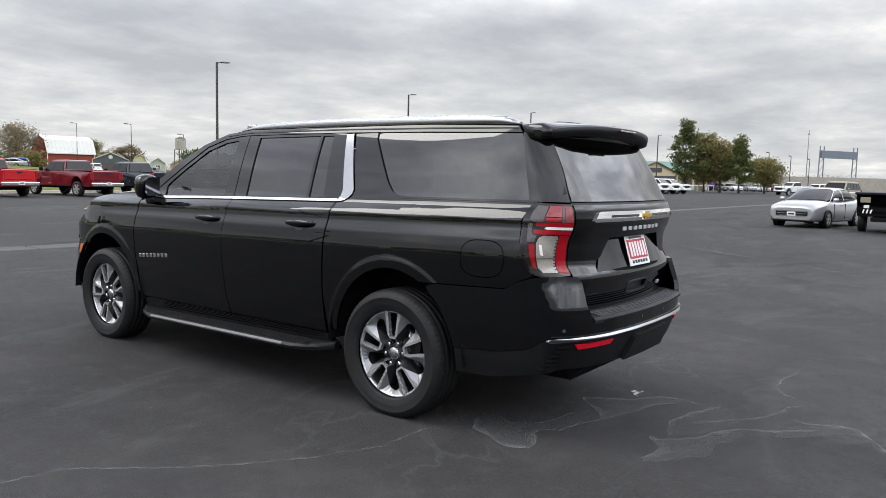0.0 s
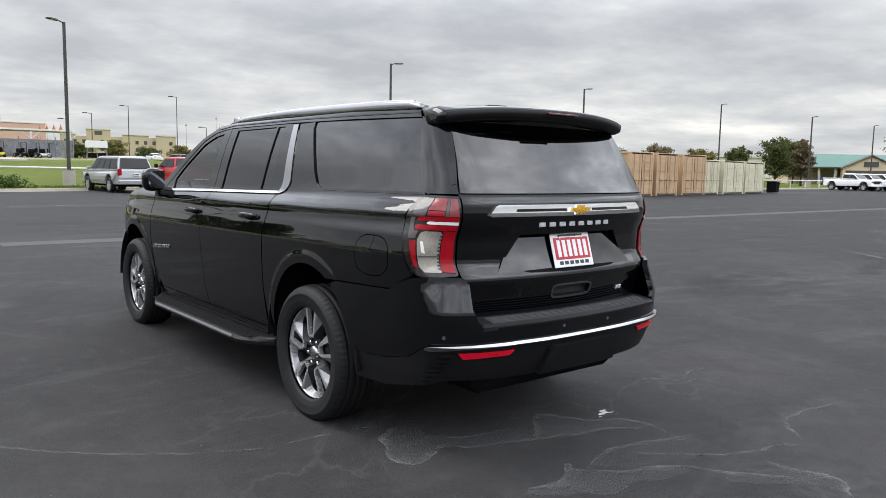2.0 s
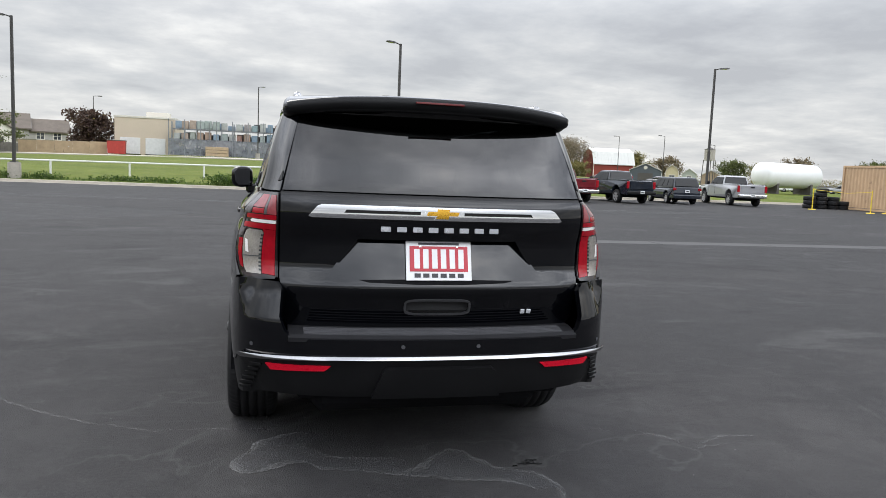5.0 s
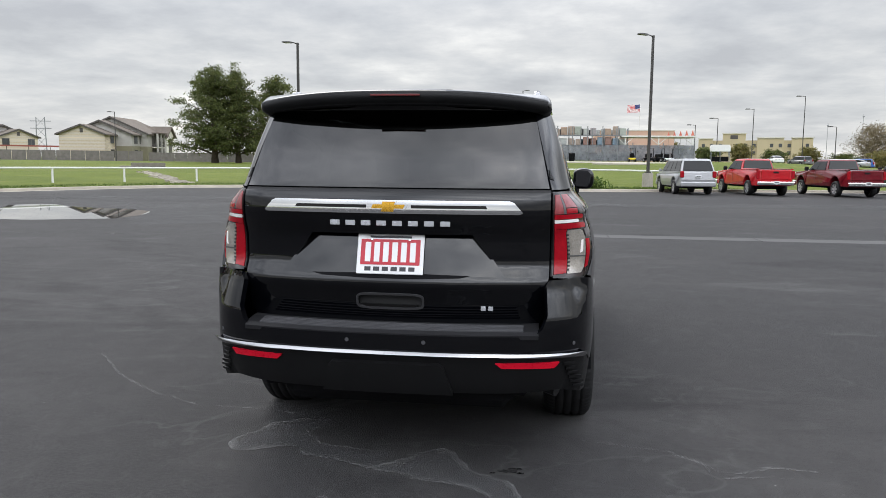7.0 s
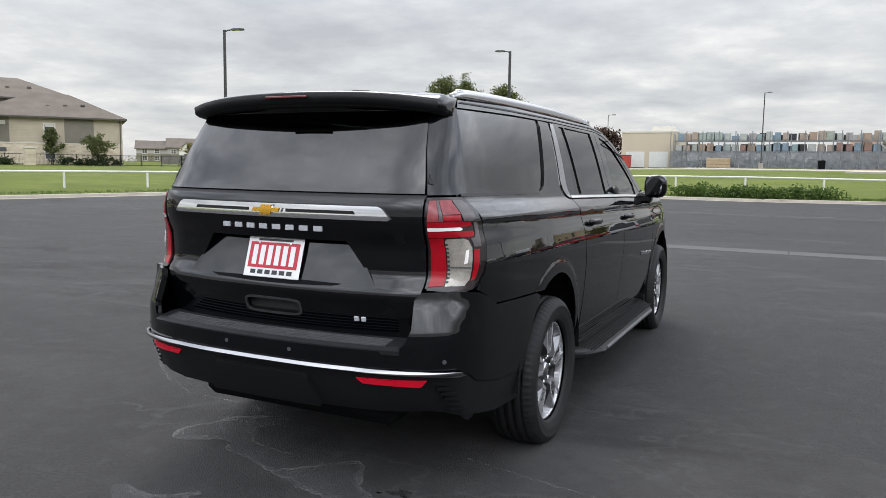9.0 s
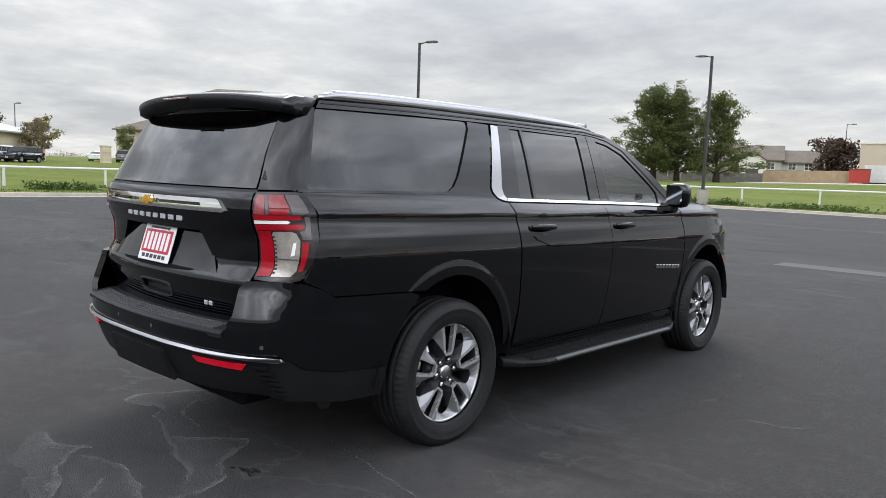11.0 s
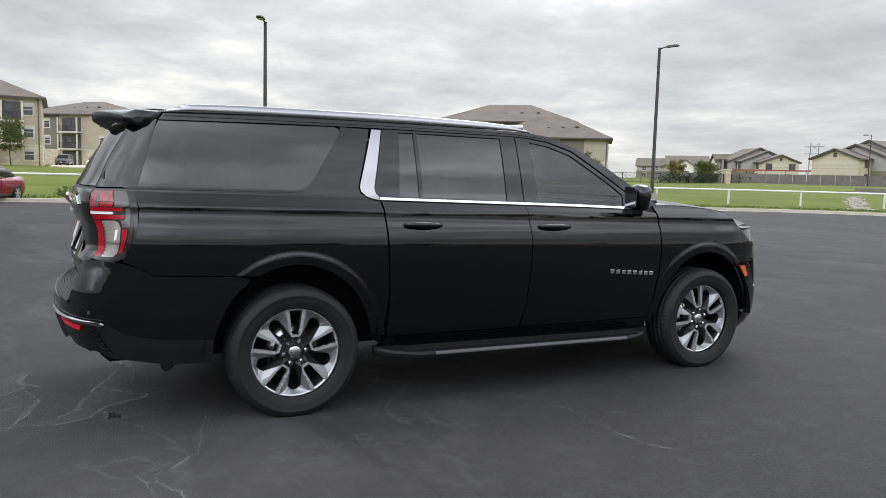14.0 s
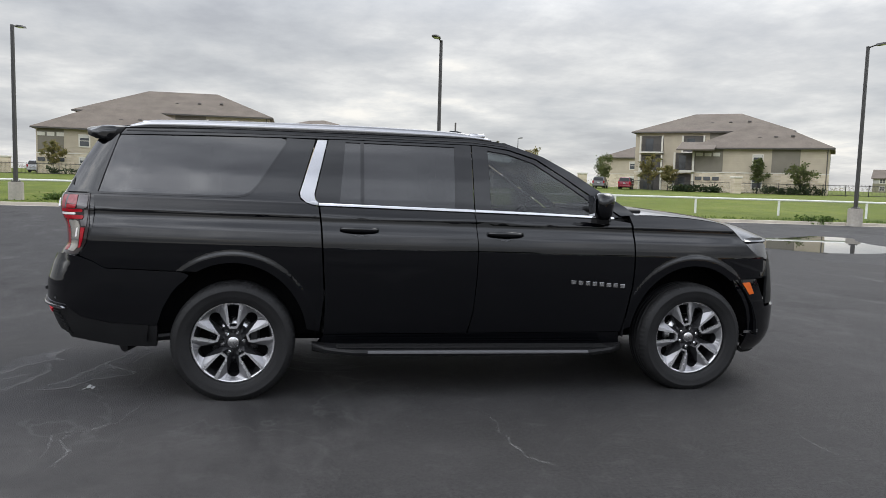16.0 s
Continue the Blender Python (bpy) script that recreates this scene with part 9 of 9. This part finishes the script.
# the long flank of the barn faces the car park
bl = empty("barn_building", pose(85.7, 186.0, land(85, 186) - 0.2, 0, 0, -2), "long red barn with a tall white metal roof", "shed", "sheds for sale")
part("wall", prism([(0, 0, 0), (0, 8.4, 0), (0, 8.4, 5.3), (0, 7.2, 8.2), (0, 4.2, 9.3), (0, 1.2, 8.2), (0, 0, 5.3)], (12.0, 0, 0)), M_BARNR, bl)
for (ya, za), (yb, zb) in zip(((-0.45, 4.9), (1.1, 8.3), (4.2, 9.4), (7.3, 8.3)), ((1.1, 8.3), (4.2, 9.4), (7.3, 8.3), (8.85, 4.9))):
    rs = prism([(-0.2, ya, za), (-0.2, yb, zb), (-0.2, yb, zb + 0.2), (-0.2, ya, za + 0.2)], (12.4, 0, 0))
    bmesh.ops.recalc_face_normals(rs, faces=rs.faces[:])
    part("roof_slope", rs, M_WHITEP, bl, "white metal gambrel roof")
for k in range(12):
    part("roof_seam", prism([(0.3 + k, -0.47, 5.1), (0.3 + k, 1.08, 8.52), (0.34 + k, 1.08, 8.52), (0.34 + k, -0.47, 5.1)], (0, -0.03, 0.03)), M_WHITEP, bl)
for x in (0.06, 11.94):
    part("corner_board", box((x, -0.03, 2.6), (0.22, 0.08, 5.2), 0.0), M_TRIMW, bl)
M_SLATE = siding("slate_grey_boards", (0.075, 0.088, 0.10), 0.25, True)
sd = gable_shed("garden_shed", (84.9, 162.9), (91.7, 159.0), 8, 3.6, 1.7, M_SLATE, M_ROOF, "slate-grey garden shed with white trim")
part("gable_vent", cyl((3.9, -0.05, 4.3), (3.9, -0.14, 4.3), 0.45, n=14), M_TRIMW, sd)
part("shed_door", box((3.9, -0.05, 1.5), (3.6, 0.1, 2.9), 0.0), M_TRIMSHADE, sd)
st = gable_shed("garden_shed", (92.4, 158.7), (95.1, 157.1), 6, 3.2, 1.9, simple("cream_boards", (0.50, 0.43, 0.27), 0.8), M_ROOF, "small cream gambrel shed with a window", True)
window(st, 1.6, 2.2, 1.3, 1.0, 0.0, True, blind=False)
sg = gable_shed("garden_shed", (95.7, 156.7), (98.6, 154.8), 6, 3.1, 1.3, simple("pale_green_boards", (0.36, 0.38, 0.33), 0.8), M_ROOFM, "small pale green shed with a window")
window(sg, 1.7, 2.1, 1.0, 1.1, 0.0, True, blind=False)
gable_shed("garden_shed", (90.5, 166.0), (94.2, 163.7), 6, 3.6, 1.6, simple("rust_boards", (0.24, 0.09, 0.05), 0.8), M_ROOF, "rust-coloured shed behind the others")
gable_shed("garden_shed", (99.6, 154.6), (103.4, 152.0), 6, 3.0, 1.1, simple("tan_boards", (0.32, 0.24, 0.16), 0.8), M_ROOF, "low tan shed at the end of the row")
tk = empty("water_tank", pose(84, 127, land(84, 127)), "small water tower tank on a lattice frame", "water tower")
part("tank", cyl((0, 0, 5.4), (0, 0, 7.6), 1.05, 1.05, 16), M_CONC, tk)
part("tank_roof", cyl((0, 0, 7.6), (0, 0, 8.0), 1.10, 0.2, 16), M_TRIMSHADE, tk)
for sx in (-1, 1):
    for sy in (-1, 1):
        part("leg", cyl((sx * 1.0, sy * 1.0, 0), (sx * 0.8, sy * 0.8, 5.5), 0.08, n=6), M_TRIMSHADE, tk)

# ---- shipping containers ----
def cargo_paint(name, col):
    m = Mat(name)
    f = m.noise(0.9, 6, 0.6)
    rust = m.rng(m.noise(2.6, 7, 0.65), 0.60, 0.72, 0.0, 0.7)
    col_ = m.mix(rust, m.ramp(f, ((0.3, tuple(c * 0.85 for c in col)), (0.7, tuple(c * 1.1 for c in col)))), (0.16, 0.09, 0.05))
    m.set(color=col_, rough=0.65)
    return m.m


M_CTAN = cargo_paint("tan_container_paint", (0.47, 0.32, 0.19))
M_CCRM = cargo_paint("cream_container_paint", (0.55, 0.52, 0.38))


def container(x, y, az, W, L, H, mat, label, bars=4):
    """x, y is the left front corner; the doors face local -y, the box runs along +y."""
    e = empty("shipping_container", pose(x, y, 0, 0, 0, az), label, "container", "containers at the edge of the car park")

    def corr(fn, n, name, steps):
        bm = bmesh.new()
        cols = []
        for i in range(steps * 4 + 1):
            t = i / (steps * 4)
            o = (0.0, 0.036, 0.036, 0.0)[i % 4]
            cols.append((bm.verts.new(fn(t, o, 0.16)), bm.verts.new(fn(t, o, H - 0.12))))
        for a, b in zip(cols, cols[1:]):
            bm.faces.new((a[0], b[0], b[1], a[1]))
        bmesh.ops.recalc_face_normals(bm, faces=bm.faces[:])
        part(name, bm, mat, e)

    corr(lambda t, o, z: (0.02 + o, t * L, z), 1, "side_wall", int(L / 0.28))
    corr(lambda t, o, z: (W - 0.02 - o, t * L, z), 1, "side_wall", int(L / 0.28))
    corr(lambda t, o, z: (t * W, L - 0.02 - o, z), 1, "end_wall", int(W / 0.28))
    part("roof", box((W / 2, L / 2, H - 0.03), (W - 0.04, L - 0.04, 0.04), 0.0), mat, e)
    part("underframe", box((W / 2, L / 2, 0.10), (W, L, 0.14), 0.0), M_TRIMSHADE, e)
    for xx in (0.06, W - 0.06):
        for zz in (0.08, H - 0.06):
            part("rail", box((xx, L / 2, zz), (0.13, L, 0.14), 0.01), mat, e)
        for yy in (0.06, L - 0.06):
            part("corner_post", box((xx, yy, H / 2), (0.15, 0.15, H), 0.01), mat, e)
    for sx in (0, 1):
        d = part("door", box((W * (0.27 + 0.46 * sx), 0.03, H / 2), (W * 0.43, 0.06, H - 0.30), 0.01), mat, e)
        for zz in (0.2, 0.4, 0.6, 0.8):
            part("door_rib", box((W * (0.27 + 0.46 * sx), -0.012, H * zz), (W * 0.38, 0.03, 0.18), 0.01), mat, d)
        for k in range(bars // 2):
            xx = W * (0.14 + 0.46 * sx + 0.24 * k)
            part("locking_bar", cyl((xx, -0.045, 0.12), (xx, -0.045, H - 0.1), 0.022, n=6), mat, d)
            part("lock_handle", box((xx + 0.12, -0.06, 1.05), (0.30, 0.03, 0.04), 0.0), M_TRIMSHADE, d)
        for zz in (0.5, 1.3, 2.1):
            part("hinge", box((W * (0.045 + 0.91 * sx), -0.01, zz), (0.12, 0.05, 0.10), 0.0), mat, d)
    return e


CL = "tan steel shipping container with ribbed doors"
container(36.5, 24.2, 0, 2.44, 12.2, 2.90, M_CTAN, CL)
container(39.5, 24.3, 0, 2.44, 12.2, 2.90, M_CTAN, CL)
container(43.0, 24.6, 0, 2.90, 12.2, 2.90, M_CTAN, CL)
container(46.4, 25.0, 6, 2.44, 6.1, 2.6, M_CCRM, "faded cream steel container with streaked doors")
container(49.4, 25.2, 8, 4.0, 6.1, 2.62, M_CCRM, "wide cream steel storage box with double doors", 2)
container(53.9, 25.9, 8, 4.0, 6.1, 2.60, M_CCRM, "wide cream steel storage box with double doors", 2)
tb = empty("wheelie_bin", pose(59.2, 26.3, 0, 0, 0, 10) @ Matrix.Scale(0.72, 4), "dark plastic wheeled bin beside the containers", "bin")
part("bin_body", soften(prism([(-0.55, -0.55, 0.12), (0.55, -0.55, 0.12), (0.7, -0.6, 1.35), (-0.7, -0.6, 1.35)], (0, 1.1, 0)), 0.05), M_VOID, tb)
part("bin_lid", box((0, -0.05, 1.40), (1.5, 1.3, 0.10), 0.04), M_PLAST, tb)
for sx in (-1, 1):
    part("castor", cyl((sx * 0.5, 0.3, 0.09), (sx * 0.6, 0.3, 0.09), 0.09, n=10), M_RUBBER, tb)
# stacked tyres and yellow rope posts
for k, (x, y, n) in enumerate(((33.6, 35.8, 3), (34.3, 35.6, 5), (35.1, 35.5, 3), (35.8, 35.4, 2))):
    for i in range(n):
        o = new("old_tyre", TYRE_ME)
        o.matrix_world = pose(x + 0.04 * math.sin(3.1 * i + k), y + 0.04 * math.cos(2.3 * i), 0.135 + 0.265 * i, 0, 90, 30 * i) @ Matrix.Diagonal((0.39, 0.39, 0.39, 1))
        tagged(o, "worn black tyre in a stack on the asphalt", "tyre", "stacked tyres")
for x, y in ((33.4, 30.4), (34.6, 30.5), (32.2, 33.8)):
    o = empty("bollard_post", pose(x, y, 0), "thin yellow post on a round foot", "post", "yellow rope posts")
    part("stem", cyl((0, 0, 0.03), (0, 0, 1.35), 0.03, n=8), M_YELLOW, o)
    part("foot", cyl((0, 0, 0), (0, 0, 0.04), 0.24, 0.22, 16), M_YELLOW, o)
part("rope", tube([(33.4, 30.4, 1.25), (32.9, 31.8, 1.12), (32.2, 33.8, 1.25)], 0.015, 6), M_YELLOW, o).matrix_local = o.matrix_world.inverted()
wt_ = empty("white_tank", pose(52, 62, land(52, 62), 0, 0, 20), "white cylindrical tank trailer behind the containers", "tank")
part("tank", lathe([(0.0, -5), (1.0, -4.8), (1.3, -4.4), (1.3, 4.4), (1.0, 4.8), (0.0, 5)], 24), M_PLATEW, wt_).matrix_local = pose(0, 0, 1.9)
for sx in (-3, 3):
    part("cradle", box((sx, 0, 0.5), (0.4, 2.0, 1.2), 0.02), M_TRIMSHADE, wt_)

# ---- green-roofed station building, east ----
gb_m, gb_L = facade_pose((131.0, 60.0), (150.0, 40.0))
gb = empty("green_roof_building", gb_m, "low cream building with a green metal roof and gabled porch", "building")
M_GREENR = simple("green_metal_roof", (0.055, 0.155, 0.12), 0.45, 0.1, var=0.1)
M_CREAM = simple("cream_render", (0.60, 0.49, 0.34), 0.85, var=0.06)
part("wall", box((gb_L / 2, 6, 1.9), (gb_L, 10, 3.6), 0.0), M_CREAM, gb)
hip_roof(gb, -1, gb_L + 1, -2.5, 11, 3.3, 2.6, 0.5, M_GREENR, 0.7)
for k in range(10):
    part("column", box((gb_L * (k + 0.5) / 10, -2.2, 1.7), (0.35, 0.35, 3.3), 0.0), M_TRIMW, gb)
gable(gb, gb_L * 0.28, gb_L * 0.62, -3.2, 3.4, 2.0, M_CREAM, "porch_gable", 1.0)
part("gable_window", box((gb_L * 0.45, -3.25, 4.0), (2.4, 0.1, 0.9), 0.0), M_WINGL, gb)
# Dark sheet across the gable paints the shade under the porch.
part("porch_opening", box((gb_L * 0.45, -3.24, 1.6), (gb_L * 0.30, 0.1, 2.6), 0.0), M_TRIMSHADE, gb)
for fx, mt in ((0.18, M_PBLUE), (0.9, simple("purple_sign", (0.16, 0.06, 0.30), 0.6)), (0.35, M_GREENR), (0.55, M_GREENR)):
    part("sign_board", box((gb_L * fx, -2.5, 1.3 if fx in (0.18, 0.9) else 2.9), (1.3, 0.08, 0.7), 0.0), mt, gb, "plain coloured sign board")
# overhead sign gantry and road wall, far east
ga = empty("sign_gantry", pose(236, 36.5, 1.0, 0, 0, -30), "steel lattice gantry over the distant road", "gantry")
for sx in (0, 14):
    for dx in (-1, 1):
        part("leg", cyl((sx + dx, 0, 0), (sx + dx * 0.8, 0, 12), 0.18, n=6), M_RACK, ga)
    for k in range(5):
        part("lattice", cyl((sx - 1, 0, 2.2 * k), (sx + 1, 0, 2.2 * k + 2.2), 0.08, n=4), M_RACK, ga)
part("truss", box((7, 0, 9.6), (15, 0.8, 2.2), 0.0), simple("grey_steel_truss", (0.16, 0.19, 0.22), 0.5), ga)
rw = empty("road_wall", pose(215, 20, 0, 0, 0, -58), "long pale concrete wall of the raised road", "wall")
part("wall", box((0, 0, 1.7), (150, 0.8, 3.4), 0.0), M_CONC2, rw)
part("parapet", box((0, 0, 3.5), (150, 0.5, 0.3), 0.0), M_CONC, rw)
low = empty("low_building", pose(150, 88, 1.0, 0, 0, -40), "long low white building beyond the containers", "building")
part("wall", box((0, 0, 2.2), (70, 8, 4.4), 0.0), M_STUCCO, low)
part("roof", box((0, 0, 4.6), (72, 9, 0.5), 0.0), M_TRIMW, low)
for k in range(9):
    part("window", box((-30 + 7.4 * k, -4.05, 2.2), (3.0, 0.1, 1.4), 0.0), M_WINGL, low)
# transmission pylon and slender masts on the skyline
def pylon(x, y, h, label):
    e = empty("pylon", pose(x, y, land(x, y), 0, 0, 20), label, "pylon")
    for sx in (-1, 1):
        part("leg", cyl((sx * 1.9, 0, 0), (sx * 1.5, 0, h), 0.22, 0.16, 6), M_RACK, e)
        for k in range(4):
            part("brace", cyl((-1.8 * sx, 0, h * k / 4), (1.7 * sx, 0, h * (k + 1) / 4), 0.06, n=4), M_RACK, e)
    for zz in (0.72, 0.9):
        part("cross_arm", box((0, 0, h * zz), (7.5, 0.25, 0.25), 0.0), M_RACK, e)


pylon(-194.4, 259.5, 15.5, "lattice power pylon on the skyline")
for x, y, h in ((118, 330, 20), (128, 320, 23), (212, 35.8, 16)):
    o = empty("radio_mast", pose(x, y, 0), "slender radio mast on the skyline", "mast")
    part("mast", cyl((0, 0, 0), (0, 0, h), 0.16, 0.06, 6), M_RACK, o)
    part("antenna", box((0, 0, h - 1.0), (0.7, 0.2, 0.5), 0.0), M_RACK, o)


# ---- trees, bushes and the wooded skyline ----
def tree(x, y, h, crown_w, seed, label, mat=None, shape="cone", trunk=None, leaf=0.30, clumps=150, per=34, base=0.16, z=None, lean=0.0, spread=None):
    rng = np.random.default_rng(seed)
    z0 = land(x, y) if z is None else z
    e = empty("tree", pose(x, y, z0, 0, 0, seed * 37 % 360), label, "tree", "trees")
    r0 = trunk or h * 0.022
    bm = bmesh.new()
    pts, rad = [], []
    for i in range(7):
        t = i / 6
        pts.append((lean * t * t + 0.10 * math.sin(2.2 * t * 3 + seed), 0.10 * math.cos(3 * t + seed), h * 0.86 * t - 0.2 * (i == 0)))
        rad.append(r0 * (1.35 if i == 0 else 1 - 0.88 * t))
    tr_ = tube(pts, rad, 9)
    cs = []
    nl = max(14, clumps // (10 if shape == "cone" else 6))
    for k in range(nl):
        # limbs wind up the trunk; each carries flattened tufts on its outer part
        q = (k + rng.uniform(0, 1)) / nl
        t = base + (1 - base) * q ** (1.0 if shape == "cone" else 0.85)
        if shape == "cone":
            w = (1 - q) ** 0.62 * (0.88 + 0.12 * min(1, q / 0.10)) + 0.05
        else:
            w = math.sqrt(max(0.03, 1 - (1.9 * q - 0.85) ** 2 / 1.2))
        a = k * 2.4 + rng.normal() * 0.35
        w *= rng.uniform(0.45, 1.18)
        L = crown_w / 2 * w
        up = (0.10 if shape == "cone" else 0.30) + rng.normal() * 0.08
        b0 = (lean * t * t, 0, h * 0.86 * max(0.10, t - 0.10))
        z1 = h * t
        tip = (L * math.cos(a) + lean * t * t, L * math.sin(a), z1 + L * up * 0.4)
        mid = ((b0[0] + tip[0]) / 2, (b0[1] + tip[1]) / 2, (b0[2] + tip[2]) / 2 + 0.10 * L)
        lb = tube([b0, mid, tip], [r0 * 0.30 * (1 - 0.6 * t), r0 * 0.17, r0 * 0.05], 5)
        me_ = bpy.data.meshes.new("tmp")
        lb.to_mesh(me_)
        lb.free()
        tr_.from_mesh(me_)
        bpy.data.meshes.remove(me_)
        for _ in range(clumps // nl):
            s_ = rng.uniform(0.30, 1.05)
            side = rng.normal() * 0.16 * L
            zz = mid[2] * 2 * s_ * (1 - s_) + b0[2] * (1 - s_) ** 2 + tip[2] * s_ * s_
            cs.append((L * s_ * math.cos(a) - side * math.sin(a) + lean * t * t, L * s_ * math.sin(a) + side * math.cos(a), zz + rng.normal() * 0.02 * h))
    part("trunk", tr_, M_BARK, e, "brown trunk with limbs", True)
    sp = spread or crown_w * 0.055
    co, fc = leaves(rng, cs, per, np.array([sp, sp, sp * (0.42 if shape == "cone" else 0.7)]), leaf)
    leaf_object("crown", co, fc, mat or M_LEAF, e)
    return e


TL = "tall feathery green tree with a layered crown on the grass"
tree(-52.0, 106.5, 15.0, 16.0, 1, TL, M_LEAF, "cone", 0.48, 0.16, 640, 48, 0.13, spread=0.44)
tree(-48.6, 107.8, 14.6, 12.5, 2, TL, M_LEAF, "cone", 0.42, 0.16, 520, 46, 0.13, spread=0.44)
tree(-42.6, 108.8, 13.6, 13.6, 3, TL, M_LEAF, "cone", 0.46, 0.16, 480, 46, 0.13, spread=0.44)
tree(-30.5, 128, 7.0, 9.0, 4, "low reddish-brown tree behind the lamp", leaf_mat("russet_leaves", (0.05, 0.030, 0.026), (0.10, 0.065, 0.045)), "round", 0.2, 0.3, 150, 30, 0.2)
SL = "small young tree before the apartment wall"
for k, (x, y, h, w, mt) in enumerate(((-84.8, 58.6, 4.6, 2.8, M_LEAF), (-80.1, 61.6, 3.8, 4.0, M_LEAF), (-92.5, 46.5, 4.8, 3.0, M_LEAF2), (-90.5, 48.5, 3.6, 2.6, M_LEAF2), (-103, 44, 5.0, 4.4, M_LEAF), (-79.5, 84, 3.3, 3.6, M_LEAF), (-81.5, 80, 3.4, 3.8, M_LEAF2), (-83, 88, 3.0, 3.6, M_LEAF), (-104.0, -10.5, 6.0, 4.8, M_LEAF), (-97.5, -33.5, 4.4, 3.0, M_LEAF2), (-89.5, 12.0, 4.6, 3.4, M_LEAF), (-84.0, 18.0, 5.0, 3.4, M_LEAFB), (-95, 30, 5.4, 4.2, M_LEAF2), (-101, 26, 5.8, 4.6, M_LEAF), (-89, 27, 4.8, 3.6, M_LEAFB))):
    tree(x, y, h, w, 10 + k, SL, mt, "round", 0.07, 0.15, 80, 26, 0.34)
tree(80.2, 190.0, 11.2, 13.5, 40, "broad half-bare brown tree beyond the parked trucks", M_LEAFB, "round", 0.32, 0.16, 420, 30, 0.24)
for k, (x, y, h, w, mt, sh) in enumerate(((112.9, 34.8, 11.6, 6.4, M_LEAF, "cone"), (116.5, 33.0, 9.4, 6.0, M_LEAF2, "round"), (118.5, 31.0, 8.0, 7.0, M_LEAF2, "round"), (115.2, 27.2, 8.8, 5.6, M_LEAF, "cone"), (122, 25, 5.4, 7.5, M_LEAF2, "round"), (101.3, 47.6, 6.6, 4.6, M_LEAF, "round"), (104.2, 45.2, 6.6, 4.0, M_LEAFB, "cone"), (96.0, 50.5, 5.2, 3.4, M_LEAF, "round"), (90, 53, 4.6, 4.4, M_LEAF2, "round"), (84, 55.5, 5.0, 4.2, M_LEAFB, "round"), (76, 60, 5.8, 4.2, M_LEAF2, "round"), (128, 58, 7.4, 5, M_LEAF, "round"))):
    tree(x, y, h, w, 60 + k, "green tree by the far verge" if mt is M_LEAF else "olive autumn tree by the far verge", mt, sh, 0.16, 0.17, 260, 29, 0.24)
for k in range(12):
    tree(112 + 13 * k, 240 - 7.0 * k + (k % 3) * 6, 7.0 + (k * 7) % 4, 12 + (k * 5) % 5, 90 + k, "dark oak on the skyline", (M_LEAF, M_LEAF2, M_LEAFB)[k % 3], "round", 0.3, 0.30, 160, 34, 0.15)
for k in range(8):
    tree(22 + 6.5 * k, 168 - 2 * k, 3.0 + (k * 3) % 2, 5.5, 120 + k, "dark bush-like tree by the store car park", (M_LEAF, M_LEAF2)[k % 2], "round", 0.2, 0.20, 130, 30, 0.12)

# shrubs before the houses
for k, (a, b, h) in enumerate((((-83.0, 57.0), (-78.5, 63.5), 1.0), ((-75, 71), (-79, 86), 1.3), ((-88, 48), (-84.5, 53), 0.9), ((-96.5, -34), (-97.5, -18), 0.9), ((-90.5, 9), (-83, 17.5), 0.8), ((-110, 111), (-96, 114), 1.2))):
    hedge("shrub_row", [a, b], 0.9, h, 170, M_DARKHEDGE, "clipped dark shrubs before the railings", 0.16, 30 + k)
# low woods closing the horizon
rng = np.random.default_rng(77)
cs = []
for k in range(1500):
    a = rng.uniform(-0.35, 2 * math.pi - 0.35)
    d = rng.uniform(520, 700)
    hgt = 6 + 4 * noise.noise((math.cos(a) * 9, math.sin(a) * 9, 2))
    cs.append((d * math.cos(a), d * math.sin(a), rng.uniform(0.0, max(2.0, hgt))))
co, fc = leaves(rng, cs, 70, np.array([5.0, 5.0, 1.1]), 0.5)
tagged(leaf_object("far_woods", co, fc, M_LEAF2), "low dark line of far woods on the horizon", "woods", kind="stuff")
